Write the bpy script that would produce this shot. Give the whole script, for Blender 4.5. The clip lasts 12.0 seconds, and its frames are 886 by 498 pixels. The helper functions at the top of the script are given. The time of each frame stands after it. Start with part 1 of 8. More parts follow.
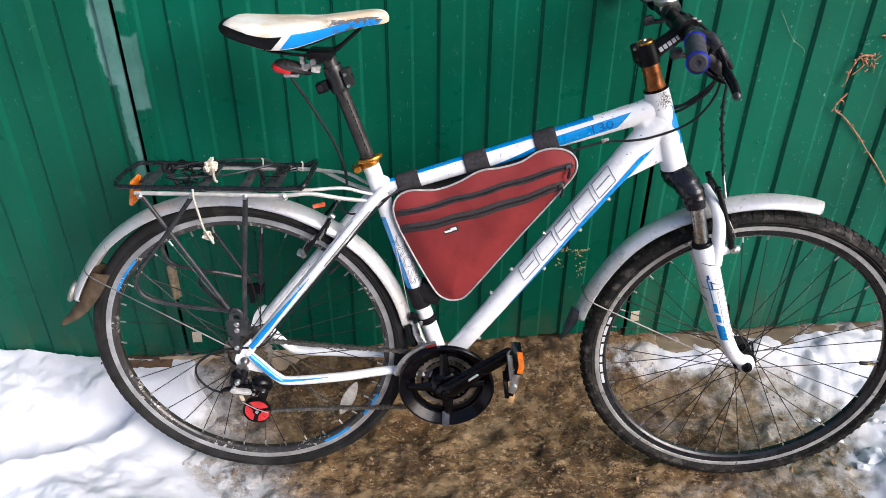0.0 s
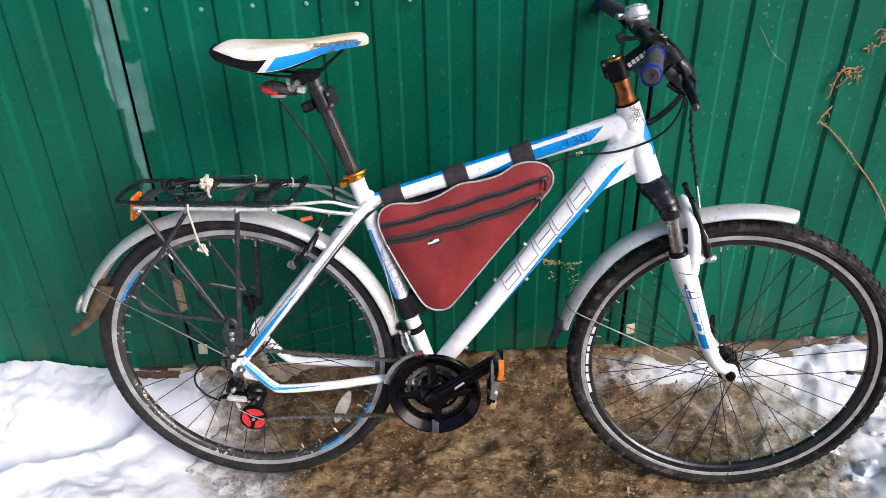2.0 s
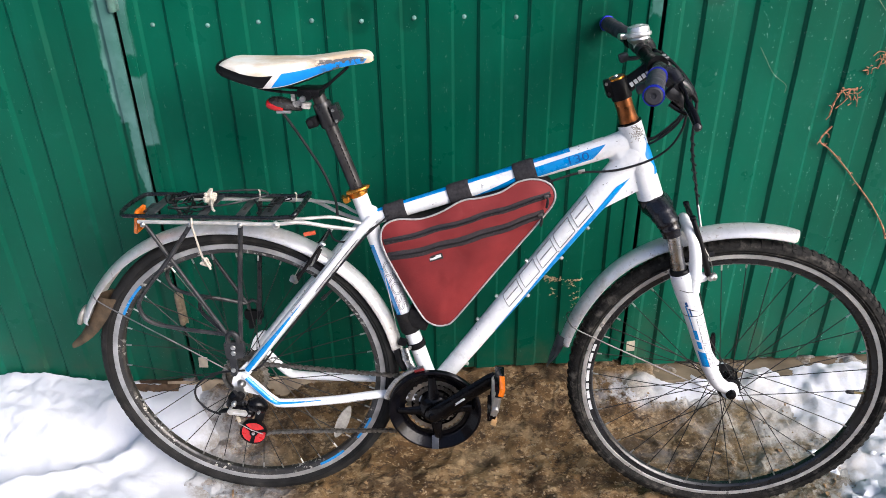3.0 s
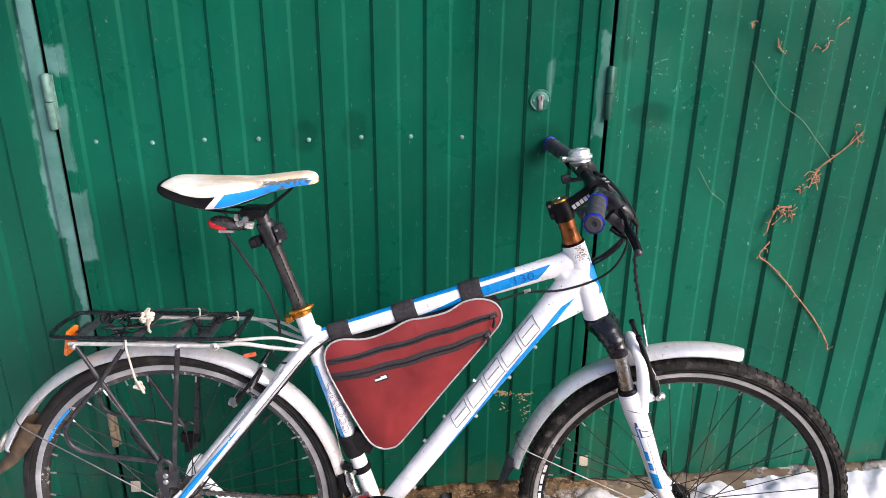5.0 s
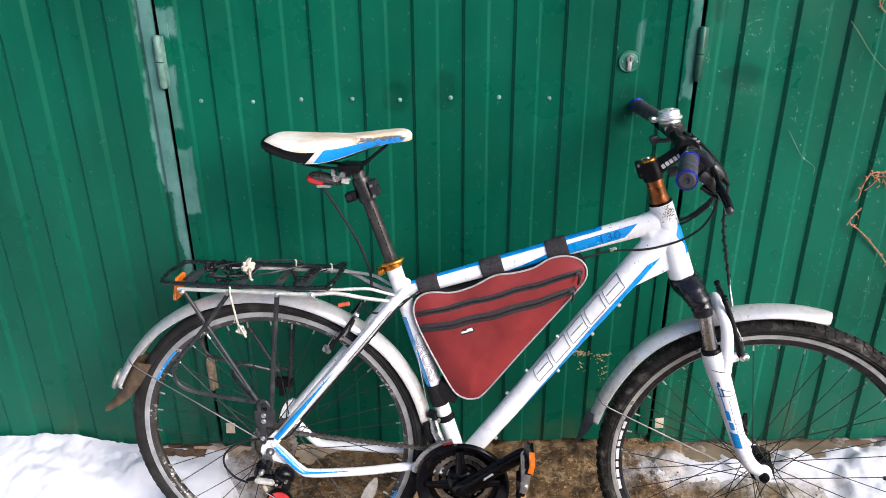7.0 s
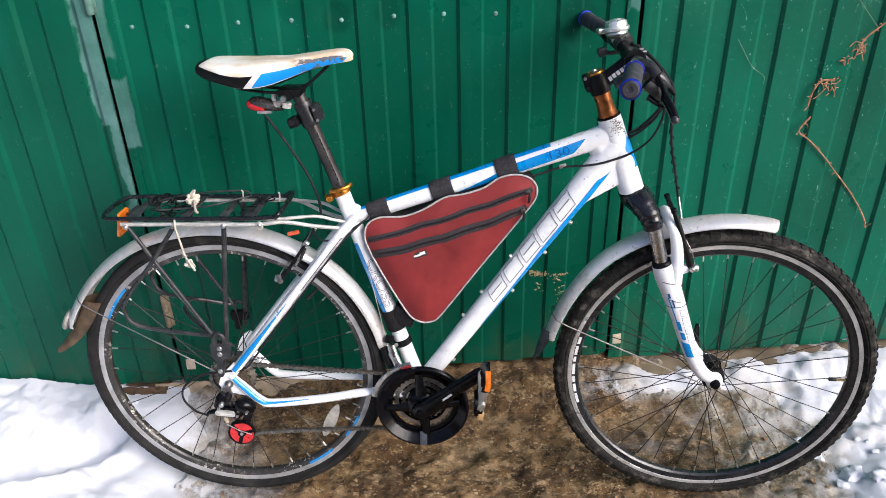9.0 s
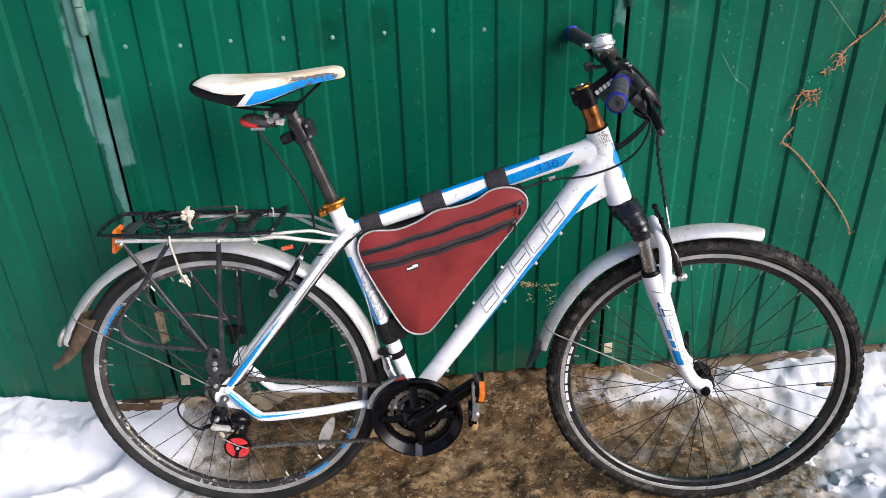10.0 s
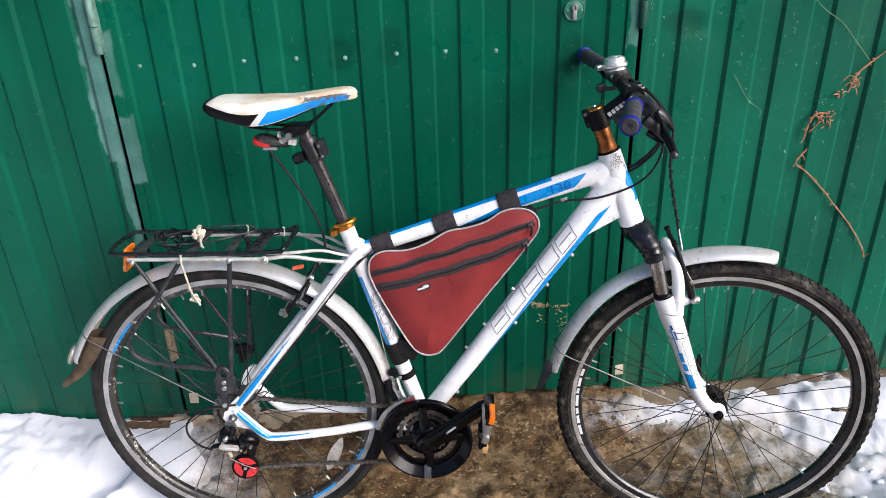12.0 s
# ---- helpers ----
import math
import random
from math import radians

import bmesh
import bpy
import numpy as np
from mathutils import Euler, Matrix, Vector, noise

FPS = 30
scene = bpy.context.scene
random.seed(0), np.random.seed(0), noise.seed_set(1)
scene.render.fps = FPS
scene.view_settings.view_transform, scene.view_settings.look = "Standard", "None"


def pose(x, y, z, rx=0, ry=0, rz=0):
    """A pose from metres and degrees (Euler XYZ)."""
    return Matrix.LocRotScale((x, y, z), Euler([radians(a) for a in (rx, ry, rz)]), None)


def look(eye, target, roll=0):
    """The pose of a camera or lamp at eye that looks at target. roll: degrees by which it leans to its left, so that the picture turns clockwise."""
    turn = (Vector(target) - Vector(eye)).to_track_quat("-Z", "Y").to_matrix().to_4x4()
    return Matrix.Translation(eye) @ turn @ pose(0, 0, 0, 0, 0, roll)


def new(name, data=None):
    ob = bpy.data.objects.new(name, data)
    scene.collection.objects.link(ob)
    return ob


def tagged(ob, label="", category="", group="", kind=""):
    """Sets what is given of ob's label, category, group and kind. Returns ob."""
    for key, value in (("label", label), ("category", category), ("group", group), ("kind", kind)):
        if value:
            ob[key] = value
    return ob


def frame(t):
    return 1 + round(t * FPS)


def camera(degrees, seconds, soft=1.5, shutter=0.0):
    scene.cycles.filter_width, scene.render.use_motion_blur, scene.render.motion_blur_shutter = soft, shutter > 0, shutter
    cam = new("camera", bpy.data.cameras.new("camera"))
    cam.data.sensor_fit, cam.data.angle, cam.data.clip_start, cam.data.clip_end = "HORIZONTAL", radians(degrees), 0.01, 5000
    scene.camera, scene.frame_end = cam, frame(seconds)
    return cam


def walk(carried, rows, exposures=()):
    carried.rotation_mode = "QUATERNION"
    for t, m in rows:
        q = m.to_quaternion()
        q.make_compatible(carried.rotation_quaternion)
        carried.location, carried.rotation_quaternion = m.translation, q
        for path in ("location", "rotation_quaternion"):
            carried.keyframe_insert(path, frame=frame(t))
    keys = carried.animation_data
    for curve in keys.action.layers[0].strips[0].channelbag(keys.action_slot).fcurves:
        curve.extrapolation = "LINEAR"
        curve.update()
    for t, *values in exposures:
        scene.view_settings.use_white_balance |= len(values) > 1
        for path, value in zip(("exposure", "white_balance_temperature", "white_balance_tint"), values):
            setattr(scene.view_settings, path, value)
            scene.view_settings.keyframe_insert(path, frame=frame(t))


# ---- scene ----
cam = camera(61.7, 12.0, soft=0.45)
PATH = [
    (0, (-0.128, 0.097, 1.414), (0.049, 1.783, 0.353), 0.5),
    (0.5, (-0.057, 0.046, 1.418), (0.033, 1.766, 0.402), -0.7),
    (1, (-0.023, 0.039, 1.431), (0.069, 1.77, 0.433), -1.1),
    (1.5, (-0.011, 0.031, 1.422), (0.079, 1.76, 0.421), -1.3),
    (2, (-0.025, 0.026, 1.419), (0.059, 1.754, 0.415), -1.5),
    (2.5, (-0.033, 0.022, 1.419), (0.033, 1.749, 0.412), -1.7),
    (3, (-0.032, 0.022, 1.425), (0.057, 1.769, 0.455), -0.9),
    (3.5, (-0.012, 0.035, 1.446), (0.155, 1.832, 0.584), 0.1),
    (3.7, (-0.011, 0.041, 1.461), (0.181, 1.859, 0.65), 0.3),
    (5.3, (-0.005, 0.062, 1.47), (0.211, 1.905, 0.723), 0.5),
    (5.5, (-0.005, 0.062, 1.472), (0.215, 1.904, 0.723), 0.4),
    (6, (-0.013, 0.06, 1.468), (0.158, 1.893, 0.686), 0.2),
    (6.5, (-0.048, 0.027, 1.453), (0.045, 1.854, 0.646), -0.1),
    (7, (-0.058, 0.01, 1.455), (-0.019, 1.836, 0.639), -0.4),
    (7.5, (-0.056, 0.004, 1.444), (0.009, 1.809, 0.583), -0.9),
    (7.7, (-0.05, 0.007, 1.446), (0.033, 1.79, 0.544), -1.2),
    (9.3, (-0.018, 0.014, 1.424), (0.103, 1.755, 0.448), -1.7),
    (9.5, (-0.018, 0.009, 1.424), (0.11, 1.753, 0.453), -1.8),
    (10, (-0.024, -0.005, 1.436), (0.118, 1.751, 0.49), -2.0),
    (10.5, (-0.028, -0.008, 1.442), (0.116, 1.758, 0.513), -1.9),
    (11, (-0.03, 0.0, 1.438), (0.108, 1.77, 0.517), -1.9),
    (11.5, (-0.032, 0.001, 1.442), (0.101, 1.777, 0.53), -1.8),
    (12, (-0.028, 0.005, 1.442), (0.094, 1.783, 0.535), -1.9),
]
walk(cam, [(t, look(eye, target, roll)) for t, eye, target, roll in PATH], exposures=[(0, 0.63, 6000, 14), (3.0, 0.62, 6000, 14), (3.5, 0.58, 6000, 14), (5.5, 0.86, 6150, 20), (6.5, 0.80, 6100, 17), (7.5, 0.70, 6000, 14), (12, 0.60, 6000, 14)])

# ---- light: bright overcast winter day, the sun a wide glow ahead of the wall and to its right ----
SUN_DIR = Vector((0.88, -0.80, 0.70)).normalized()
world = bpy.data.worlds.new("world")
scene.world = world
world.use_nodes = True
wn = world.node_tree.nodes
sky = wn.new("ShaderNodeTexSky")
sky.sky_type = "NISHITA"
sky.sun_disc = False
sky.sun_elevation = math.asin(SUN_DIR.z)
sky.sun_rotation = math.atan2(SUN_DIR.x, SUN_DIR.y)
sky.dust_density = 4.0
sky.ozone_density = 0.6
wn["Background"].inputs["Strength"].default_value = 0.128
world.node_tree.links.new(sky.outputs[0], wn["Background"].inputs["Color"])
sun = new("sun", bpy.data.lights.new("sun", "SUN"))
sun.data.energy = 2.25
sun.data.angle = radians(40)
sun.data.color = (1.0, 0.96, 0.9)
sun.matrix_world = look(SUN_DIR * 20, (0, 0, 0))


# ---- materials ----
class Nodes:
    """A small node builder for one material."""

    def __init__(self, name):
        self.mat = bpy.data.materials.new(name)
        self.mat.use_nodes = True
        self.t = self.mat.node_tree
        self.b = self.t.nodes["Principled BSDF"]
        self.coord = self.t.nodes.new("ShaderNodeTexCoord").outputs["Object"]

    def link(self, a, b):
        self.t.links.new(a, b)

    def put(self, sock, v):
        if hasattr(v, "is_output"):
            self.link(v, sock)
        elif isinstance(v, tuple) and len(v) == 3 and sock.type == "RGBA":
            sock.default_value = (*v, 1)
        else:
            sock.default_value = v

    def scaled(self, s, off=(0, 0, 0)):
        n = self.t.nodes.new("ShaderNodeMapping")
        n.inputs["Scale"].default_value = s if isinstance(s, tuple) else (s, s, s)
        n.inputs["Location"].default_value = off
        self.link(self.coord, n.inputs[0])
        return n.outputs[0]

    def noise(self, scale, detail=4, rough=0.55, stretch=(1, 1, 1), off=(0, 0, 0)):
        n = self.t.nodes.new("ShaderNodeTexNoise")
        n.inputs["Scale"].default_value = scale
        n.inputs["Detail"].default_value = detail
        n.inputs["Roughness"].default_value = rough
        self.link(self.scaled(stretch, off), n.inputs["Vector"])
        return n.outputs["Fac"]

    def cells(self, scale, feature="F1", stretch=(1, 1, 1), out="Distance", rand=1.0):
        n = self.t.nodes.new("ShaderNodeTexVoronoi")
        n.feature = feature
        n.inputs["Scale"].default_value = scale
        n.inputs["Randomness"].default_value = rand
        self.link(self.scaled(stretch), n.inputs["Vector"])
        return n.outputs[out]

    def ramp(self, x, a, b, lo=0.0, hi=1.0):
        n = self.t.nodes.new("ShaderNodeMapRange")
        n.interpolation_type = "SMOOTHSTEP"
        self.put(n.inputs["Value"], x)
        for k, v in (("From Min", a), ("From Max", b), ("To Min", lo), ("To Max", hi)):
            n.inputs[k].default_value = v
        return n.outputs[0]

    def math(self, op, a, b=0.0):
        n = self.t.nodes.new("ShaderNodeMath")
        n.operation = op
        self.put(n.inputs[0], a)
        self.put(n.inputs[1], b)
        return n.outputs[0]

    def mix(self, f, a, b):
        n = self.t.nodes.new("ShaderNodeMix")
        n.data_type = "RGBA"
        self.put(n.inputs["Factor"], f)
        self.put(n.inputs[6], a)
        self.put(n.inputs[7], b)
        return n.outputs[2]

    def axis(self, k):
        n = self.t.nodes.new("ShaderNodeSeparateXYZ")
        self.link(self.coord, n.inputs[0])
        return n.outputs[k]

    def random(self):
        return self.t.nodes.new("ShaderNodeObjectInfo").outputs["Random"]

    def island(self):
        return self.t.nodes.new("ShaderNodeNewGeometry").outputs["Random Per Island"]

    def bump(self, h, strength=0.3, dist=0.002):
        n = self.t.nodes.new("ShaderNodeBump")
        n.inputs["Strength"].default_value = strength
        n.inputs["Distance"].default_value = dist
        self.put(n.inputs["Height"], h)
        self.link(n.outputs[0], self.b.inputs["Normal"])

    def done(self, color, rough=0.5, metal=0.0, coat=0.0, spec=0.5):
        self.put(self.b.inputs["Base Color"], color)
        self.put(self.b.inputs["Roughness"], rough)
        self.put(self.b.inputs["Metallic"], metal)
        self.put(self.b.inputs["Coat Weight"], coat)
        self.b.inputs["Specular IOR Level"].default_value = spec
        return self.mat


def plain(name, color, rough=0.5, metal=0.0, coat=0.0, vary=0.25, scale=40, bump=0.1, dirt=0.15, dirt_color=(0.12, 0.09, 0.06), spec=0.5):
    """Paint, plastic, rubber or metal with fine grain, broad variation and some dirt."""
    n = Nodes(name)
    dark = tuple(c * (1 - vary) for c in color)
    lite = tuple(min(1, c * (1 + vary * 0.5)) for c in color)
    c = n.mix(n.ramp(n.noise(scale, 5), 0.3, 0.7), dark, lite)
    d = n.math("MULTIPLY", n.ramp(n.noise(scale * 0.35, 6, 0.65, off=(3, 1, 7)), 0.5, 0.75), dirt)
    c = n.mix(d, c, dirt_color)
    r = n.ramp(n.noise(scale * 1.7, 4, off=(1, 5, 2)), 0.25, 0.75, max(0.02, rough - 0.1), min(1, rough + 0.12))
    n.bump(n.noise(scale * 8, 3), bump, 0.0006)
    return n.done(c, r, metal, coat, spec)


def chipped(name, color, chip=(0.10, 0.10, 0.11), amount=0.66, rough=0.28, dirt=0.25):
    """Glossy bicycle paint with small chips, scratches and a grimy film."""
    n = Nodes(name)
    c = n.mix(n.ramp(n.noise(9, 4), 0.3, 0.7), tuple(k * 0.93 for k in color), color)
    grime = n.math("MULTIPLY", n.ramp(n.noise(30, 7, 0.7, off=(4, 2, 9)), 0.52, 0.72), dirt)
    c = n.mix(grime, c, (0.30, 0.27, 0.22))
    chips = n.math("MULTIPLY", n.ramp(n.noise(120, 3, 0.6, off=(7, 3, 1)), amount, amount + 0.03), n.ramp(n.noise(14, 3, off=(2, 8, 3)), 0.45, 0.6))
    c = n.mix(chips, c, chip)
    n.bump(n.noise(60, 3), 0.05, 0.0008)
    return n.done(c, n.ramp(n.noise(50, 4), 0.3, 0.7, rough - 0.08, rough + 0.15), 0.0, 0.35)


def gate_paint(name, speck=0.5, patches=(), tone=1.0, dark_spots=(), gloss=0.12, spray=None):
    """Green enamel on profiled steel: streaks, white specks and primer patches at the leaf's edge."""
    n = Nodes(name)
    x, z = n.axis(0), n.axis(2)
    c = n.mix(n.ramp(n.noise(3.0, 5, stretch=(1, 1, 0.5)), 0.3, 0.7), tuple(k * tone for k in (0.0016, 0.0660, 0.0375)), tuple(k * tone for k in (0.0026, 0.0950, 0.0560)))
    streak = n.noise(22, 5, 0.6, stretch=(1, 1, 0.08))
    c = n.mix(n.ramp(streak, 0.5, 0.75, 0, 0.30), c, (0.0070, 0.112, 0.074))
    cloud = n.ramp(n.noise(1.7, 3, off=(5, 0, 2)), 0.5, 0.72, 0, 0.5)
    c = n.mix(cloud, c, (0.0014, 0.0410, 0.0260))
    chalk = n.ramp(n.noise(11, 7, 0.7, off=(9, 4, 4)), 0.58, 0.8, 0, 0.35)
    c = n.mix(chalk, c, (0.022, 0.145, 0.105))
    for x0, x1, z0, z1, amount in patches:
        wob = n.math("MULTIPLY", n.math("SUBTRACT", n.noise(15, 6, 0.62, stretch=(1, 1, 0.55)), 0.5), 0.075 if z1 - z0 > 0.15 else 0.04)
        ex = n.math("SUBTRACT", n.math("ABSOLUTE", n.math("SUBTRACT", x, (x0 + x1) / 2)), (x1 - x0) / 2)
        ez = n.math("MULTIPLY", n.math("SUBTRACT", n.math("ABSOLUTE", n.math("SUBTRACT", z, (z0 + z1) / 2)), (z1 - z0) / 2), 0.6)
        inside = n.ramp(n.math("ADD", n.math("MAXIMUM", ex, ez), wob), -0.003, 0.004, 1, 0)
        c = n.mix(n.math("MULTIPLY", inside, n.ramp(n.noise(14, 5, off=(3, 0, 0)), 0.3, 0.65, amount * 0.6, amount)), c, (0.108, 0.228, 0.212))
    # Darker green spots; at the dents and the grip they paint in shade.
    for x0, z0, rx, rz in dark_spots:
        dx = n.math("DIVIDE", n.math("SUBTRACT", x, x0), rx)
        dz = n.math("DIVIDE", n.math("SUBTRACT", z, z0), rz)
        d = n.math("ADD", n.math("ADD", n.math("MULTIPLY", dx, dx), n.math("MULTIPLY", dz, dz)), n.math("MULTIPLY", n.math("SUBTRACT", n.noise(20, 5, 0.6, off=(1, 0, 7)), 0.5), 1.6))
        c = n.mix(n.ramp(d, 0.35, 1.25, 0.45, 0), c, (0.0010, 0.0300, 0.0175))
    area = n.ramp(n.noise(4.5, 3, off=(0, 0, 6)), 0.35, 0.65, 0.4, 1)
    d1 = n.cells(180, stretch=(1, 1, 0.8))
    size = n.ramp(n.noise(40, 1, off=(2, 2, 2)), 0.45, 0.78, 0.0, 0.24)
    sp = n.math("MULTIPLY", n.math("LESS_THAN", d1, n.math("MULTIPLY", size, area)), speck)
    d2 = n.cells(26, stretch=(1, 1, 1))
    big = n.math("LESS_THAN", d2, n.math("MULTIPLY", n.ramp(n.noise(30, 1, off=(8, 2, 2)), 0.60, 0.8, 0.0, 0.085), area))
    sp = n.math("MAXIMUM", sp, n.math("MULTIPLY", big, speck))
    scratch = n.ramp(n.noise(120, 3, 0.7, stretch=(1, 1, 0.45), off=(3, 3, 0)), 0.675, 0.71, 0, speck * 0.75)
    sp = n.math("MAXIMUM", sp, scratch)
    if spray:
        dust = n.math("MULTIPLY", n.ramp(n.noise(15, 5, 0.7, off=(4, 4, 9)), 0.44, 0.70, 0.03, 0.19), n.ramp(n.math("ADD", x, n.math("MULTIPLY", n.noise(3, 3, off=(2, 6, 1)), 0.3)), *spray))
        dust = n.math("MULTIPLY", dust, n.ramp(z, 1.00, 1.25, 0.35, 1))
        sp = n.math("MAXIMUM", sp, n.math("MULTIPLY", n.math("LESS_THAN", n.cells(230, stretch=(1, 1, 0.8)), dust), 0.55))
    c = n.mix(sp, c, (0.32, 0.43, 0.37))
    mud = n.math("MULTIPLY", n.ramp(z, 0.10, 0.34, 1, 0), n.ramp(n.noise(9, 6, 0.65, off=(6, 0, 1)), 0.45, 0.7))
    c = n.mix(n.math("MULTIPLY", mud, 0.45), c, (0.072, 0.068, 0.04))
    n.bump(n.math("ADD", n.noise(14, 4), n.math("MULTIPLY", n.noise(180, 2), 0.15)), 0.12, 0.004)
    return n.done(c, n.ramp(n.noise(7, 5), 0.3, 0.7, 0.26, 0.42), 0.0, 0.0, gloss)


def soil():
    """Trodden brown earth over old concrete, with pale worn patches, slush by the bank and thin ice to the right."""
    n = Nodes("soil")
    x, y = n.axis(0), n.axis(1)
    c = n.mix(n.ramp(n.noise(6, 8, 0.68), 0.36, 0.64), (0.085, 0.045, 0.0140), (0.225, 0.134, 0.055))
    c = n.mix(n.ramp(n.noise(36, 9, 0.74, stretch=(0.7, 1.25, 1), off=(4, 1, 0)), 0.535, 0.575, 0, 0.80), c, (0.38, 0.268, 0.145))
    c = n.mix(n.ramp(n.noise(38, 8, 0.74, stretch=(0.7, 1.2, 1), off=(1, 8, 0)), 0.53, 0.575, 0, 0.85), c, (0.034, 0.0175, 0.007))
    pale = n.ramp(n.noise(4.2, 6, 0.62, off=(2.2, 5.1, 0)), 0.53, 0.66, 0, 0.5)
    c = n.mix(n.math("MULTIPLY", pale, n.ramp(n.noise(40, 7, 0.75, off=(6, 6, 0)), 0.35, 0.6, 0.3, 1)), c, (0.345, 0.26, 0.150))
    c = n.mix(n.ramp(n.noise(150, 4, off=(5, 5, 0)), 0.61, 0.68, 0, 0.7), c, (0.4368, 0.3612, 0.252))
    clod = n.ramp(n.noise(24, 6, 0.62, stretch=(0.75, 1.2, 1), off=(8, 2, 0)), 0.54, 0.60, 0, 0.55)
    c = n.mix(clod, c, (0.33, 0.225, 0.115))
    dark_mottle = n.ramp(n.noise(21, 6, 0.62, stretch=(0.75, 1.2, 1), off=(3, 6, 0)), 0.55, 0.63, 0, 0.55)
    c = n.mix(dark_mottle, c, (0.052, 0.028, 0.011))
    chip = n.math("MULTIPLY", n.math("LESS_THAN", n.cells(95, stretch=(0.6, 1.15, 1)), 0.36), n.ramp(n.noise(30, 4, 0.7, off=(6, 9, 0)), 0.55, 0.60, 0, 0.8))
    c = n.mix(chip, c, (0.46, 0.34, 0.20))
    wet = n.ramp(n.noise(9, 7, 0.66, stretch=(0.8, 1.1, 1), off=(11, 3, 0)), 0.52, 0.60, 0, 0.62)
    c = n.mix(wet, c, (0.040, 0.022, 0.009))
    crust = n.ramp(n.noise(14, 8, 0.70, stretch=(0.7, 1.2, 1), off=(2, 12, 0)), 0.56, 0.63, 0, 0.55)
    c = n.mix(crust, c, (0.40, 0.280, 0.150))
    edge = n.math("ADD", n.math("ADD", x, n.math("MULTIPLY", n.math("MAXIMUM", n.math("MINIMUM", n.math("SUBTRACT", y, 1.42), 0.28), -0.30), 0.6)), n.math("MULTIPLY", n.noise(7, 7, 0.68, off=(1, 2, 0)), 0.34))
    slush = n.math("MULTIPLY", n.ramp(edge, -0.40, -0.15, 0.97, 0), n.ramp(n.noise(26, 7, 0.75), 0.36, 0.56, 0.25, 1))
    c = n.mix(slush, c, (0.68, 0.685, 0.70))
    side = n.ramp(n.math("ADD", n.math("ADD", x, n.math("MULTIPLY", n.math("SUBTRACT", y, 1.45), 0.22)), n.math("MULTIPLY", n.noise(5, 5, 0.6, off=(7, 7, 0)), 0.6)), 0.98, 1.42)
    ice = n.math("MULTIPLY", n.math("ADD", n.math("MULTIPLY", side, 0.8), 0.2), n.ramp(n.math("ADD", n.noise(13, 8, 0.70, stretch=(0.7, 1.1, 1), off=(3, 9, 0)), n.math("MULTIPLY", side, 0.12)), 0.48, 0.68))
    ice = n.math("MULTIPLY", ice, n.ramp(x, 0.45, 0.62))
    c = n.mix(n.math("MULTIPLY", ice, 0.8), c, (0.74, 0.76, 0.80))
    band = n.math("MULTIPLY", n.ramp(n.math("ABSOLUTE", n.math("SUBTRACT", y, 1.620)), 0.020, 0.065, 1, 0), n.ramp(x, 0.42, 0.58))
    film = n.math("MULTIPLY", band, n.ramp(n.noise(13, 8, 0.75, off=(9, 1, 0)), 0.43, 0.56))
    c = n.mix(n.math("MULTIPLY", film, 0.8), c, (0.74, 0.76, 0.80))
    reach = n.math("ADD", n.math("ABSOLUTE", n.math("SUBTRACT", x, 0.15)), n.math("MULTIPLY", n.math("SUBTRACT", n.noise(2.2, 5, 0.6, off=(0, 4, 0)), 0.5), 1.3))
    far = n.math("MULTIPLY", n.ramp(reach, 1.5, 1.75), n.ramp(y, 1.72, 1.70))
    c = n.mix(n.math("MULTIPLY", far, n.ramp(n.noise(1.1, 5, 0.6, off=(8, 1, 0)), 0.35, 0.6, 0.45, 1)), c, (0.68, 0.695, 0.73))
    east = n.ramp(n.math("ADD", x, n.math("MULTIPLY", n.noise(3.5, 5, 0.6, off=(6, 2, 0)), 0.5)), 0.84, 1.16)
    c = n.mix(n.math("MULTIPLY", east, 0.40), c, (0.185, 0.160, 0.095))
    skin = n.ramp(n.noise(17, 9, 0.74, stretch=(1.1, 0.7, 1), off=(5, 2, 0)), 0.47, 0.60, 0.0, 0.62)
    c = n.mix(n.math("MULTIPLY", n.math("MULTIPLY", east, skin), n.ramp(n.noise(60, 6, 0.75, off=(2, 2, 0)), 0.38, 0.56, 0.25, 1)), c, (0.56, 0.545, 0.50))
    n.bump(n.math("ADD", n.noise(26, 9, 0.70), n.math("MULTIPLY", n.noise(150, 5, 0.7), 0.3)), 1.0, 0.018)
    rough = n.ramp(n.noise(9, 4, off=(0, 3, 3)), 0.35, 0.65, 0.5, 0.92)
    return n.done(c, rough, 0, 0, 0.35)


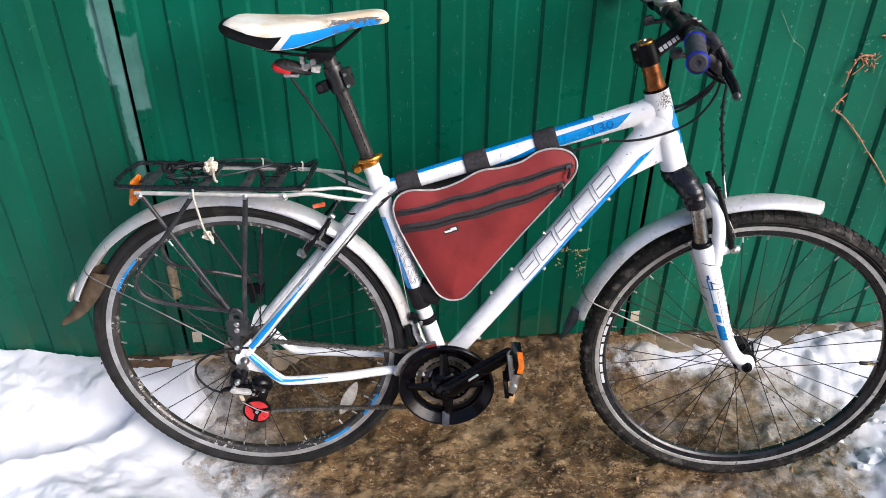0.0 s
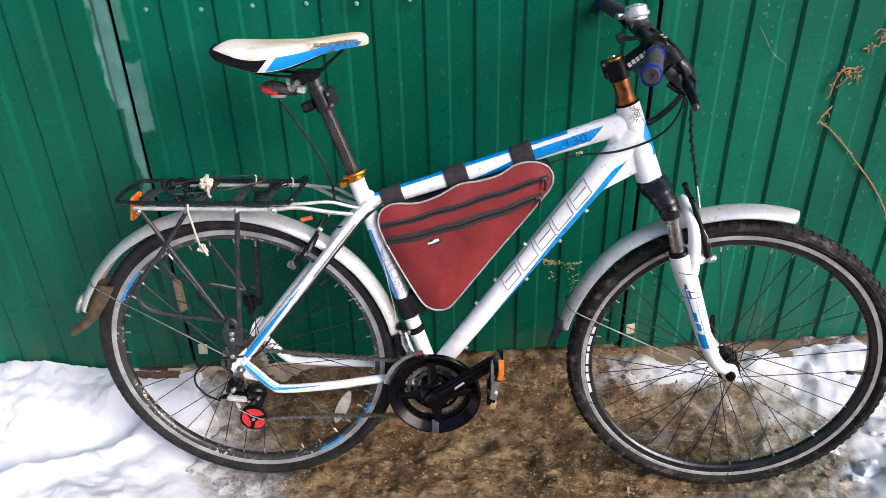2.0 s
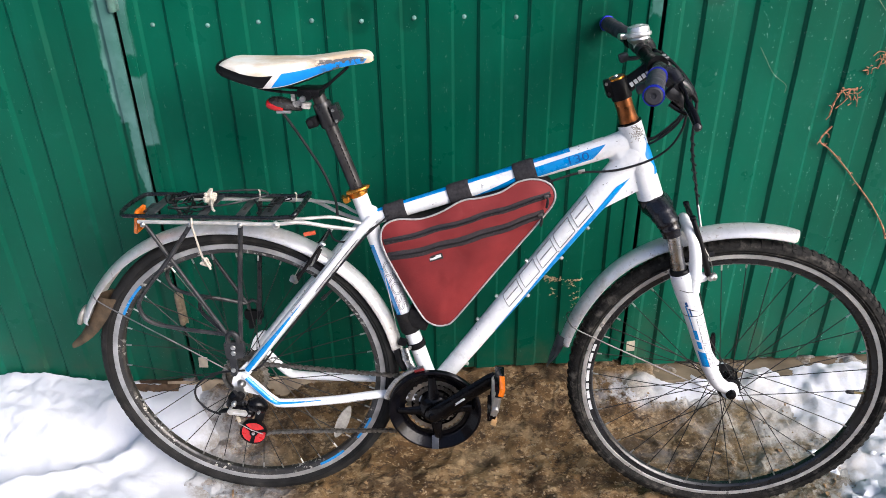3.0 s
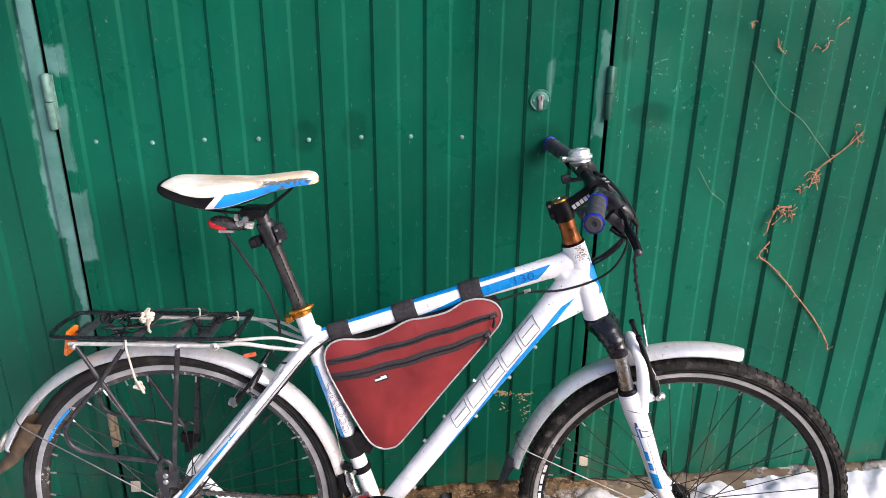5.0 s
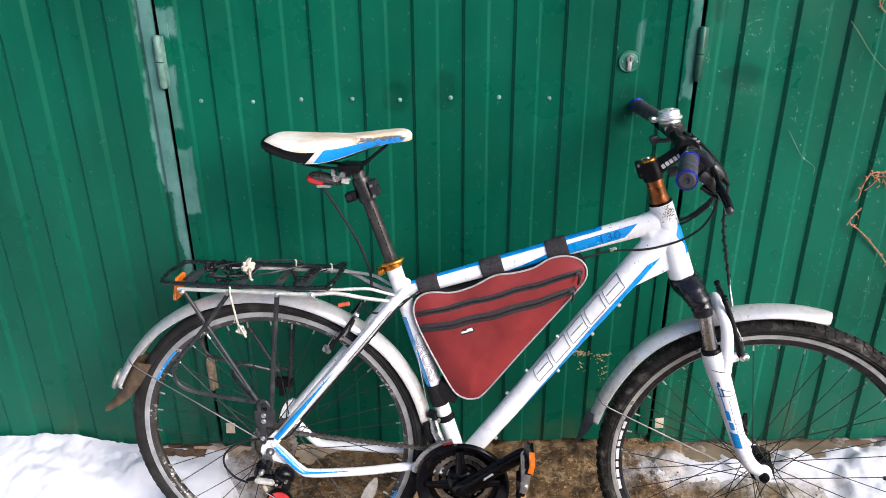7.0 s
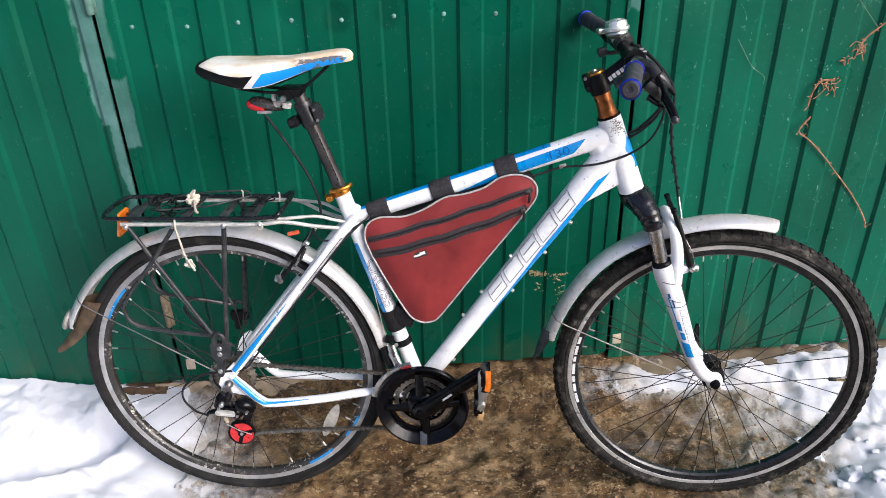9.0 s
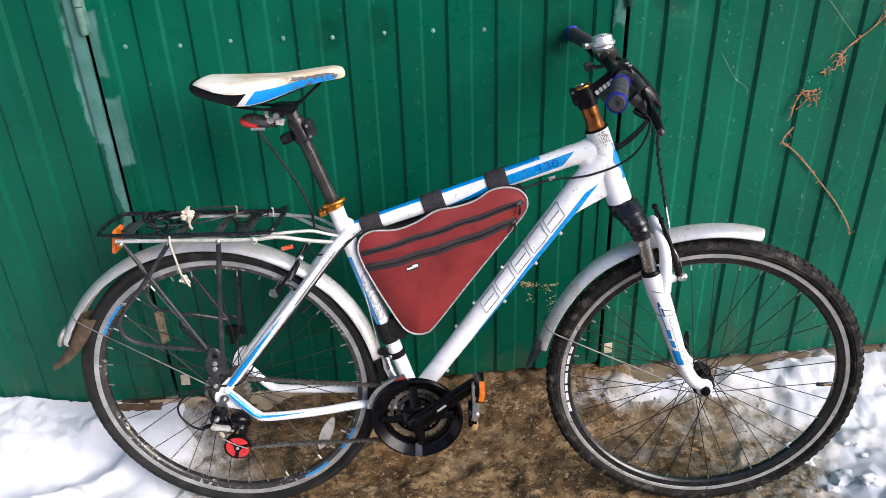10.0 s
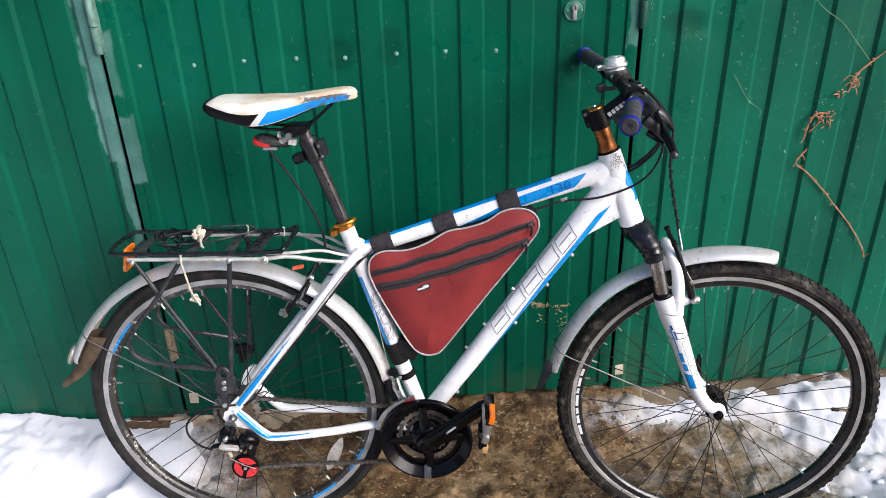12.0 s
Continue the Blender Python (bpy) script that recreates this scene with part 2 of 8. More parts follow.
def snow_mat(name="snow", dirty=0.0):
    """Old granular snow; dirty shows trampled earth through it."""
    n = Nodes(name)
    tone = 0.85 if dirty else 0.97
    c = n.mix(n.ramp(n.noise(6, 6, 0.6), 0.35, 0.7), tuple(k * tone for k in (0.74, 0.755, 0.805)), tuple(k * tone for k in (0.66, 0.685, 0.75)))
    c = n.mix(n.ramp(n.noise(40, 6, 0.7, off=(2, 0, 4)), 0.64, 0.8, 0, 0.30), c, (0.52, 0.50, 0.46))
    if not dirty:
        brink = n.math("ADD", n.math("SUBTRACT", n.axis(0), n.ramp(n.axis(1), 1.10, 1.42, 0.30, 0.0)), n.math("MULTIPLY", n.math("SUBTRACT", n.noise(12, 7, 0.68, off=(4, 4, 0)), 0.5), 0.22))
        c = n.mix(n.math("MULTIPLY", n.ramp(n.math("SUBTRACT", brink, n.ramp(n.axis(1), 1.50, 1.62, 0.0, 0.06)), -0.650, -0.560, 0, 0.94), n.ramp(n.noise(48, 7, 0.75, off=(1, 6, 0)), 0.34, 0.56, 0.45, 1)), c, (0.30, 0.265, 0.22))
    if dirty:
        x, y = n.axis(0), n.axis(1)
        wob = n.math("SUBTRACT", n.noise(11, 8, 0.68, stretch=(0.7, 1.1, 1), off=(2, 7, 0)), 0.5)
        strip = n.math("MULTIPLY", n.ramp(n.math("ADD", n.math("ABSOLUTE", n.math("SUBTRACT", y, 1.625)), n.math("MULTIPLY", wob, 0.12)), 0.014, 0.082, 1, 0), n.ramp(n.math("ADD", x, n.math("MULTIPLY", wob, 0.3)), 0.50, 0.72))
        side = n.ramp(n.math("ADD", n.math("ADD", x, n.math("MULTIPLY", n.math("ABSOLUTE", n.math("SUBTRACT", y, 1.41)), 0.5)), n.math("MULTIPLY", wob, 0.60)), 0.97, 1.18)
        bare = n.math("SUBTRACT", 1.0, n.math("MAXIMUM", strip, side))
        dirt = n.mix(n.ramp(n.noise(40, 8, 0.75, off=(4, 1, 0)), 0.42, 0.58), (0.12, 0.088, 0.044), (0.36, 0.30, 0.20))
        c = n.mix(n.math("MULTIPLY", bare, 0.95), c, dirt)
        c = n.mix(n.ramp(n.noise(9, 8, 0.66, stretch=(0.7, 1.1, 1), off=(5, 3, 0)), 0.48, 0.72, 0, dirty * 0.85), c, (0.42, 0.39, 0.34))
    n.bump(n.math("ADD", n.noise(26, 7, 0.66), n.math("MULTIPLY", n.noise(200, 4, 0.7), 0.25)), 0.35 if dirty else 0.42, 0.010)
    return n.done(c, 0.6, 0, 0, 0.3)


def mudguard_plastic():
    """Silvered plastic, rubbed dull, with brown splashes, grey film and fine scratches."""
    n = Nodes("silver_mudguard_plastic")
    c = n.mix(n.ramp(n.noise(9, 5, 0.6), 0.3, 0.7), (0.60, 0.59, 0.58), (0.74, 0.735, 0.735))
    film = n.ramp(n.noise(13, 7, 0.68, off=(2, 5, 1)), 0.46, 0.66, 0, 0.6)
    c = n.mix(film, c, (0.40, 0.37, 0.32))
    splash = n.math("MULTIPLY", n.ramp(n.noise(70, 6, 0.75, off=(6, 1, 3)), 0.56, 0.66), n.ramp(n.noise(6, 3, off=(1, 9, 2)), 0.42, 0.62, 0.1, 0.75))
    c = n.mix(splash, c, (0.20, 0.155, 0.11))
    scuff = n.ramp(n.noise(160, 3, 0.7, stretch=(0.3, 1, 0.5), off=(3, 3, 8)), 0.64, 0.68, 0, 0.5)
    c = n.mix(scuff, c, (0.78, 0.78, 0.78))
    n.bump(n.math("ADD", n.noise(30, 5), n.math("MULTIPLY", n.noise(260, 3), 0.3)), 0.12, 0.002)
    rough = n.ramp(n.math("ADD", film, splash), 0.0, 0.9, 0.30, 0.62)
    return n.done(c, rough, n.ramp(n.math("ADD", film, splash), 0.0, 0.9, 0.5, 0.1))


WHITE = chipped("white_frame_paint", (0.86, 0.87, 0.89))
BLUE = chipped("blue_decal", (0.002, 0.25, 0.66), chip=(0.75, 0.77, 0.8), amount=0.66, dirt=0.1)
BLACK = plain("black_plastic", (0.006, 0.006, 0.007), 0.42, vary=0.4, dirt=0.05, spec=0.15)
GLOSS = plain("gloss_black_paint", (0.003, 0.003, 0.004), 0.20, coat=0.05, vary=0.3, dirt=0.01, spec=0.18)
SHINY = plain("shiny_black_plastic", (0.004, 0.004, 0.006), 0.16, 0.0, coat=0.0, vary=0.3, dirt=0.012, spec=0.17)
STANCHION = plain("scratched_stanchion_chrome", (0.50, 0.49, 0.48), 0.22, 1.0, vary=0.25, scale=30, dirt=0.3, dirt_color=(0.12, 0.11, 0.10))
RUBBER = plain("tyre_rubber", (0.018, 0.0172, 0.016), 0.72, vary=0.5, scale=130, dirt=0.75, dirt_color=(0.15, 0.135, 0.115), bump=0.4, spec=0.14)
RUBBER_OLD = plain("worn_tyre_rubber", (0.022, 0.0215, 0.021), 0.68, vary=0.4, scale=26, dirt=0.65, dirt_color=(0.12, 0.108, 0.095), bump=0.3, spec=0.14)
GUM = plain("soft_black_rubber", (0.016, 0.016, 0.019), 0.6, vary=0.3, dirt=0.08, spec=0.2)
ALU = plain("worn_aluminium", (0.60, 0.59, 0.57), 0.38, 1.0, vary=0.22, scale=25, dirt=0.35, dirt_color=(0.25, 0.22, 0.18))
RIM_BRIGHT = plain("scraped_brake_track", (0.74, 0.74, 0.74), 0.36, 0.7, vary=0.25, scale=24, dirt=0.35, dirt_color=(0.28, 0.27, 0.26))
RIM_GRIME = chipped("grimy_rim_inside", (0.020, 0.018, 0.016), chip=(0.42, 0.40, 0.36), amount=0.57, rough=0.5, dirt=0.5)
RIM_BLACK = plain("dusty_black_rim", (0.012, 0.013, 0.016), 0.30, 0.0, coat=0.2, vary=0.4, scale=40, dirt=0.25, dirt_color=(0.07, 0.068, 0.068), spec=0.5)
RIM = plain("brake_track_aluminium", (0.55, 0.54, 0.53), 0.38, 0.7, vary=0.3, scale=24, dirt=0.45, dirt_color=(0.20, 0.195, 0.19))
GUARD = mudguard_plastic()
BRUSHED = plain("brushed_bell_alloy", (0.80, 0.79, 0.77), 0.33, 0.75, vary=0.1, scale=60, dirt=0.1)
STEEL = plain("dull_steel", (0.30, 0.29, 0.28), 0.4, 1.0, vary=0.3, dirt=0.35)
WIRE = plain("dark_spoke_steel", (0.035, 0.034, 0.033), 0.45, 0.6, vary=0.3, dirt=0.2)
RACK = plain("black_enamelled_tube", (0.024, 0.025, 0.028), 0.34, vary=0.45, dirt=0.40, dirt_color=(0.17, 0.155, 0.14), spec=0.4)
LOOP = plain("glossy_black_enamel", (0.008, 0.009, 0.011), 0.26, vary=0.4, dirt=0.12, dirt_color=(0.14, 0.13, 0.12), spec=0.45)
GREYRAIL = plain("bare_grey_alloy", (0.62, 0.60, 0.56), 0.45, 0.45, vary=0.25, dirt=0.35, dirt_color=(0.30, 0.25, 0.2))
CHAIN = plain("greasy_chain_steel", (0.21, 0.195, 0.175), 0.36, 0.8, vary=0.5, scale=120, dirt=0.5, dirt_color=(0.06, 0.045, 0.03))
SLAT = plain("worn_dark_alloy", (0.050, 0.052, 0.057), 0.4, 0.3, vary=0.4, dirt=0.3, dirt_color=(0.2, 0.18, 0.16))
CASSETTE = plain("grimy_cassette_steel", (0.20, 0.165, 0.12), 0.5, 0.7, vary=0.6, scale=110, dirt=0.7, dirt_color=(0.05, 0.035, 0.02))
SATIN = plain("satin_black_plastic", (0.022, 0.022, 0.024), 0.33, 0.2, vary=0.35, dirt=0.12, dirt_color=(0.12, 0.11, 0.10), spec=0.5)
SPROCKET = plain("worn_sprocket_steel", (0.42, 0.39, 0.35), 0.4, 0.95, vary=0.4, dirt=0.4)
GOLD = plain("orange_anodised_alloy", (0.62, 0.25, 0.035), 0.3, 0.85, vary=0.35, dirt=0.3)
BRASS = plain("dull_brass", (0.36, 0.27, 0.13), 0.35, 0.8, vary=0.3, dirt=0.3)
COPPER = plain("brown_copper_spacer", (0.27, 0.090, 0.024), 0.34, 0.75, vary=0.5, scale=55, dirt=0.35, dirt_color=(0.10, 0.04, 0.015))
RED = plain("red_lens", (0.50, 0.012, 0.012), 0.15, coat=0.6, vary=0.25, dirt=0.05)
REDPLASTIC = plain("bright_red_plastic", (0.62, 0.018, 0.02), 0.35, vary=0.3)
ORANGE = plain("orange_reflector", (0.76, 0.17, 0.006), 0.22, coat=0.4, vary=0.25, dirt=0.15)
AMBER = plain("red_amber_reflector", (0.66, 0.11, 0.045), 0.25, coat=0.4, vary=0.3)
TAN = plain("faded_reflector", (0.50, 0.30, 0.13), 0.5, vary=0.3)
RUBBED = plain("rubbed_brown_grime", (0.20, 0.165, 0.12), 0.7, vary=0.5, scale=200)
BLUERING = plain("blue_anodised_ring", (0.02, 0.03, 0.42), 0.3, 0.6, vary=0.2)
CLOTH_BLACK = plain("black_webbing", (0.010, 0.0095, 0.0105), 0.85, vary=0.4, scale=160, bump=0.6, dirt=0.12, spec=0.2)
STRAP = plain("dusty_strap_webbing", (0.036, 0.034, 0.038), 0.85, vary=0.4, scale=160, bump=0.6, dirt=0.3, dirt_color=(0.09, 0.085, 0.08), spec=0.25)
PIPING = plain("grey_piping", (0.42, 0.41, 0.41), 0.7, vary=0.25, scale=160, bump=0.4)
ZIPTAPE = plain("zip_tape", (0.040, 0.034, 0.038), 0.75, vary=0.4, scale=300, bump=0.8, dirt=0.08, spec=0.25)
ZIPTEETH = plain("zip_teeth", (0.010, 0.010, 0.011), 0.35, vary=0.4, scale=300)
TAG = plain("black_tag", (0.02, 0.02, 0.02), 0.6)
MARK = plain("pale_print", (0.70, 0.70, 0.70), 0.6, vary=0.1, dirt=0.1)
OUTLINE = plain("dark_print", (0.13, 0.13, 0.145), 0.5, vary=0.3, dirt=0.05)
NAVY = plain("dark_blue_print", (0.003, 0.08, 0.30), 0.45, vary=0.2, dirt=0.05)
CREAM = plain("string", (0.58, 0.52, 0.43), 0.9, vary=0.35, scale=120, bump=0.8, dirt=0.4, dirt_color=(0.3, 0.23, 0.15))
STICKER = plain("beige_paper", (0.58, 0.50, 0.38), 0.8, vary=0.2, dirt=0.3)
VINE = plain("dry_stem_bark", (0.42, 0.19, 0.105), 0.85, vary=0.5, scale=90, bump=0.8, dirt=0.25)
VINE_PALE = plain("bleached_stem", (0.24, 0.25, 0.16), 0.85, vary=0.4, scale=90, bump=0.6)
WOOD = plain("rotten_board", (0.095, 0.055, 0.028), 0.9, vary=0.6, scale=18, bump=1.0, dirt=0.5, dirt_color=(0.05, 0.03, 0.02))
CONCRETE = plain("dirty_concrete", (0.185, 0.145, 0.092), 0.9, vary=0.35, scale=14, bump=0.8, dirt=0.6, dirt_color=(0.15, 0.10, 0.06))
MORTAR = plain("pale_dirty_mortar", (0.36, 0.28, 0.19), 0.92, vary=0.35, scale=22, bump=0.9, dirt=0.5, dirt_color=(0.15, 0.10, 0.06))
# The last dark spot is painted shade where the left grip meets the gate.
GATE_MID = gate_paint("green_gate_paint", 0.22, ((-0.637, -0.611, 0.815, 0.962, 0.7), (-0.640, -0.606, 1.226, 1.275, 0.8), (-0.637, -0.622, 1.02, 1.15, 0.6), (0.532, 0.552, 1.085, 1.30, 0.55), (0.415, 0.428, 1.16, 1.235, 0.35)), dark_spots=((-0.128, 1.080, 0.034, 0.040), (-0.016, 1.095, 0.030, 0.050), (0.415, 1.05, 0.05, 0.06)), spray=(-0.30, 0.02, 1, 0))
GATE_LEFT = gate_paint("green_gate_paint_left", 0.18, ((-0.686, -0.640, 0.86, 1.6, 0.8), (-0.668, -0.640, 0.62, 0.88, 0.8)), gloss=0.20)
# The first dark spot puts the dent's shade into the colour.
GATE_RIGHT = gate_paint("green_gate_paint_right", 0.80, tone=1.20, dark_spots=((0.664, 1.118, 0.050, 0.032), (0.592, 1.27, 0.022, 0.035)), gloss=0.24)
HINGE = plain("painted_hinge", (0.004, 0.075, 0.047), 0.4, vary=0.3, dirt=0.12, dirt_color=(0.25, 0.33, 0.29))
HINGE_BARE = plain("worn_hinge", (0.10, 0.20, 0.165), 0.5, vary=0.35, scale=60, dirt=0.4, dirt_color=(0.30, 0.20, 0.13))
HINGE_RUST = plain("rusty_tan_hinge", (0.26, 0.20, 0.13), 0.7, vary=0.4, scale=60, dirt=0.5, dirt_color=(0.06, 0.10, 0.07))
PRIMER = plain("grey_green_primer", (0.15, 0.30, 0.27), 0.55, vary=0.25, scale=20, dirt=0.4, dirt_color=(0.02, 0.14, 0.09))
UNSEEN_FENCE = plain("unseen_fence_board", (0.085, 0.065, 0.048), 0.85, vary=0.5, scale=12, bump=0.6, dirt=0.4)
# Near-black colour that stands for the shade in gaps, slots and the keyhole.
DARK = plain("gap_shade", (0.006, 0.007, 0.006), 0.9)
SOIL = soil()
SNOW = snow_mat()
SNOW_THIN = snow_mat("trampled_snow", 0.75)
CLOD = plain("earth_crumb", (0.24, 0.17, 0.10), 0.95, vary=0.6, scale=60, bump=0.8, dirt=0.4, dirt_color=(0.05, 0.03, 0.018))
LITTER = plain("dead_leaf", (0.30, 0.19, 0.095), 0.9, vary=0.5, scale=50, bump=0.6, dirt=0.3, dirt_color=(0.08, 0.05, 0.03))


# ---- mesh building ----
class Geo:
    """Collects vertices and faces of one part."""

    def __init__(self):
        self.v, self.f, self.m = [], [], []

    def add(self, verts, faces, mat=0):
        k = len(self.v)
        self.v += [tuple(p) for p in verts]
        self.f += [tuple(i + k for i in q) for q in faces]
        self.m += [mat] * len(faces)
        return self

    def grid(self, fn, nu, nv, cu=False, cv=False, mat=0):
        pts = [fn(i / (nu if cu else nu - 1), j / (nv if cv else nv - 1)) for i in range(nu) for j in range(nv)]
        fs = []
        for i in range(nu if cu else nu - 1):
            for j in range(nv if cv else nv - 1):
                a, b = i, (i + 1) % nu
                c, d = j, (j + 1) % nv
                fs.append((a * nv + c, b * nv + c, b * nv + d, a * nv + d))
        return self.add(pts, fs, mat)

    def tube(self, pts, r, seg=10, closed=False, caps=True, flat=1.0, up=None, mat=0):
        """A round or oval tube along pts; r a radius or one for each point; flat scales the axis across up."""
        pts = [Vector(p) for p in pts]
        n = len(pts)
        rs = r if isinstance(r, (list, tuple)) else [r] * n
        tang = []
        for i in range(n):
            a = pts[(i - 1) % n] if closed or i else pts[0]
            b = pts[(i + 1) % n] if closed or i < n - 1 else pts[-1]
            tang.append((b - a).normalized())
        ref = Vector(up) if up else Vector((0, 0, 1)) if abs(tang[0].z) < 0.9 else Vector((1, 0, 0))
        side = tang[0].cross(ref).normalized()
        vs = []
        for i in range(n):
            if up:
                side = tang[i].cross(Vector(up)).normalized()
            elif i:
                side = (side - tang[i] * side.dot(tang[i])).normalized()
            top = side.cross(tang[i]).normalized()
            for k in range(seg):
                a = 2 * math.pi * k / seg
                vs.append(pts[i] + side * (math.cos(a) * rs[i] * flat) + top * (math.sin(a) * rs[i]))
        fs = []
        for i in range(n if closed else n - 1):
            for k in range(seg):
                fs.append((i * seg + k, i * seg + (k + 1) % seg, ((i + 1) % n) * seg + (k + 1) % seg, ((i + 1) % n) * seg + k))
        if caps and not closed:
            fs += [tuple(range(seg - 1, -1, -1)), tuple((n - 1) * seg + k for k in range(seg))]
        return self.add(vs, fs, mat)

    def lathe(self, prof, origin, axis, seg=24, mat=0, a0=0.0, a1=2 * math.pi, ref=None):
        """Turns (radius, along) pairs round an axis."""
        ax = Vector(axis).normalized()
        e1 = (Vector(ref) - ax * Vector(ref).dot(ax)).normalized() if ref else ax.orthogonal().normalized()
        e2 = ax.cross(e1)
        o = Vector(origin)
        full = abs(a1 - a0 - 2 * math.pi) < 1e-6
        ns = seg if full else seg + 1

        def fn(s, t):
            a = a0 + (a1 - a0) * s
            r, z = prof[round(t * (len(prof) - 1))]
            return o + (e1 * math.cos(a) + e2 * math.sin(a)) * r + ax * z

        return self.grid(fn, ns, len(prof), cu=full, mat=mat)

    def box(self, c, size, rot=None, bevel=0.0, mat=0):
        bm = bmesh.new()
        bmesh.ops.create_cube(bm, size=1, matrix=Matrix.Diagonal((*size, 1)))
        if bevel:
            bmesh.ops.bevel(bm, geom=bm.edges[:], offset=bevel, segments=2, affect="EDGES", profile=0.6)
        m = Matrix.Translation(c) @ (rot.to_4x4() if rot else Matrix())
        bm.verts.index_update()
        self.add([m @ v.co for v in bm.verts], [[v.index for v in f.verts] for f in bm.faces], mat)
        bm.free()
        return self

    def slab(self, poly, fn, t0, t1, mat=0):
        """A flat plate with outline poly (a, b) between depths t0 and t1; fn(a, b, depth) places it."""
        n = len(poly)
        vs = [fn(a, b, t0) for a, b in poly] + [fn(a, b, t1) for a, b in poly]
        fs = [tuple(range(n - 1, -1, -1)), tuple(range(n, 2 * n))] + [(i, (i + 1) % n, n + (i + 1) % n, n + i) for i in range(n)]
        return self.add(vs, fs, mat)


def part(name, geo, mats, parent=None, label="", smooth=True, angle=38):
    me = bpy.data.meshes.new(name)
    me.from_pydata(geo.v, [], geo.f)
    for m in mats if isinstance(mats, (list, tuple)) else [mats]:
        me.materials.append(m)
    me.polygons.foreach_set("material_index", geo.m)
    bm = bmesh.new()
    bm.from_mesh(me)
    bmesh.ops.recalc_face_normals(bm, faces=bm.faces)
    bm.to_mesh(me)
    bm.free()
    if smooth:
        me.shade_smooth()
        me.set_sharp_from_angle(angle=radians(angle))
    ob = new(name, me)
    if parent:
        ob.parent = parent
    if label:
        tagged(ob, label)
    return ob


def spline(pts, n=8, closed=False):
    """Points along a smooth curve through pts."""
    P = [Vector(p) for p in pts]
    out = []
    k = len(P)
    for i in range(k if closed else k - 1):
        a = P[(i - 1) % k] if closed or i else P[0] * 2 - P[1]
        b, c = P[i], P[(i + 1) % k]
        d = P[(i + 2) % k] if closed or i < k - 2 else P[-1] * 2 - P[-2]
        for j in range(n):
            t = j / n
            out.append(0.5 * (2 * b + (c - a) * t + (2 * a - 5 * b + 4 * c - d) * t * t + (3 * b - a - 3 * c + d) * t ** 3))
    if not closed:
        out.append(P[-1])
    return out


def letters(body, size):
    """The outlines of a word in the built-in font as flat vertices and faces."""
    cu = bpy.data.curves.new("word", "FONT")
    cu.body, cu.size, cu.resolution_u = body, size, 3
    ob = bpy.data.objects.new("word", cu)
    me = bpy.data.meshes.new_from_object(ob)
    bm = bmesh.new()
    bm.from_mesh(me)
    for k in range(1, 9):
        bmesh.ops.bisect_plane(bm, geom=bm.verts[:] + bm.edges[:] + bm.faces[:], plane_co=(0, size * 0.09 * k, 0), plane_no=(0, 1, 0))
    bmesh.ops.triangulate(bm, faces=bm.faces[:])
    bm.verts.index_update()
    out = [(v.co.x, v.co.y) for v in bm.verts], [tuple(v.index for v in f.verts) for f in bm.faces]
    bm.free()
    bpy.data.objects.remove(ob)
    bpy.data.meshes.remove(me)
    return out


def sm(a, b, x):
    t = max(0.0, min(1.0, (x - a) / (b - a)))
    return t * t * (3 - 2 * t)


# ---- ground, snow and the foot of the gate ----
WALL_Y = 1.7


def rough_noise(x, y, s, seed=0.0):
    return noise.noise((x * s + seed, y * s - seed, seed * 0.37))


def earth(x, y):
    """Height of the earth: level under the wheels, rising to the sill of the gate."""
    near = 1 - sm(1.6, 2.6, max(abs(x), abs(y - 1.0)))
    rise = 0.098 * sm(1.44, 1.70, y) * (1 - 0.28 * sm(0.50, 0.72, x))
    lump = 0.010 * rough_noise(x, y, 4.0, 2.0) + 0.012 * rough_noise(x, y, 11, 5.0) + 0.015 * max(-0.25, rough_noise(x, y, 24, 9.0)) + 0.009 * abs(rough_noise(x, y, 44, 3.0)) + 0.003 * rough_noise(x, y, 85, 7.0)
    return (rise if y < 1.9 else 0.098) + near * (lump - 0.006)


def ground_sheet():
    xs = [-60, -20, -8, -4, -2.4] + [-1.9 + 0.0068 * i for i in range(575)] + [2.2, 4, 8, 20, 60]
    ys = [-60, -20, -8, -4, -2, -1, -0.2, 0.3, 0.55] + [0.7 + 0.0068 * i for i in range(155)] + [1.8, 2.5, 5, 20, 60]
    g = Geo()
    vs = [(x, y, earth(x, y)) for x in xs for y in ys]
    ny = len(ys)
    fs = [(i * ny + j, (i + 1) * ny + j, (i + 1) * ny + j + 1, i * ny + j + 1) for i in range(len(xs) - 1) for j in range(ny - 1)]
    g.add(vs, fs)
    tagged(part("ground", g, SOIL), "trodden brown earth with pale worn patches and thin ice", "ground", kind="structure")


ground_sheet()


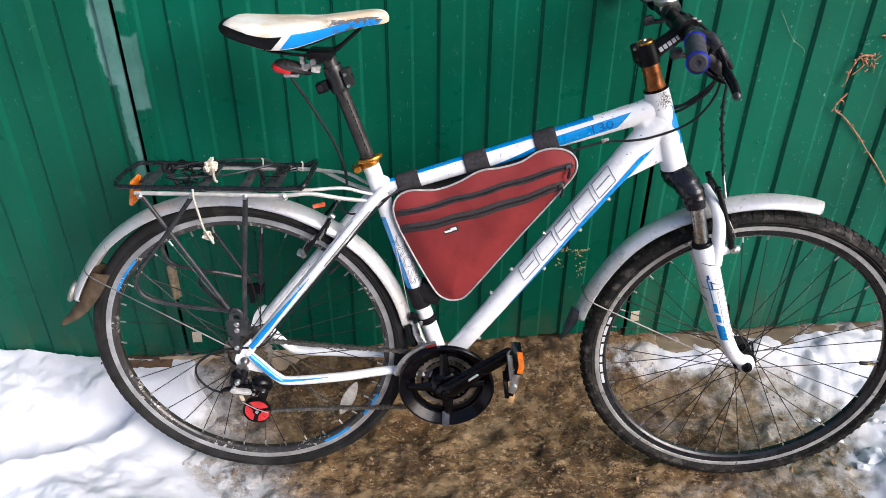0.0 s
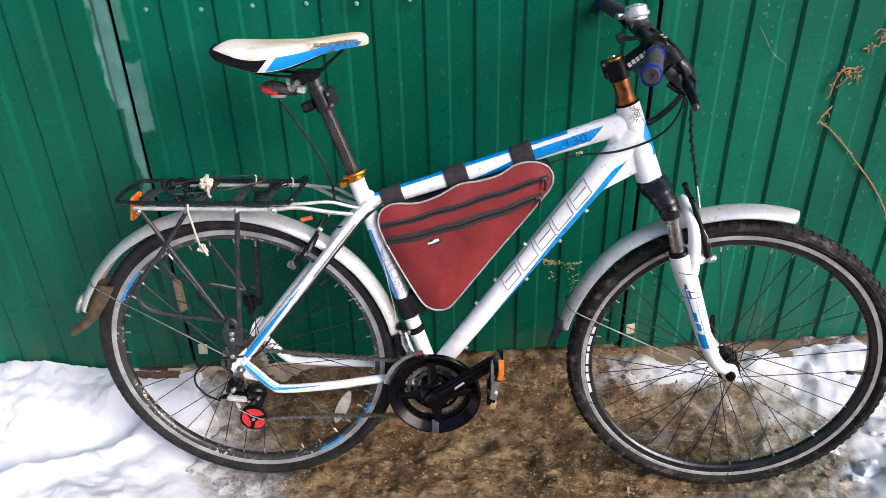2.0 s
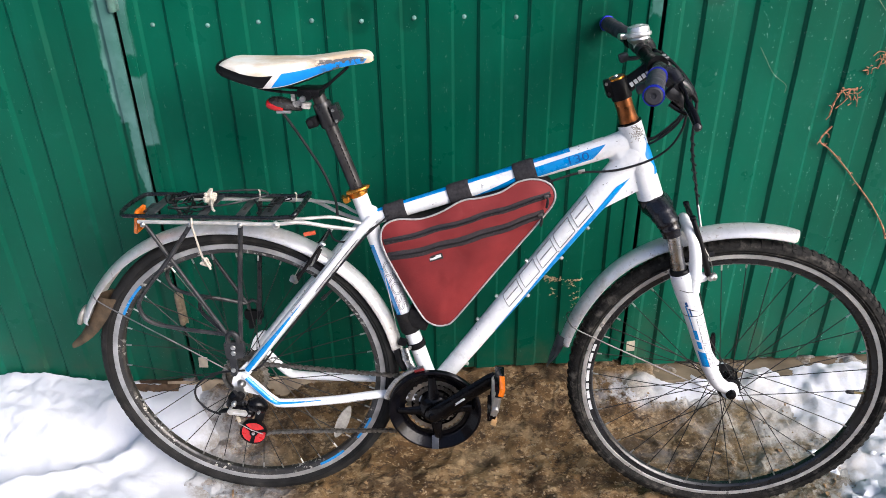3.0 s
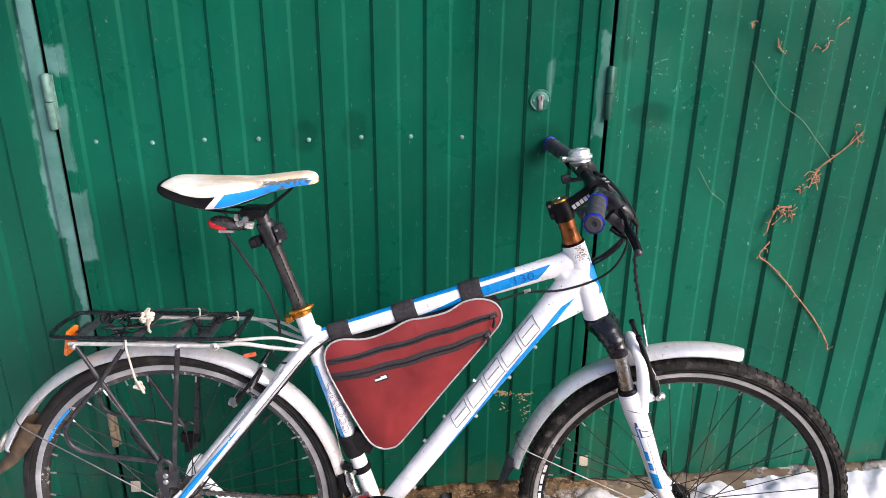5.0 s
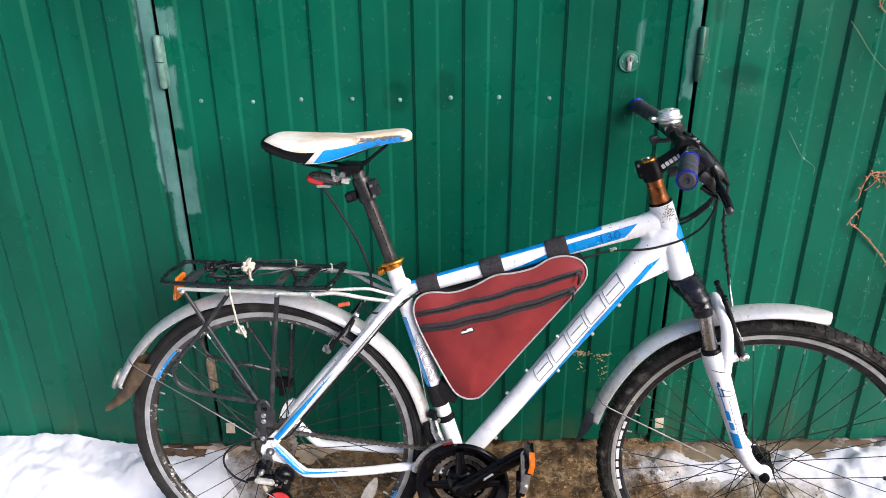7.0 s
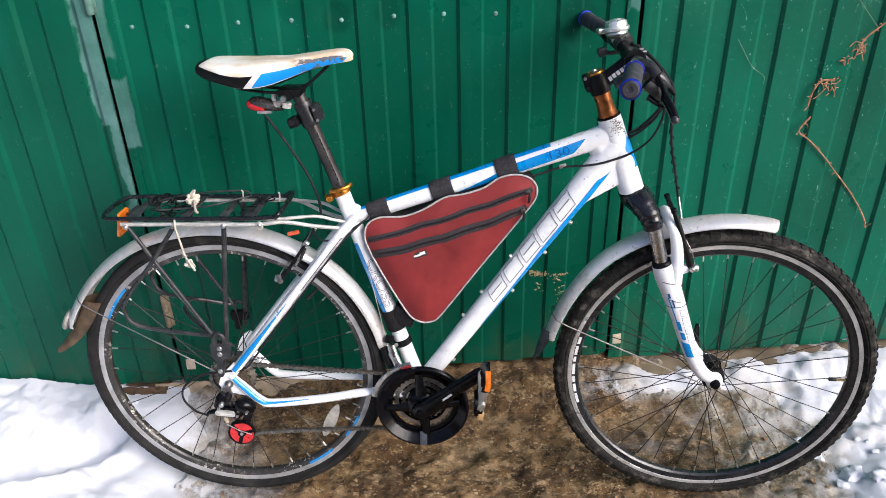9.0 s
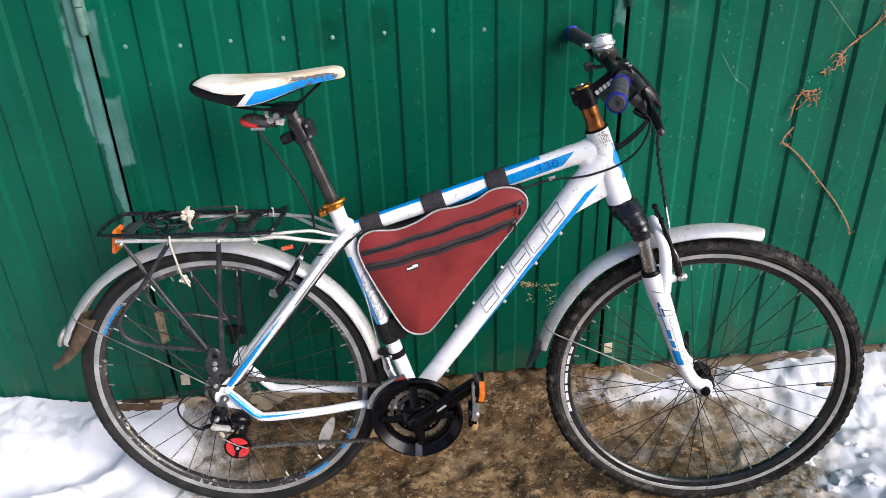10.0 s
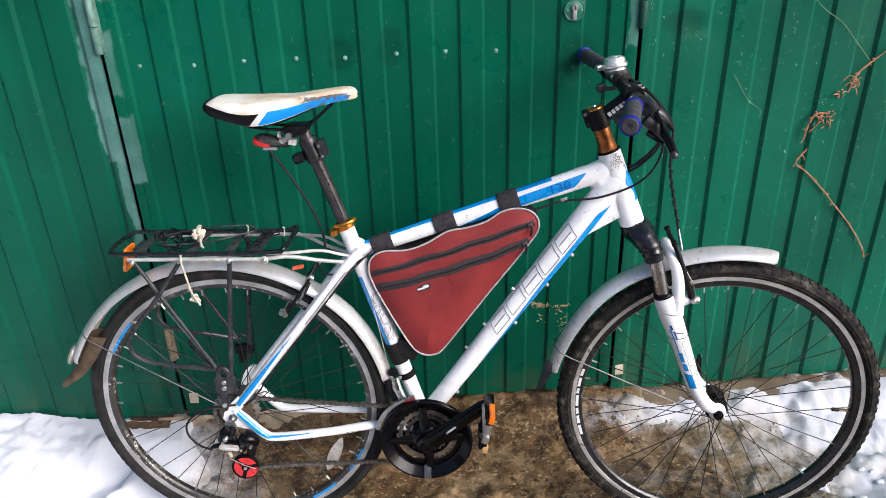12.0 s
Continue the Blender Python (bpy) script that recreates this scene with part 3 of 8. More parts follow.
def snow_left(x, y):
    """Height of the old snow bank beside the rear wheel: high at the gate, thin in front of the wheel."""
    d = -(x + 0.560 - 0.30 * sm(1.42, 1.10, y) + 0.045 * rough_noise(x, y, 6, 1.5) + 0.025 * rough_noise(x, y, 18, 4.0))
    back = sm(1.44, 1.62, y)
    body = back * (0.096 * sm(-0.02, 0.07, d) + 0.035 * sm(0.10, 0.55, d)) + (1 - back) * (0.010 * sm(0.0, 0.20, d) + 0.070 * sm(0.06, 0.50, d))
    line = y - 1.485 - 0.90 * (x + 0.835) + 0.05 * rough_noise(x, y, 7, 3.3) + 0.022 * rough_noise(x, y, 26, 1.3)
    trench = (-0.050 * math.exp(-(line / (0.095 if line > 0 else 0.026)) ** 2) + 0.034 * math.exp(-((line + 0.078) / 0.040) ** 2)) * sm(0.12, 0.30, d) * sm(1.64, 1.52, y) * sm(1.10, 1.30, y)
    lump = 0.022 * rough_noise(x, y, 3.2, 7.0) + 0.015 * rough_noise(x, y, 9, 2.0) + 0.010 * abs(rough_noise(x, y, 17, 5.0)) + 0.007 * rough_noise(x, y, 30, 6.0) + 0.006 * abs(rough_noise(x, y, 55, 8.0)) + 0.0035 * rough_noise(x, y, 95, 2.5)
    away = sm(1.45, 1.85, -x) + sm(1.0, 0.78, y)
    h = -0.020 + 0.028 * sm(-0.08, 0.12, d) + body + trench + 0.8 * lump * sm(0.02, 0.26, d) + 0.016 * sm(0.10, 0.40, d)
    floor = 0.034 * sm(0.08, 0.18, d) - 0.04 * (1 - sm(0.08, 0.18, d))
    return max(h, floor + 0.3 * (h - floor)) - 0.10 * away


def snow_right(x, y):
    """Height of the thin trampled snow by the front wheel."""
    strip = sm(0.50, 0.60, x) * math.exp(-((y - 1.634 - 0.012 * math.sin(7 * x)) / (0.048 + 0.030 * sm(0.85, 1.0, x))) ** 2) * (0.70 + 0.35 * sm(0.80, 0.95, x))
    side = sm(0.98, 1.20, x + 0.45 * abs(y - 1.41) + 0.08 * rough_noise(x, y, 5, 3.0)) * sm(1.72, 1.5, y)
    heap = (0.75 + 0.6 * rough_noise(x, y, 22, 6.0)) * 0.050 * math.exp(-(((x - 1.24) / 0.16) ** 2 + ((y - 1.20) / 0.10) ** 2)) + 0.030 * math.exp(-(((x - 1.13) / 0.06) ** 2 + ((y - 1.10) / 0.05) ** 2))
    lump = 0.012 * rough_noise(x, y, 8, 8.0) + 0.007 * rough_noise(x, y, 22, 1.0) + 0.003 * rough_noise(x, y, 50, 4.0)
    away = sm(1.5, 1.9, x) + sm(1.0, 0.78, y) + sm(0.56, 0.44, x)
    return earth(x, y) - 0.011 + max(0.026 * strip, 0.020 * side) + heap + lump * (0.5 + 0.5 * max(strip, side)) - 0.08 * away


def snow_sheet(name, fn, x0, x1, y0, y1, step, label, mat=SNOW):
    nx, ny = round((x1 - x0) / step), round((y1 - y0) / step)
    g = Geo().grid(lambda s, t: (x0 + (x1 - x0) * s, y0 + (y1 - y0) * t, fn(x0 + (x1 - x0) * s, y0 + (y1 - y0) * t)), nx, ny)
    return tagged(part(name, g, mat, angle=180), label, "snow", kind="stuff")


snow_sheet("snow_bank", snow_left, -1.9, -0.20, 0.75, 1.69, 0.0062, "bank of old white snow heaped against the green gate")
snow_sheet("snow_patch", snow_right, 0.42, 1.95, 0.75, 1.67, 0.0085, "thin trampled snow and ice beside the front wheel", SNOW_THIN)


def snow_chunks():
    """Broken lumps of old snow lying on the trampled ground beside the front wheel."""
    rnd = random.Random(21)
    g = Geo()
    spots = [(1.075, 1.272, 0.026), (1.030, 1.245, 0.012), (1.005, 1.232, 0.016), (1.115, 1.235, 0.020)]
    spots += [(rnd.uniform(0.96, 1.35), rnd.uniform(1.10, 1.44), rnd.choice((0.005, 0.006, 0.008, 0.011, 0.014))) for _ in range(26)]
    for x, y, s in spots:
        if x + 0.4 * (y - 1.3) < 0.98:
            continue
        k = rnd.uniform(0, 50)
        z = max(earth(x, y), snow_right(x, y)) + 0.12 * s

        def lump(a, b, x=x, y=y, z=z, s=s, k=k):
            lat, lon = (b - 0.5) * math.pi, a * 2 * math.pi
            d = Vector((math.cos(lat) * math.cos(lon), math.cos(lat) * math.sin(lon), math.sin(lat)))
            rr = s * (1 + 0.55 * noise.noise(d * 1.3 + Vector((k, 0, 0))) + 0.28 * noise.noise(d * 3.1 + Vector((0, k, 0))))
            return Vector((x + d.x * rr * 1.25, y + d.y * rr, z + d.z * rr * 0.66))

        g.grid(lump, 16, 10, True, False)
    tagged(part("snow_chunks", g, plain("chunk_snow", (0.74, 0.755, 0.80), 0.6, vary=0.12, scale=30, bump=0.5, dirt=0.12, dirt_color=(0.50, 0.48, 0.44)), angle=60), "broken lumps of old snow on trampled ground", "snow", kind="stuff")


snow_chunks()


def crumbs():
    """Loose earth crumbs and bits of dead leaf on the trodden soil."""
    rnd = random.Random(5)
    g = Geo()
    for _ in range(2600):
        x, y = rnd.uniform(-0.55, 1.05), rnd.uniform(0.95, 1.66)
        if rough_noise(x, y, 5, 11.0) < rnd.uniform(-0.5, 0.35):
            continue
        s = rnd.choice((0.0015, 0.002, 0.002, 0.003, 0.003, 0.0045))
        z = earth(x, y)
        q = [Vector((s, 0, 0)), Vector((-s, 0, 0)), Vector((0, s, 0)), Vector((0, -s, 0)), Vector((0, 0, s * 0.7)), Vector((0, 0, -s))]
        rot = Euler((rnd.uniform(0, 1), rnd.uniform(0, 1), rnd.uniform(0, 6))).to_matrix()
        vs = [Vector((x, y, z + s * 0.3)) + rot @ (p * rnd.uniform(0.6, 1.3)) for p in q]
        g.add(vs, [(0, 2, 4), (2, 1, 4), (1, 3, 4), (3, 0, 4), (2, 0, 5), (1, 2, 5), (3, 1, 5), (0, 3, 5)], 0)
    for _ in range(50):
        x, y = rnd.uniform(-0.5, 1.0), rnd.uniform(0.95, 1.64)
        a, l, w = rnd.uniform(0, 6.28), rnd.uniform(0.005, 0.016), rnd.uniform(0.0015, 0.006)
        z = earth(x, y) + 0.002
        c, s = math.cos(a), math.sin(a)
        vs = []
        for p, q, hgt in ((-1, 0, 0), (-0.3, -1, 0.002), (0.5, -0.8, 0.003), (1, 0, 0), (0.4, 0.9, 0.001), (-0.4, 0.8, 0.004)):
            vs.append((x + c * p * l - s * q * w, y + s * p * l + c * q * w, z + hgt * rnd.uniform(0.3, 1.5)))
        g.add(vs + [(p[0], p[1], p[2] - 0.001) for p in vs], [(0, 1, 2, 3, 4, 5), (11, 10, 9, 8, 7, 6)] + [(i, (i + 1) % 6, 6 + (i + 1) % 6, 6 + i) for i in range(6)], 1)
    tagged(part("soil_crumbs", g, [CLOD, LITTER], smooth=False), "loose earth crumbs and dead leaf scraps on the soil", "soil", kind="stuff")


crumbs()


# ---- gate: three fields of green profiled sheet ----
def profile(x, x0, pitch, valley, depth, slope):
    """How far the sheet stands back at x; the valleys begin at x0; slope holds the width of the first flank, and the riser and tread of the second, which is stepped."""
    p = (x - x0) % pitch
    a, rise, tread = slope
    if p < a:
        return depth * p / a
    if p < valley:
        return depth
    if p < valley + rise:
        return depth * (1 - 0.5 * (p - valley) / rise)
    if p < valley + rise + tread:
        return depth * 0.5
    if p < valley + 2 * rise + tread:
        return depth * 0.5 * (1 - (p - valley - rise - tread) / rise)
    return 0.0


DENTS = ((0.690, 1.112, 0.040, 0.024, 0.004), (-0.130, 1.094, 0.030, 0.022, 0.005), (-0.245, 1.086, 0.030, 0.024, 0.005))


def sheet(name, xa, xb, za, zb, x0, pitch, valley, depth, slope, mat, label, dents=0.0015, seed=0.0):
    cuts = {xa, xb}
    k = math.floor((xa - x0) / pitch) - 1
    a, rise, tread = slope
    while x0 + k * pitch < xb + pitch:
        b = x0 + k * pitch
        corners = (0, a, valley, valley + rise, valley + rise + tread, valley + 2 * rise + tread)
        for q in corners + (a / 2, valley * 0.6, (pitch + valley + rise) / 2):
            for e in (-0.0007, 0.0007) if q in corners else (0,):
                if xa < b + q + e < xb:
                    cuts.add(round(b + q + e, 5))
        k += 1
    for cx, _, wx, _, _ in DENTS:
        cuts |= {round(cx + wx * q / 4, 5) for q in range(-9, 10) if xa < cx + wx * q / 4 < xb}
    xs = sorted(cuts)
    nz = 190
    g = Geo()

    def pt(x, z, back):
        y = WALL_Y - 0.004 + profile(x, x0, pitch, valley, depth, slope) + sum(a * math.exp(-((x - cx) / wx) ** 2 - ((z - cz) / wz) ** 2) for cx, cz, wx, wz, a in DENTS) + dents * (rough_noise(x, z, 3.5, seed) + 0.5 * rough_noise(x, z, 9, seed + 3))
        return (x, y + back, z)

    zs = [za + (zb - za) * i / nz for i in range(nz + 1)]
    n = len(zs)
    for back in (0.0, 0.0022):
        g.add([pt(x, z, back) for x in xs for z in zs], [(i * n + j, (i + 1) * n + j, (i + 1) * n + j + 1, i * n + j + 1) for i in range(len(xs) - 1) for j in range(nz)])
    m = len(xs) * n
    rim = [i * n for i in range(len(xs))]
    g.f += [(a, b, b + m, a + m) for a, b in zip(rim, rim[1:])]
    g.m += [0] * (len(rim) - 1)
    me = part(name, g, mat, angle=14)
    return tagged(me, label, "gate", kind="structure")


SEAM_L, SEAM_R = -0.641, 0.556
sheet("wall_west", -2.6, SEAM_L - 0.007, 0.115, 2.25, -0.695 + 0.115 * 20 - 0.115 * 40, 0.115, 0.053, 0.0060, (0.0095, 0.0016, 0.0030), GATE_LEFT, "fixed field of green profiled steel sheet with primer patches", seed=4.0)
door = sheet("door_1", SEAM_L + 0.004, SEAM_R - 0.005, 0.106, 2.15, -0.6000, 0.1132, 0.0585, 0.0062, (0.0064, 0.0014, 0.0026), GATE_MID, "closed green gate leaf of profiled steel sheet", seed=1.0)
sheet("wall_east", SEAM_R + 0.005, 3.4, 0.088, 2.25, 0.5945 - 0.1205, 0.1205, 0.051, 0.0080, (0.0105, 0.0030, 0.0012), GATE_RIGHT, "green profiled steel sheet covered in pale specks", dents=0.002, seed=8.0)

for nm, x0, x1 in (("wall_backing_west", -2.6, SEAM_L - 0.012), ("wall_backing_mid", SEAM_L + 0.010, SEAM_R - 0.012), ("wall_backing_east", SEAM_R + 0.012, 3.4)):
    tagged(part(nm, Geo().box(((x0 + x1) / 2, WALL_Y + 0.075, 1.2), (x1 - x0, 0.09, 2.1)), DARK, smooth=False), "near-black backing block behind the green sheet", "wall", kind="structure")
tagged(part("wall_gap_backing", Geo().box((0.0, WALL_Y + 0.15, 1.2), (6.0, 0.05, 2.3)), DARK, smooth=False), "black sheet standing in for the shade behind the gate", "wall", kind="structure")


def edging():
    """Flat steel strips beside the two seams."""
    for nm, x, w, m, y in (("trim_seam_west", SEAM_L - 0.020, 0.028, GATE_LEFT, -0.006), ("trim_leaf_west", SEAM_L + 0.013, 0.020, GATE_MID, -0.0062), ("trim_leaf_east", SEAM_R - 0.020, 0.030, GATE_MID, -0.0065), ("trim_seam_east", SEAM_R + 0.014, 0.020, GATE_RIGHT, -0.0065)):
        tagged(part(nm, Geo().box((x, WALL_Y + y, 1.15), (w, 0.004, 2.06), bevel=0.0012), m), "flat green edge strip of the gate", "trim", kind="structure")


edging()


def screw(x, z, y):
    g = Geo()
    g.lathe([(0.0, 0.0035), (0.0022, 0.0033), (0.0031, 0.0024), (0.0033, 0.001), (0.0050, 0.0006), (0.0052, -0.001)], (x, y, z), (0, -1, 0), 10)
    return part("screw", g, PRIMER, door)


for i, x in enumerate((-0.570, -0.453, -0.343, -0.227, -0.118, -0.002, 0.109, 0.225)):
    screw(x, 1.078 - 0.004 * (i % 3 == 1), WALL_Y + 0.0022)


def lock():
    """Round escutcheon with a profile cylinder and its keyhole."""
    c = (0.400, WALL_Y - 0.002, 1.157)
    esc = part("escutcheon", Geo().lathe([(0.0, 0.006), (0.018, 0.006), (0.020, 0.005), (0.0215, 0.0062), (0.0235, 0.006), (0.0245, 0.003), (0.0245, -0.004)], c, (0, -1, 0), 32), plain("green_escutcheon", (0.012, 0.125, 0.085), 0.4, vary=0.25, dirt=0.3, dirt_color=(0.15, 0.27, 0.22)), door)
    g = Geo().lathe([(0, 0.0118), (0.0068, 0.0115), (0.0082, 0.010), (0.0085, 0.0)], (c[0], c[1], c[2] + 0.006), (0, -1, 0), 20)
    g.box((c[0], c[1] - 0.005, c[2] - 0.009), (0.010, 0.012, 0.022), bevel=0.003)
    part("lock_cylinder", g, ALU, esc, "bare metal lock cylinder")
    part("keyhole", Geo().box((c[0], c[1] - 0.0118, c[2] + 0.006), (0.0016, 0.001, 0.009)), DARK, esc)
    for dx in (-0.0165, 0.0165):
        part("rivet", Geo().lathe([(0, 0.008), (0.002, 0.0076), (0.0028, 0.006)], (c[0] + dx, c[1], c[2]), (0, -1, 0), 10), PRIMER, esc)


lock()


def hinge(x, z0, z1, mat, parent, r=0.0085):
    """A turned barrel hinge in two halves."""
    mid = (z0 + z1) / 2
    y = WALL_Y - 0.012
    body = part("hinge", Geo().tube([(x, y, z0), (x, y, z0 + 0.003), (x, y, mid - 0.002), (x, y, mid - 0.0008)], [r * 0.8, r, r, r * 0.85], 16), mat, parent)
    part("hinge_knuckle", Geo().tube([(x, y, mid + 0.0008), (x, y, mid + 0.002), (x, y, z1 - 0.003), (x, y, z1)], [r * 0.85, r, r, r * 0.75], 16), mat, body)
    part("hinge_plate", Geo().box((x + 0.007, WALL_Y - 0.009, mid), (0.014, 0.003, (z1 - z0) * 0.96), bevel=0.001), mat, body)


hinge(0.556, 1.112, 1.232, HINGE, door)
hinge(-0.644, 1.110, 1.225, HINGE_BARE, door, 0.009)
hinge(-0.641, 0.303, 0.400, HINGE_RUST, door, 0.008)
hinge(0.556, 0.300, 0.400, HINGE, door)

for x, z, a in ((-0.612, 0.172, 4), (0.580, 0.160, -3)):
    g = Geo().box((x, WALL_Y - 0.0085, z), (0.024, 0.0015, 0.034), Euler((0, radians(a), 0)).to_matrix(), 0.0005)
    tagged(part("paper_label", g, STICKER), "small blank beige label stuck near the gate's foot", "label", group="labels on the gate")

# sill: a rotten board at the left, a dirty concrete kerb along the rest
g = Geo()
for x0, x1, z0, dz in ((-0.86, -0.682, 0.100, 0.026), (-0.84, -0.735, 0.086, 0.018)):
    g.grid(lambda s, t: (x0 + (x1 - x0) * s, 1.668 - 0.012 * math.sin(math.pi * t) + 0.004 * rough_noise(s, t, 9), z0 + dz * t * (1 - 0.5 * s ** 3) + 0.008 * rough_noise(s * 3, t, 4, 2 + z0)), 40, 8)
g.box((-0.77, 1.70, 0.07), (0.17, 0.05, 0.07))
tagged(part("sill_board", g, WOOD), "rotten split brown board under the gate", "board", kind="structure")
g = Geo()
g.grid(lambda s, t: (-0.72 + 0.52 * s, 1.690 - 0.034 * (1 - t) ** 2 - 0.03 * math.sin(math.pi * s) * (1 - t) + 0.006 * rough_noise(s * 4, t, 4, 3), 0.050 + 0.062 * t ** 0.6 + 0.005 * rough_noise(s * 6, t, 5, 1) - 0.03 * s ** 6), 70, 9)
tagged(part("sill_mortar", g, MORTAR, angle=60), "pale crumbling mortar under the gate", "sill", kind="structure")
g = Geo()


def kerb_top(s, t):
    x = 0.48 + 2.7 * s
    if t < 0.5:
        return (x, 1.648 - 0.010 * (1 - 2 * t) + 0.004 * rough_noise(x, t, 12, 1), 0.0 + 0.066 * (2 * t) + 0.004 * rough_noise(x, t, 15, 6))
    return (x, 1.648 + 0.12 * (2 * t - 1), 0.067 + 0.004 * rough_noise(x, t, 12, 3) * (1 - t))


g.grid(kerb_top, 160, 17)
tagged(part("sill_kerb", g, CONCRETE, angle=60), "low dirty concrete kerb along the gate's foot", "kerb", kind="structure")


LICHEN = ((0.349, 0.386, 0.01, 0.004, 68), (0.333, 0.394, 0.006, 0.003, 16), (0.408, 0.383, 0.012, 0.002, 32), (0.392, 0.376, 0.01, 0.006, 16), (0.408, 0.328, 0.006, 0.016, 32), (0.356, 0.338, 0.008, 0.01, 14))


def vines():
    """Dry creeper stems clinging to the sheet."""
    y = WALL_Y - 0.008
    runs = [
        ("dry_creeper", VINE, 0.0030, [(1.008, 0.797), (0.986, 0.767), (0.992, 0.752), (1.014, 0.738), (1.060, 0.695), (1.109, 0.642), (1.171, 0.573), (1.215, 0.51), (1.231, 0.475)]),
        ("dry_creeper", VINE, 0.0034, [(1.047, 0.886), (1.022, 0.888), (1.007, 0.880), (0.998, 0.855), (0.994, 0.824)]),
        ("dry_creeper", VINE, 0.0026, [(1.196, 1.075), (1.163, 1.041), (1.130, 1.012), (1.101, 0.986), (1.090, 0.96), (1.082, 0.936)]),
        ("dry_tendril", VINE_PALE, 0.0010, [(0.885, 1.24), (0.909, 1.213), (0.945, 1.17), (0.986, 1.133), (1.030, 1.105), (1.071, 1.064), (1.124, 1.007)]),
        ("dry_tendril", VINE_PALE, 0.0008, [(0.790, 0.995), (0.807, 0.970), (0.835, 0.93), (0.868, 0.905), (0.870, 0.885)]),
        ("dry_creeper", VINE, 0.0022, [(0.868, 1.325), (0.872, 1.312)]),
        ("dry_creeper", VINE, 0.0020, [(0.938, 1.290), (0.944, 1.270), (0.960, 1.256)]),
        ("dry_creeper", VINE, 0.0020, [(1.100, 1.335), (1.086, 1.324), (1.072, 1.312)]),
        ("dry_creeper", VINE, 0.0020, [(1.062, 1.285), (1.057, 1.268), (1.050, 1.262)]),
        ("dry_creeper", VINE, 0.0018, [(1.024, 1.262), (1.030, 1.280)]),
    ]
    rnd = random.Random(3)
    for nm, m, r, pts in runs:
        p3 = [(x, y - rnd.uniform(0.0, 0.003), z) for x, z in pts]
        path = spline(p3, 6)
        g = Geo().tube(path, [r * rnd.uniform(0.5, 0.85) for _ in path], 6)
        for q in path[:: 3 if r > 0.0015 else 9]:
            if rnd.random() < 0.6 and r > 0.0015:
                d = Vector((rnd.uniform(-1, 1), -0.15, rnd.uniform(-1, 1))).normalized() * rnd.uniform(0.006, 0.018)
                g.tube(spline([q, q + d * 0.6 + Vector((0.002, 0, 0.003)), q + d], 3), r * 0.4, 5)
        tagged(part(nm, g, m), "thin dry orange-brown creeper stem clinging to the sheet" if m is VINE else "thin bleached creeper tendril on the green sheet", "creeper", group="dry creeper on the gate")
    for cx, cz, k in ((1.045, 0.872, 14), (1.095, 0.968, 12), (1.06, 0.93, 6), (1.178, 1.06, 6)):
        g = Geo()
        for _ in range(k):
            a = Vector((cx + rnd.gauss(0, 0.012), y, cz + rnd.gauss(0, 0.012)))
            b = a + Vector((rnd.gauss(0, 0.014), -0.002, rnd.gauss(0, 0.012)))
            g.tube(spline([a, (a + b) / 2 + Vector((rnd.gauss(0, 0.004), 0, rnd.gauss(0, 0.004))), b], 3), 0.0012, 5)
        tagged(part("creeper_tuft", g, VINE), "tangle of broken dry creeper twigs on the sheet", "creeper", group="dry creeper on the gate")
    g = Geo()
    for cx, cz, wide, high, k in LICHEN:
        for _ in range(k):
            x, z = cx + rnd.gauss(0, wide), cz + rnd.gauss(0, high)
            p = Vector((x, WALL_Y - 0.0035 + profile(x, -0.6000, 0.1132, 0.0585, 0.0062, (0.0064, 0.0014, 0.0026)), z))
            s = rnd.choice((0.0007, 0.0010, 0.0014, 0.0022)) * rnd.uniform(0.8, 1.3)
            ring = [(math.cos(0.9 * i) * s * rnd.uniform(0.5, 1.6), math.sin(0.9 * i) * s * rnd.uniform(0.4, 1.2)) for i in range(7)]
            g.slab(ring, lambda a, b, t, p=p: p + Vector((a, -t, b)), -0.003, rnd.uniform(0.0006, 0.0018))
    tagged(part("lichen_crust", g, plain("tan_lichen", (0.46, 0.36, 0.20), 0.9, vary=0.5, scale=200, bump=0.8)), "crust of tan lichen on the lower gate", "lichen", kind="stuff")


vines()


def unseen_fence():
    """An unseen dark board fence facing the gate, added to darken reflections."""
    fence = tagged(part("wall_unseen_south", Geo().box((0, -5.06, 1.25), (16, 0.06, 2.5)).box((-7.0, -1.6, 1.25), (0.06, 6.9, 2.5)), UNSEEN_FENCE, smooth=False), "unseen dark board fence added to darken reflections", "fence", kind="structure")
    for k in range(80):
        part("board", Geo().box((-7.9 + 0.2 * k, -5.02, 1.22), (0.185, 0.025, 2.38 + 0.03 * (k % 3)), None, 0.003), UNSEEN_FENCE, fence, smooth=False)


unseen_fence()


# ---- the bicycle: u forwards, v to its right side, w up in its own leaning plane ----
YAW, LEAN = radians(-6.78), radians(5.2)
AX_U = Vector((math.cos(YAW), math.sin(YAW), 0))
AX_H = Vector((-math.sin(YAW), math.cos(YAW), 0))
AX_W = Vector((0, 0, math.cos(LEAN))) + AX_H * math.sin(LEAN)
AX_N = AX_U.cross(AX_W)
HUB_R = Vector((-0.4245, 1.4318, 0.3474))
RW = 0.349
BASE = HUB_R - AX_W * RW
BIKE = Matrix.Translation(BASE) @ Matrix((AX_U, -AX_N, AX_W)).transposed().to_4x4()


def B(u, v, w):
    return Vector((u, -v, w))


def thing(name, label, category, m=BIKE):
    e = new(name)
    e.empty_display_size = 0.05
    e.matrix_world = m
    return tagged(e, label, category)


bike = thing("bicycle", "white and blue bicycle with rear rack leaning on a green gate", "bicycle")

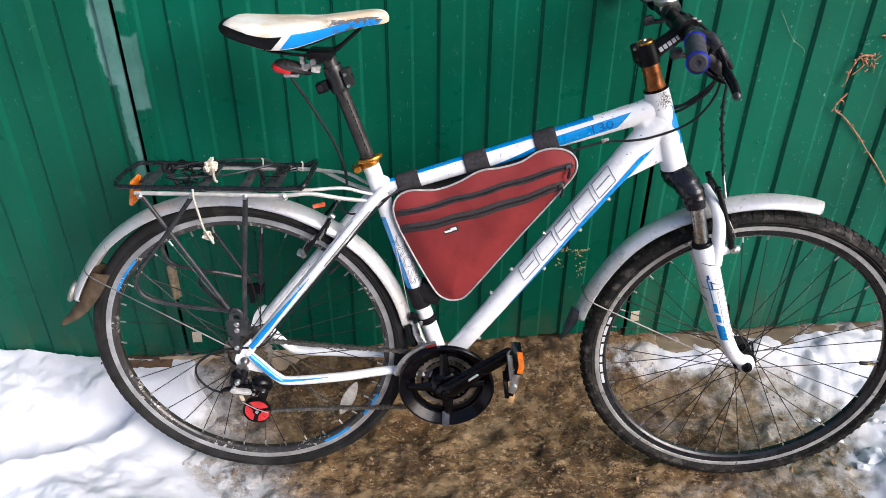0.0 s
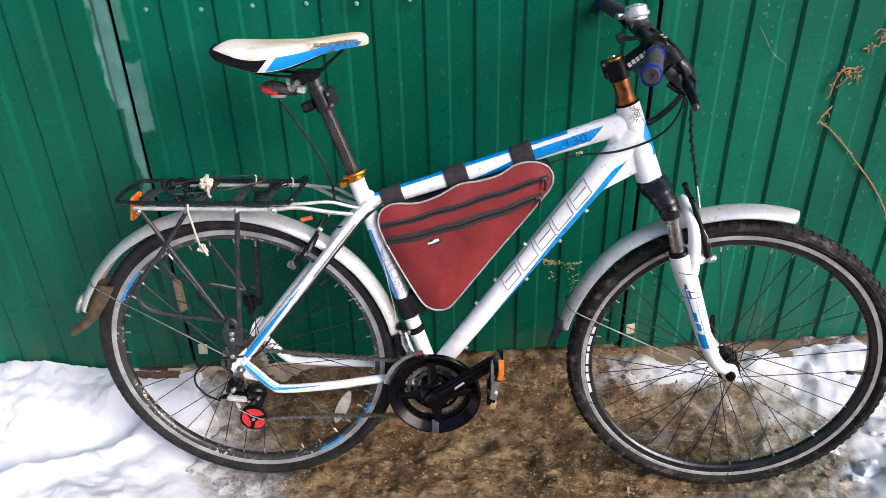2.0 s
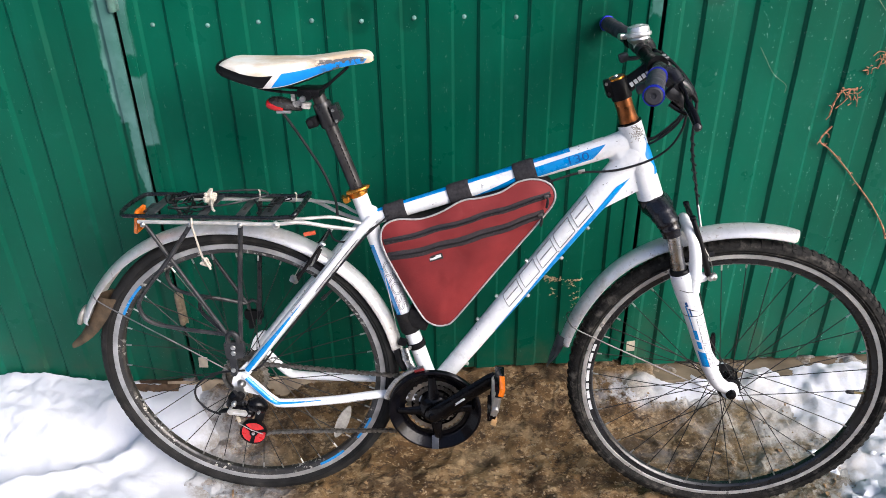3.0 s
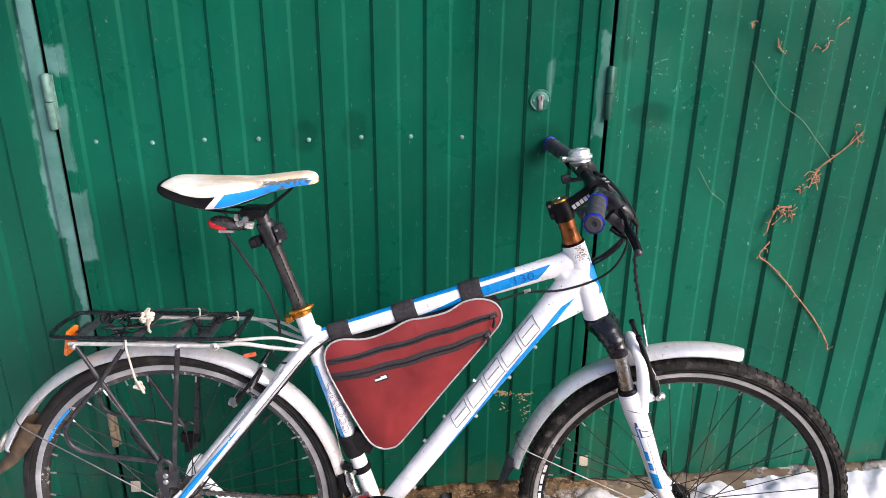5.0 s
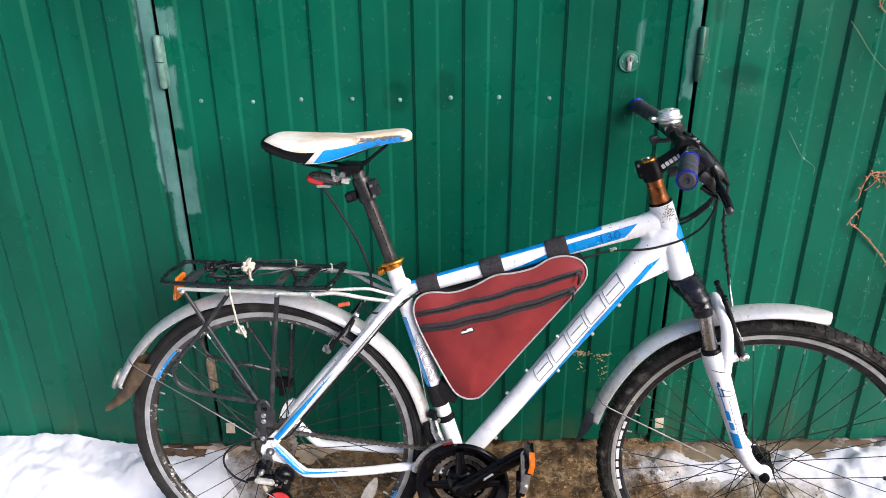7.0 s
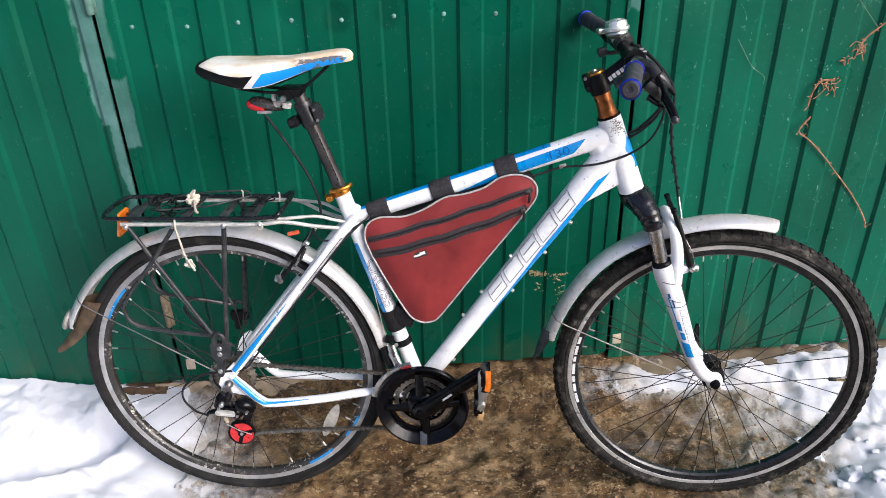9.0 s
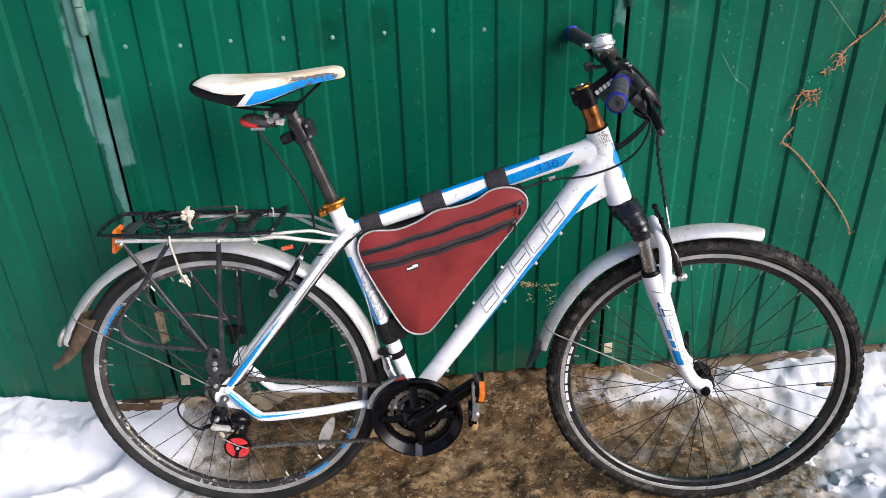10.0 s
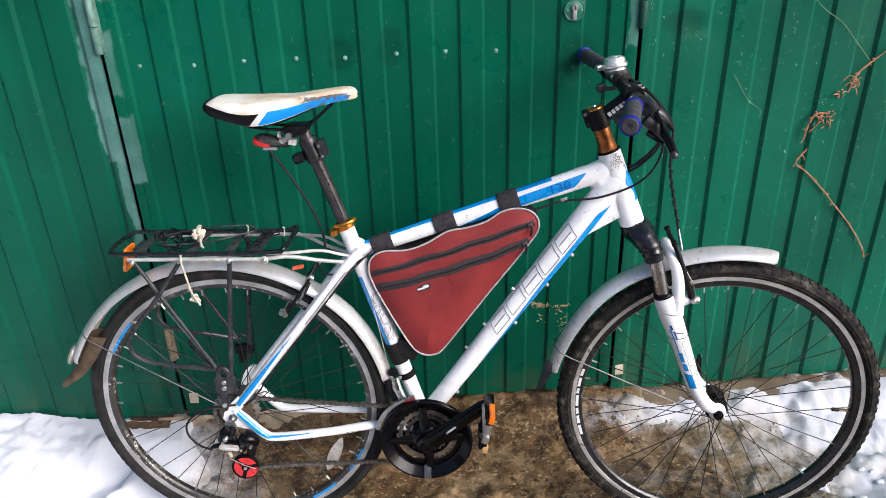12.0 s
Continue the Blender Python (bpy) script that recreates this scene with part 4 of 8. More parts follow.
# steering: the fork, front wheel, front brake and front mudguard turn about the head tube
HEAD_T, HEAD_B = B(0.830, 0, 0.937), B(0.886, 0, 0.786)
STEER = Matrix.Translation(HEAD_T) @ Matrix.Rotation(radians(-3.9), 4, (HEAD_T - HEAD_B).normalized()) @ Matrix.Translation(-HEAD_T)


class Pipe:
    """A straight frame tube whose surface also carries its decals; angle 0 faces the bicycle's right, 90 up."""

    def __init__(self, a, b, r0, r1, deep=1.0, mid=None):
        self.a, self.b, self.r0, self.r1, self.deep = a, b, r0, r1, deep
        self.ax = (b - a).normalized()
        self.side = Vector((0, -1, 0))
        self.side = (self.side - self.ax * self.side.dot(self.ax)).normalized()
        self.up = self.ax.cross(self.side)
        if self.up.z < 0:
            self.up = -self.up
        self.len = (b - a).length

    def at(self, s, deg, off=0.0):
        r = self.r0 + (self.r1 - self.r0) * s + off
        t = radians(deg)
        return self.a.lerp(self.b, s) + self.side * (math.cos(t) * r * self.deep) + self.up * (math.sin(t) * r)

    def geo(self, n=14, seg=24):
        g = Geo().grid(lambda s, t: self.at(s, t * 360), n, seg, cv=True)
        g.f += [tuple(range(seg)), tuple((n - 1) * seg + k for k in range(seg))]
        g.m += [0, 0]
        return g

    def patch(self, s0, s1, d0, d1, off=0.0007, nu=24, nv=8):
        """A thin film on the surface; d0 and d1 are angles or functions of s."""
        f0 = d0 if callable(d0) else lambda s: d0
        f1 = d1 if callable(d1) else lambda s: d1

        def fn(p, q):
            s = s0 + (s1 - s0) * p
            return self.at(s, f0(p) + (f1(p) - f0(p)) * q, off)

        return Geo().grid(fn, nu, nv)

    def sleeve(self, s0, s1, off, wob=0.0):
        def fn(p, q):
            s = s0 + (s1 - s0) * p
            e = off + (-0.0015 if p in (0.0, 1.0) else 0) + wob * noise.noise((p * 3 + s0 * 40, math.cos(q * 6.28) * 2, math.sin(q * 6.28) * 2))
            return self.at(s, q * 360, e)

        return Geo().grid(fn, 14, 28, cv=True)

    def word(self, body, size, s, deg, off=0.0012, flip=False, wide=1.0, outline=0.0):
        vs, fs = letters(body, size)
        vs = [(x * wide, y) for x, y in vs]
        out = []
        for x, y in vs:
            d = s + (-x if flip else x) / self.len
            r = (self.r0 + (self.r1 - self.r0) * d)
            out.append(self.at(d, deg + math.degrees(y / r), off))
        if outline:
            seen = {}
            for f in fs:
                for e in zip(f, f[1:] + f[:1]):
                    seen[tuple(sorted(e))] = seen.get(tuple(sorted(e)), 0) + 1
            g = Geo()
            for (i, j), k in seen.items():
                if k == 1:
                    g.tube([out[i], out[j]], outline, 4)
            return g
        return Geo().add(out, fs)


# -- frame tubes --
BB = B(0.445, 0, 0.284)
SEAT_TOP = B(0.287, 0, 0.786)
top_p = Pipe(B(0.303, 0, 0.725), B(0.828, 0, 0.899), 0.0155, 0.0225, 0.82)
down_p = Pipe(B(0.434, 0, 0.302), B(0.850, 0, 0.882), 0.0198, 0.0284, 0.84)
seat_p = Pipe(BB, SEAT_TOP, 0.0175, 0.0172)
head_p = Pipe(HEAD_B, HEAD_T, 0.0258, 0.0232)

top_tube = part("top_tube", top_p.geo(), WHITE, bike, "white painted tube with blue stripes")
part("stripe", top_p.patch(0.0, 0.80, lambda s: 52, lambda s: 112), BLUE, top_tube)
part("stripe", top_p.patch(0.62, 0.925, lambda s: -40 + 18 * s + 52 * max(0.0, (s - 0.82) / 0.18), lambda s: 22 + 10 * s, nu=40), BLUE, top_tube)
part("stripe", top_p.patch(0.40, 0.60, lambda s: -55, lambda s: -55 + 60 * s), BLUE, top_tube)
part("stripe", top_p.patch(0.60, 0.64, lambda s: -50 + 10 * s, lambda s: 8 + 14 * s), BLUE, top_tube)
part("lettering", top_p.word("130", 0.022, 0.775, -18, wide=1.45), NAVY, top_tube, "dark blue numerals 130")
part("emblem", top_p.patch(0.885, 0.925, 60, 95, 0.0009), MARK, top_tube)

down_tube = part("down_tube", down_p.geo(), WHITE, bike, "white painted tube with a blue stripe and outlined lettering shapes")
part("stripe", down_p.patch(0.31, 0.80, lambda s: -66 + 6 * s, lambda s: -52 + 28 * min(1, s * 1.5)), BLUE, down_tube)
part("stripe", down_p.patch(0.80, 0.945, lambda s: -60 - 4 * s, lambda s: -24 + 6 * s - 40 * max(0.0, (s - 0.62) / 0.38), 0.0012), BLUE, down_tube)


def outlined_blocks():
    """Five slanted outlined blocks where the maker's word stands."""
    for i in range(5):
        s0 = 0.405 + i * 0.0815
        w = 0.068
        g = Geo()
        lo, hi, lean = -12, 60, 0.017

        def q(s, d):
            return s + lean * (d - lo) / (hi - lo), d

        ring = [q(s0, lo), q(s0 + w, lo), q(s0 + w, hi), q(s0, hi)]
        n = 7
        path = []
        for a, b in zip(ring, ring[1:] + ring[:1]):
            path += [(a[0] + (b[0] - a[0]) * k / n, a[1] + (b[1] - a[1]) * k / n) for k in range(n)]
        g.tube([down_p.at(s, d, 0.0004) for s, d in path], 0.0009, 4, closed=True)
        a, b = q(s0 + w * 0.1, 24), q(s0 + w * 0.9, 24)
        if i % 2 == 0:
            g.tube([down_p.at(a[0] + (b[0] - a[0]) * k / 6, 24, 0.0004) for k in range(7)], 0.0009, 4)
        part("letter_block", g, OUTLINE, down_tube, "thin dark outline of a slanted block")


outlined_blocks()

seat_tube = part("seat_tube", seat_p.geo(), WHITE, bike, "white painted tube with blue edge and grey lettering")
part("stripe", seat_p.patch(0.415, 0.78, -82, -16), BLUE, seat_tube)
part("lettering", seat_p.word("CROSS", 0.031, 0.700, -10, off=0.0004, flip=True, wide=1.30, outline=0.00055), OUTLINE, seat_tube, "dark outlined word CROSS")

head_tube = part("head_tube", head_p.geo(), WHITE, bike)
part("headset_race", Geo().lathe([(0.0225, 0.0), (0.0240, 0.0006), (0.0240, 0.0022), (0.0185, 0.003)], HEAD_T, HEAD_T - HEAD_B, 24), GLOSS, head_tube)
part("headset_race", Geo().lathe([(0.0258, 0.0), (0.0275, -0.001), (0.0275, -0.004), (0.0200, -0.007)], HEAD_B, HEAD_T - HEAD_B, 24), GLOSS, head_tube)
part("stripe", head_p.patch(0.30, 0.82, lambda s: 40 + 16 * math.sin(9 * s), lambda s: 50 + 50 * math.sin(math.pi * min(1, 0.15 + s))), BLUE, head_tube)


def head_web(s, q):
    """The throat where top tube and down tube flow together behind the head tube."""
    a = top_p.a.lerp(top_p.b, 0.915 + 0.085 * s)
    b = down_p.a.lerp(down_p.b, 0.915 + 0.085 * s)
    near = q < 0.5
    t = q * 2 if near else (1 - q) * 2
    half = (0.0160 + 0.0056 * t) * math.sqrt(min(1.0, s * 2.4 + 0.02))
    return a.lerp(b, t) + Vector((0, -half if near else half, 0))


def lower_web(s, q):
    """The flare below the down tube where it runs out to the foot of the head tube."""
    a = down_p.a.lerp(down_p.b, 0.84 + 0.16 * s)
    b = down_p.at(0.80, -90, -0.003).lerp(HEAD_B.lerp(HEAD_T, 0.13), s ** 1.15)
    near = q < 0.5
    t = q * 2 if near else (1 - q) * 2
    half = (0.0205 - 0.0050 * t) * (0.55 + 0.45 * s)
    return a.lerp(b, t) + Vector((0, -half if near else half, 0))


def closed_tube(p, s0, s1, swell, n=16, seg=28):
    """A capped length of a frame tube that swells towards its far end."""
    g = Geo().grid(lambda s, t: p.at(s0 + (s1 - s0) * s, t * 360, -0.0006 + swell * sm(0.35, 1.0, s)), n, seg, cv=True)
    g.f += [tuple(range(seg)), tuple((n - 1) * seg + k for k in range(seg))]
    g.m += [0, 0]
    return g


def head_joint():
    """The smoothly welded meeting of top tube, down tube and head tube."""
    g = Geo().grid(head_web, 14, 24, cv=True)
    g.grid(lower_web, 14, 24, cv=True)
    for k in (0, 14 * 24):
        g.f += [tuple(k + i for i in range(24)), tuple(k + 13 * 24 + i for i in range(24))]
        g.m += [0, 0]
    for p, s0, s1, w in ((top_p, 0.84, 1.0, 0.0030), (down_p, 0.84, 1.0, 0.0022), (head_p, 0.02, 0.98, 0.0)):
        k = closed_tube(p, s0, s1, w)
        g.add(k.v, k.f)
    ob = part("head_joint", g, WHITE, head_tube, "smooth white weld between the tubes")
    weld = ob.modifiers.new("weld", "REMESH")
    weld.mode, weld.voxel_size, weld.use_smooth_shade = "VOXEL", 0.0016, True
    soft = ob.modifiers.new("soft", "SMOOTH")
    soft.factor, soft.iterations = 0.5, 14


head_joint()
g = Geo()
rnd = random.Random(9)
for _ in range(170):
    s, d = rnd.gauss(0.89, 0.055), rnd.gauss(22, 20)
    p = head_p.at(min(0.985, s), d, 0.0002)
    g.tube([p, p + Vector((rnd.gauss(0, 0.0016), 0, rnd.gauss(0, 0.0012)))], rnd.uniform(0.0003, 0.0007), 4)
part("abrasion", g, RUBBED, head_tube, "patch of rubbed brown specks in the paint")

part("bottom_bracket", Geo().lathe([(0, -0.036), (0.020, -0.036), (0.0215, -0.034), (0.0215, 0.034), (0.020, 0.036), (0, 0.036)], BB, (0, 1, 0), 24), WHITE, bike)
part("seat_lug", Geo().tube([B(0.298, 0, 0.752), B(0.310, 0, 0.738), B(0.322, 0, 0.733)], [0.012, 0.020, 0.016], 18), WHITE, bike)


def film(p, rr, flat, s0, s1, d0, d1, off=0.0006, n=24):
    """A thin decal on a tube along p in the frame's plane; angle 0 faces the bicycle's right, 90 up."""
    f0 = d0 if callable(d0) else lambda s: d0
    f1 = d1 if callable(d1) else lambda s: d1

    def fn(a, b):
        s = (s0 + (s1 - s0) * a) * (len(p) - 1)
        k = min(len(p) - 2, int(s))
        c = p[k].lerp(p[k + 1], s - k)
        ax = (p[k + 1] - p[k]).normalized()
        up = ax.cross(Vector((0, -1, 0))).normalized()
        if up.z < 0:
            up = -up
        r = rr[k] + (rr[k + 1] - rr[k]) * (s - k) + off
        d = radians(f0(a) + (f1(a) - f0(a)) * b)
        return c + Vector((0, -1, 0)) * (math.cos(d) * r) + up * (math.sin(d) * (r - off) * flat + off)

    return Geo().grid(fn, n, 7)


def stays():
    for v in (1, -1):
        p = spline([B(0.318, 0.016 * v, 0.735), B(0.275, 0.034 * v, 0.690), B(0.190, 0.046 * v, 0.585), B(0.095, 0.055 * v, 0.468), B(0.024, 0.060 * v, 0.380)], 6)
        rr = [0.0122 + 0.0016 * math.sin(math.pi * i / (len(p) - 1)) for i in range(len(p))]
        st = part("seat_stay", Geo().tube(p, rr, 16, flat=0.85, up=(0, -1, 0)), WHITE, bike)
        if v > 0:
            part("stripe", film(p, rr, 0.85, 0.57, 0.985, lambda s: 6 - 26 * min(1, s * 1.6), lambda s: 10 + 32 * min(1, s * 1.5)), BLUE, st)
            part("scuff", film(p, rr, 0.85, 0.20, 0.50, -38, -24), OUTLINE, st)
            part("scuff", film(p, rr, 0.85, 0.30, 0.62, 40, 46), OUTLINE, st)
        c = spline([B(0.014, 0.062 * v, 0.371), B(0.037, 0.062 * v, 0.344), B(0.074, 0.060 * v, 0.303), B(0.105, 0.058 * v, 0.293), B(0.220, 0.046 * v, 0.298), B(0.330, 0.030 * v, 0.306), B(0.425, 0.016 * v, 0.288)], 6)
        cs = part("chain_stay", Geo().tube(c, [0.0085 + 0.0030 * sm(0, 7, i) for i in range(len(c))], 14, flat=0.8, up=(0, -1, 0)), WHITE, bike)
        if v > 0:
            rr = [0.0085 + 0.0030 * sm(0, 7, i) for i in range(len(c))]
            part("stripe", film(c, rr, 0.8, 0.045, 0.62, lambda s: -8 + 52 * max(0, s - 0.45) / 0.55, lambda s: 66 - 14 * s), BLUE, cs)
            part("scuff", film(c, rr, 0.8, 0.60, 0.93, -52, lambda s: -46 + 16 * math.sin(7.0 * s) ** 2), CLOTH_BLACK, cs)
            part("scuff", film(c, rr, 0.8, 0.70, 0.96, -24, lambda s: -21 + 7 * math.sin(9.0 * s) ** 2), OUTLINE, cs)
        else:
            part("print_bar", Geo().tube([q + Vector((0, -0.0088, 0.001)) for q in c[27:33]], 0.003, 6, flat=0.2, up=(0, -1, 0)), OUTLINE, cs)
        poly = [(-0.014, 0.348), (-0.010, 0.362), (0.004, 0.382), (0.024, 0.402), (0.044, 0.398), (0.034, 0.378), (0.027, 0.367), (0.038, 0.352), (0.054, 0.332), (0.044, 0.318), (0.022, 0.324), (0.006, 0.328), (-0.008, 0.336)] if v > 0 else [(-0.014, 0.346), (-0.006, 0.366), (0.002, 0.388), (0.012, 0.404), (0.026, 0.412), (0.040, 0.408), (0.036, 0.396), (0.030, 0.380), (0.040, 0.352), (0.052, 0.326), (0.022, 0.324), (-0.008, 0.334)]
        part("dropout", Geo().slab(poly, lambda a, b, t: B(a, t, b), 0.062 * v - 0.004, 0.062 * v + 0.004), WHITE, bike, smooth=False)
    part("stay_bridge", Geo().tube([B(0.205, -0.045, 0.605), B(0.205, 0.045, 0.605)], 0.007, 12), WHITE, bike)


stays()


# -- wheels --
def wheel(name, m, tyre_mat, knobs, sprockets, label):
    """A spoked wheel about the local y axis at the pose m."""
    hub_e = new(name)
    hub_e.empty_display_size = 0.03
    hub_e.parent = bike
    hub_e.matrix_local = m
    tagged(hub_e, label)
    R0, rt = 0.3305, 0.0185

    def tyre(s, t):
        a, b = s * 2 * math.pi, t * 2 * math.pi
        cb, sb = math.cos(b), math.sin(b)
        r = R0 + rt * (abs(cb) ** 0.85) * (1 if cb > 0 else -1) * (1.0 if cb > 0 else 0.9)
        return Vector((math.cos(a) * r, sb * rt * (1.03 if cb > -0.2 else 0.85), math.sin(a) * r))

    g = Geo().grid(tyre, 120, 20, True, True)
    if knobs:
        n = 104
        for i in range(n):
            for k, (b, wid, ln) in enumerate(((0.0, 0.0040, 0.0065), (0.55, 0.0036, 0.0070), (-0.55, 0.0036, 0.0070), (1.02, 0.0030, 0.0080), (-1.02, 0.0030, 0.0080))):
                a = 2 * math.pi * (i + (0.5 if k % 2 else 0.0)) / n
                e = Vector((math.cos(a), 0, math.sin(a)))
                p = e * (R0 + rt * math.cos(b)) + Vector((0, math.sin(b) * rt, 0))
                out = (e * math.cos(b) + Vector((0, math.sin(b), 0))).normalized()
                along = Vector((-math.sin(a), 0, math.cos(a)))
                rot = Matrix((along, out.cross(along), out)).transposed()
                g.box(p + out * 0.0002, (ln, wid * 2, 0.0036), rot)
    else:
        n = 110
        for i in range(n):
            for sg in (1, -1):
                a = 2 * math.pi * (i + (0.5 if sg > 0 else 0)) / n
                b = 0.85 * sg
                e = Vector((math.cos(a), 0, math.sin(a)))
                out = (e * math.cos(b) + Vector((0, math.sin(b), 0))).normalized()
                along = Vector((-math.sin(a), 0, math.cos(a)))
                rot = Matrix((along, out.cross(along), out)).transposed()
                g.box(e * (R0 + rt * math.cos(b)) + Vector((0, math.sin(b) * rt, 0)), (0.011, 0.006, 0.0018), rot)
    for sg in (1, -1):
        g.tube([Vector((math.cos(a) * 0.3262, sg * 0.0186, math.sin(a) * 0.3262)) for a in (2 * math.pi * i / 120 for i in range(120))], 0.0009, 6, closed=True)
    part("tyre", g, tyre_mat, hub_e, "knobbly black tyre, dusty" if knobs else "worn grey-black tyre")
    inner = 0.3105 if knobs else 0.3080
    prof = [(0.3165, 0.0085), (0.3188, 0.0115), (0.3182, 0.0126), (inner, 0.0122), (inner - 0.0010, 0.0115)]
    g = Geo()
    full = prof + ([(0.2975, 0.0098), (0.2935, 0.0055), (0.2925, 0.0)] if knobs else [(0.2985, 0.0100), (0.2950, 0.0055), (0.2943, 0.0)])
    loop = full + [(r, -y) for r, y in reversed(full[:-1])] + [(0.312, -0.0085), (0.312, 0.0085)]
    kk = len(loop)

    def rimfn(s, t):
        r, y = loop[round(t * kk) % kk]
        a = s * 2 * math.pi
        return Vector((math.cos(a) * r, y, math.sin(a) * r))

    g.grid(rimfn, 120, kk, True, True)
    for idx in range(len(g.f)):
        j = idx % kk
        g.m[idx] = (0 if knobs else 2 if j in (0, 1, kk - 4, kk - 3) else 0) if j < 4 or kk - 7 <= j < kk - 2 else 1
    rim = part("rim", g, [RIM_BRIGHT, RIM_BLACK] if knobs else [RIM, RIM_GRIME, RIM_BRIGHT], hub_e, "silver brake track on a dark rim", angle=30)
    for a0, a1, mt in ((164, 167.5, MARK), (168.6, 173, MARK), (174, 176.5, MARK), (177.6, 183, MARK), (184, 187, MARK), (188, 192, MARK), (193, 198, MARK)) if knobs else ((136, 153, BLUE), (323, 336, BLUE), (299, 313, BLUE)):
        def deco(s, t, a0=a0, a1=a1):
            a = radians(a0 + (a1 - a0) * s)
            r = (0.3080 - 0.0065 * t) if knobs else (0.3080 - 0.0056 * t)
            return Vector((math.cos(a) * r, -(0.0122 - 0.0012 * t) if knobs else -(0.0130 - 0.0018 * t), math.sin(a) * r))
        part("rim_decal", Geo().grid(deco, 8 if knobs else 20, 3), mt, rim)
    hr, hv = (0.021, 0.030) if knobs else (0.024, 0.028)
    g = Geo().lathe([(0.006, -0.052), (0.009, -0.050), (0.011, -hv - 0.006), (hr + 0.004, -hv - 0.0015), (hr + 0.004, -hv + 0.0015), (0.013, -hv + 0.007), (0.012, hv - 0.007), (hr + 0.004, hv - 0.0015), (hr + 0.004, hv + 0.0015), (0.011, hv + 0.006), (0.009, 0.050), (0.006, 0.052)], (0, 0, 0), (0, 1, 0), 24)
    part("hub", g, STEEL if not knobs else BLACK, hub_e, "greasy hub shell")
    part("axle", Geo().tube([(0, -0.045 if knobs else -0.066, 0), (0, 0.066, 0)], 0.0048, 10), STEEL, hub_e)
    for sg in (1,) if knobs else (1, -1):
        g = Geo().lathe([(0.0, 0.0695 + (0 if knobs else 0.008)), (0.0050, 0.0692 + (0 if knobs else 0.008)), (0.0066, 0.0675 + (0 if knobs else 0.008)), (0.0105, 0.0660), (0.0115, 0.0600), (0.0085, 0.0550)], (0, 0, 0), (0, sg, 0), 6 if knobs else 14)
        part("axle_nut", g, GLOSS if knobs else STEEL, hub_e)
    spoke_me = None
    for i in range(36):
        sg = 1 if i % 2 else -1
        a = 2 * math.pi * i / 36
        turn = radians(66) * (1 if (i // 2) % 2 else -1)
        p = Vector((math.cos(a + turn) * hr, sg * (hv + (0.001 if (i // 2) % 2 else -0.001)), math.sin(a + turn) * hr))
        q = Vector((math.cos(a) * 0.2938, sg * 0.0025, math.sin(a) * 0.2938))
        d = q - p
        if spoke_me is None:
            L = d.length
            g = Geo().tube([(0, 0, 0), (0, 0, L - 0.010)], 0.00105, 5)
            g.tube([(0, 0, L - 0.013), (0, 0, L)], 0.0020, 6, mat=1)
            ob = part("spoke", g, [WIRE, ALU], hub_e)
            spoke_me = ob.data
        else:
            ob = new("spoke", spoke_me)
            ob.parent = hub_e
        ob.matrix_local = Matrix.Translation(p) @ d.to_track_quat("Z", "Y").to_matrix().to_4x4()
    g = Geo().tube([(0, 0, -0.295), (0, 0, -0.270)], 0.0032, 8)
    g.tube([(0, 0, -0.273), (0, 0, -0.2715), (0, 0, -0.259), (0, 0, -0.257)], [0.0040, 0.0046, 0.0046, 0.0032], 10, mat=1)
    vob = part("valve", g, [BRASS if knobs else SATIN, SATIN], hub_e, "brass valve stem with dark cap" if knobs else "valve stem with dark cap")
    vob.rotation_euler = (0, radians(-88 if knobs else -135), 0)
    if not knobs:
        leaf = [(math.cos(a) * 0.040, math.sin(a) * 0.0125 * abs(math.sin(a)) ** 0.35) for a in (2 * math.pi * k / 22 for k in range(22))]
        g = Geo().slab(leaf, lambda a, b, t: Vector((a, t * (1 - (a / 0.046) ** 2), b)), -0.004, 0.004)
        rf = part("spoke_reflector", g, plain("clear_reflector", (0.42, 0.40, 0.36), 0.25, vary=0.25, scale=90), hub_e, "clear spoke reflector")
        rf.scale = (1.28, 1, 1.12)
        rf.location = (0.208, 0, -0.147)
        rf.rotation_euler = (0, radians(-66), 0)
    if sprockets:
        for k in range(6):
            g = Geo()
            r = 0.026 + 0.0052 * k
            y = -0.051 + 0.0042 * k
            n = round(r * 2 * math.pi / 0.0127)
            poly = []
            for i in range(n * 4):
                a = 2 * math.pi * i / (n * 4)
                rr = r + (0.0025 if i % 4 in (0, 1) else -0.0012)
                poly.append((math.cos(a) * rr, math.sin(a) * rr))
            g.slab(poly, lambda a, b, t, y=y: Vector((a, y + t, b)), -0.0009, 0.0009)
            # The two largest are paler: the light on them is in the colour.
            part("sprocket", g, CASSETTE if k < 4 else SPROCKET, hub_e, "greasy worn sprocket" if k < 4 else "large sprocket coloured paler for the light on it", smooth=False)
    return hub_e


wheel("rear_wheel", Matrix.Translation(B(0.0087, 0, RW)) @ Matrix.Diagonal((1.004, 1, 1.004, 1)), RUBBER_OLD, False, True, "rear wheel with worn tyre, blue rim stickers and sprockets")
FHUB = B(1.098, 0, 0.3489)
wheel("front_wheel", STEER @ Matrix.Translation(FHUB) @ Matrix.Diagonal((1.0055, 1, 1.0055, 1)), RUBBER, True, False, "front wheel with knobbly tyre and black rim")


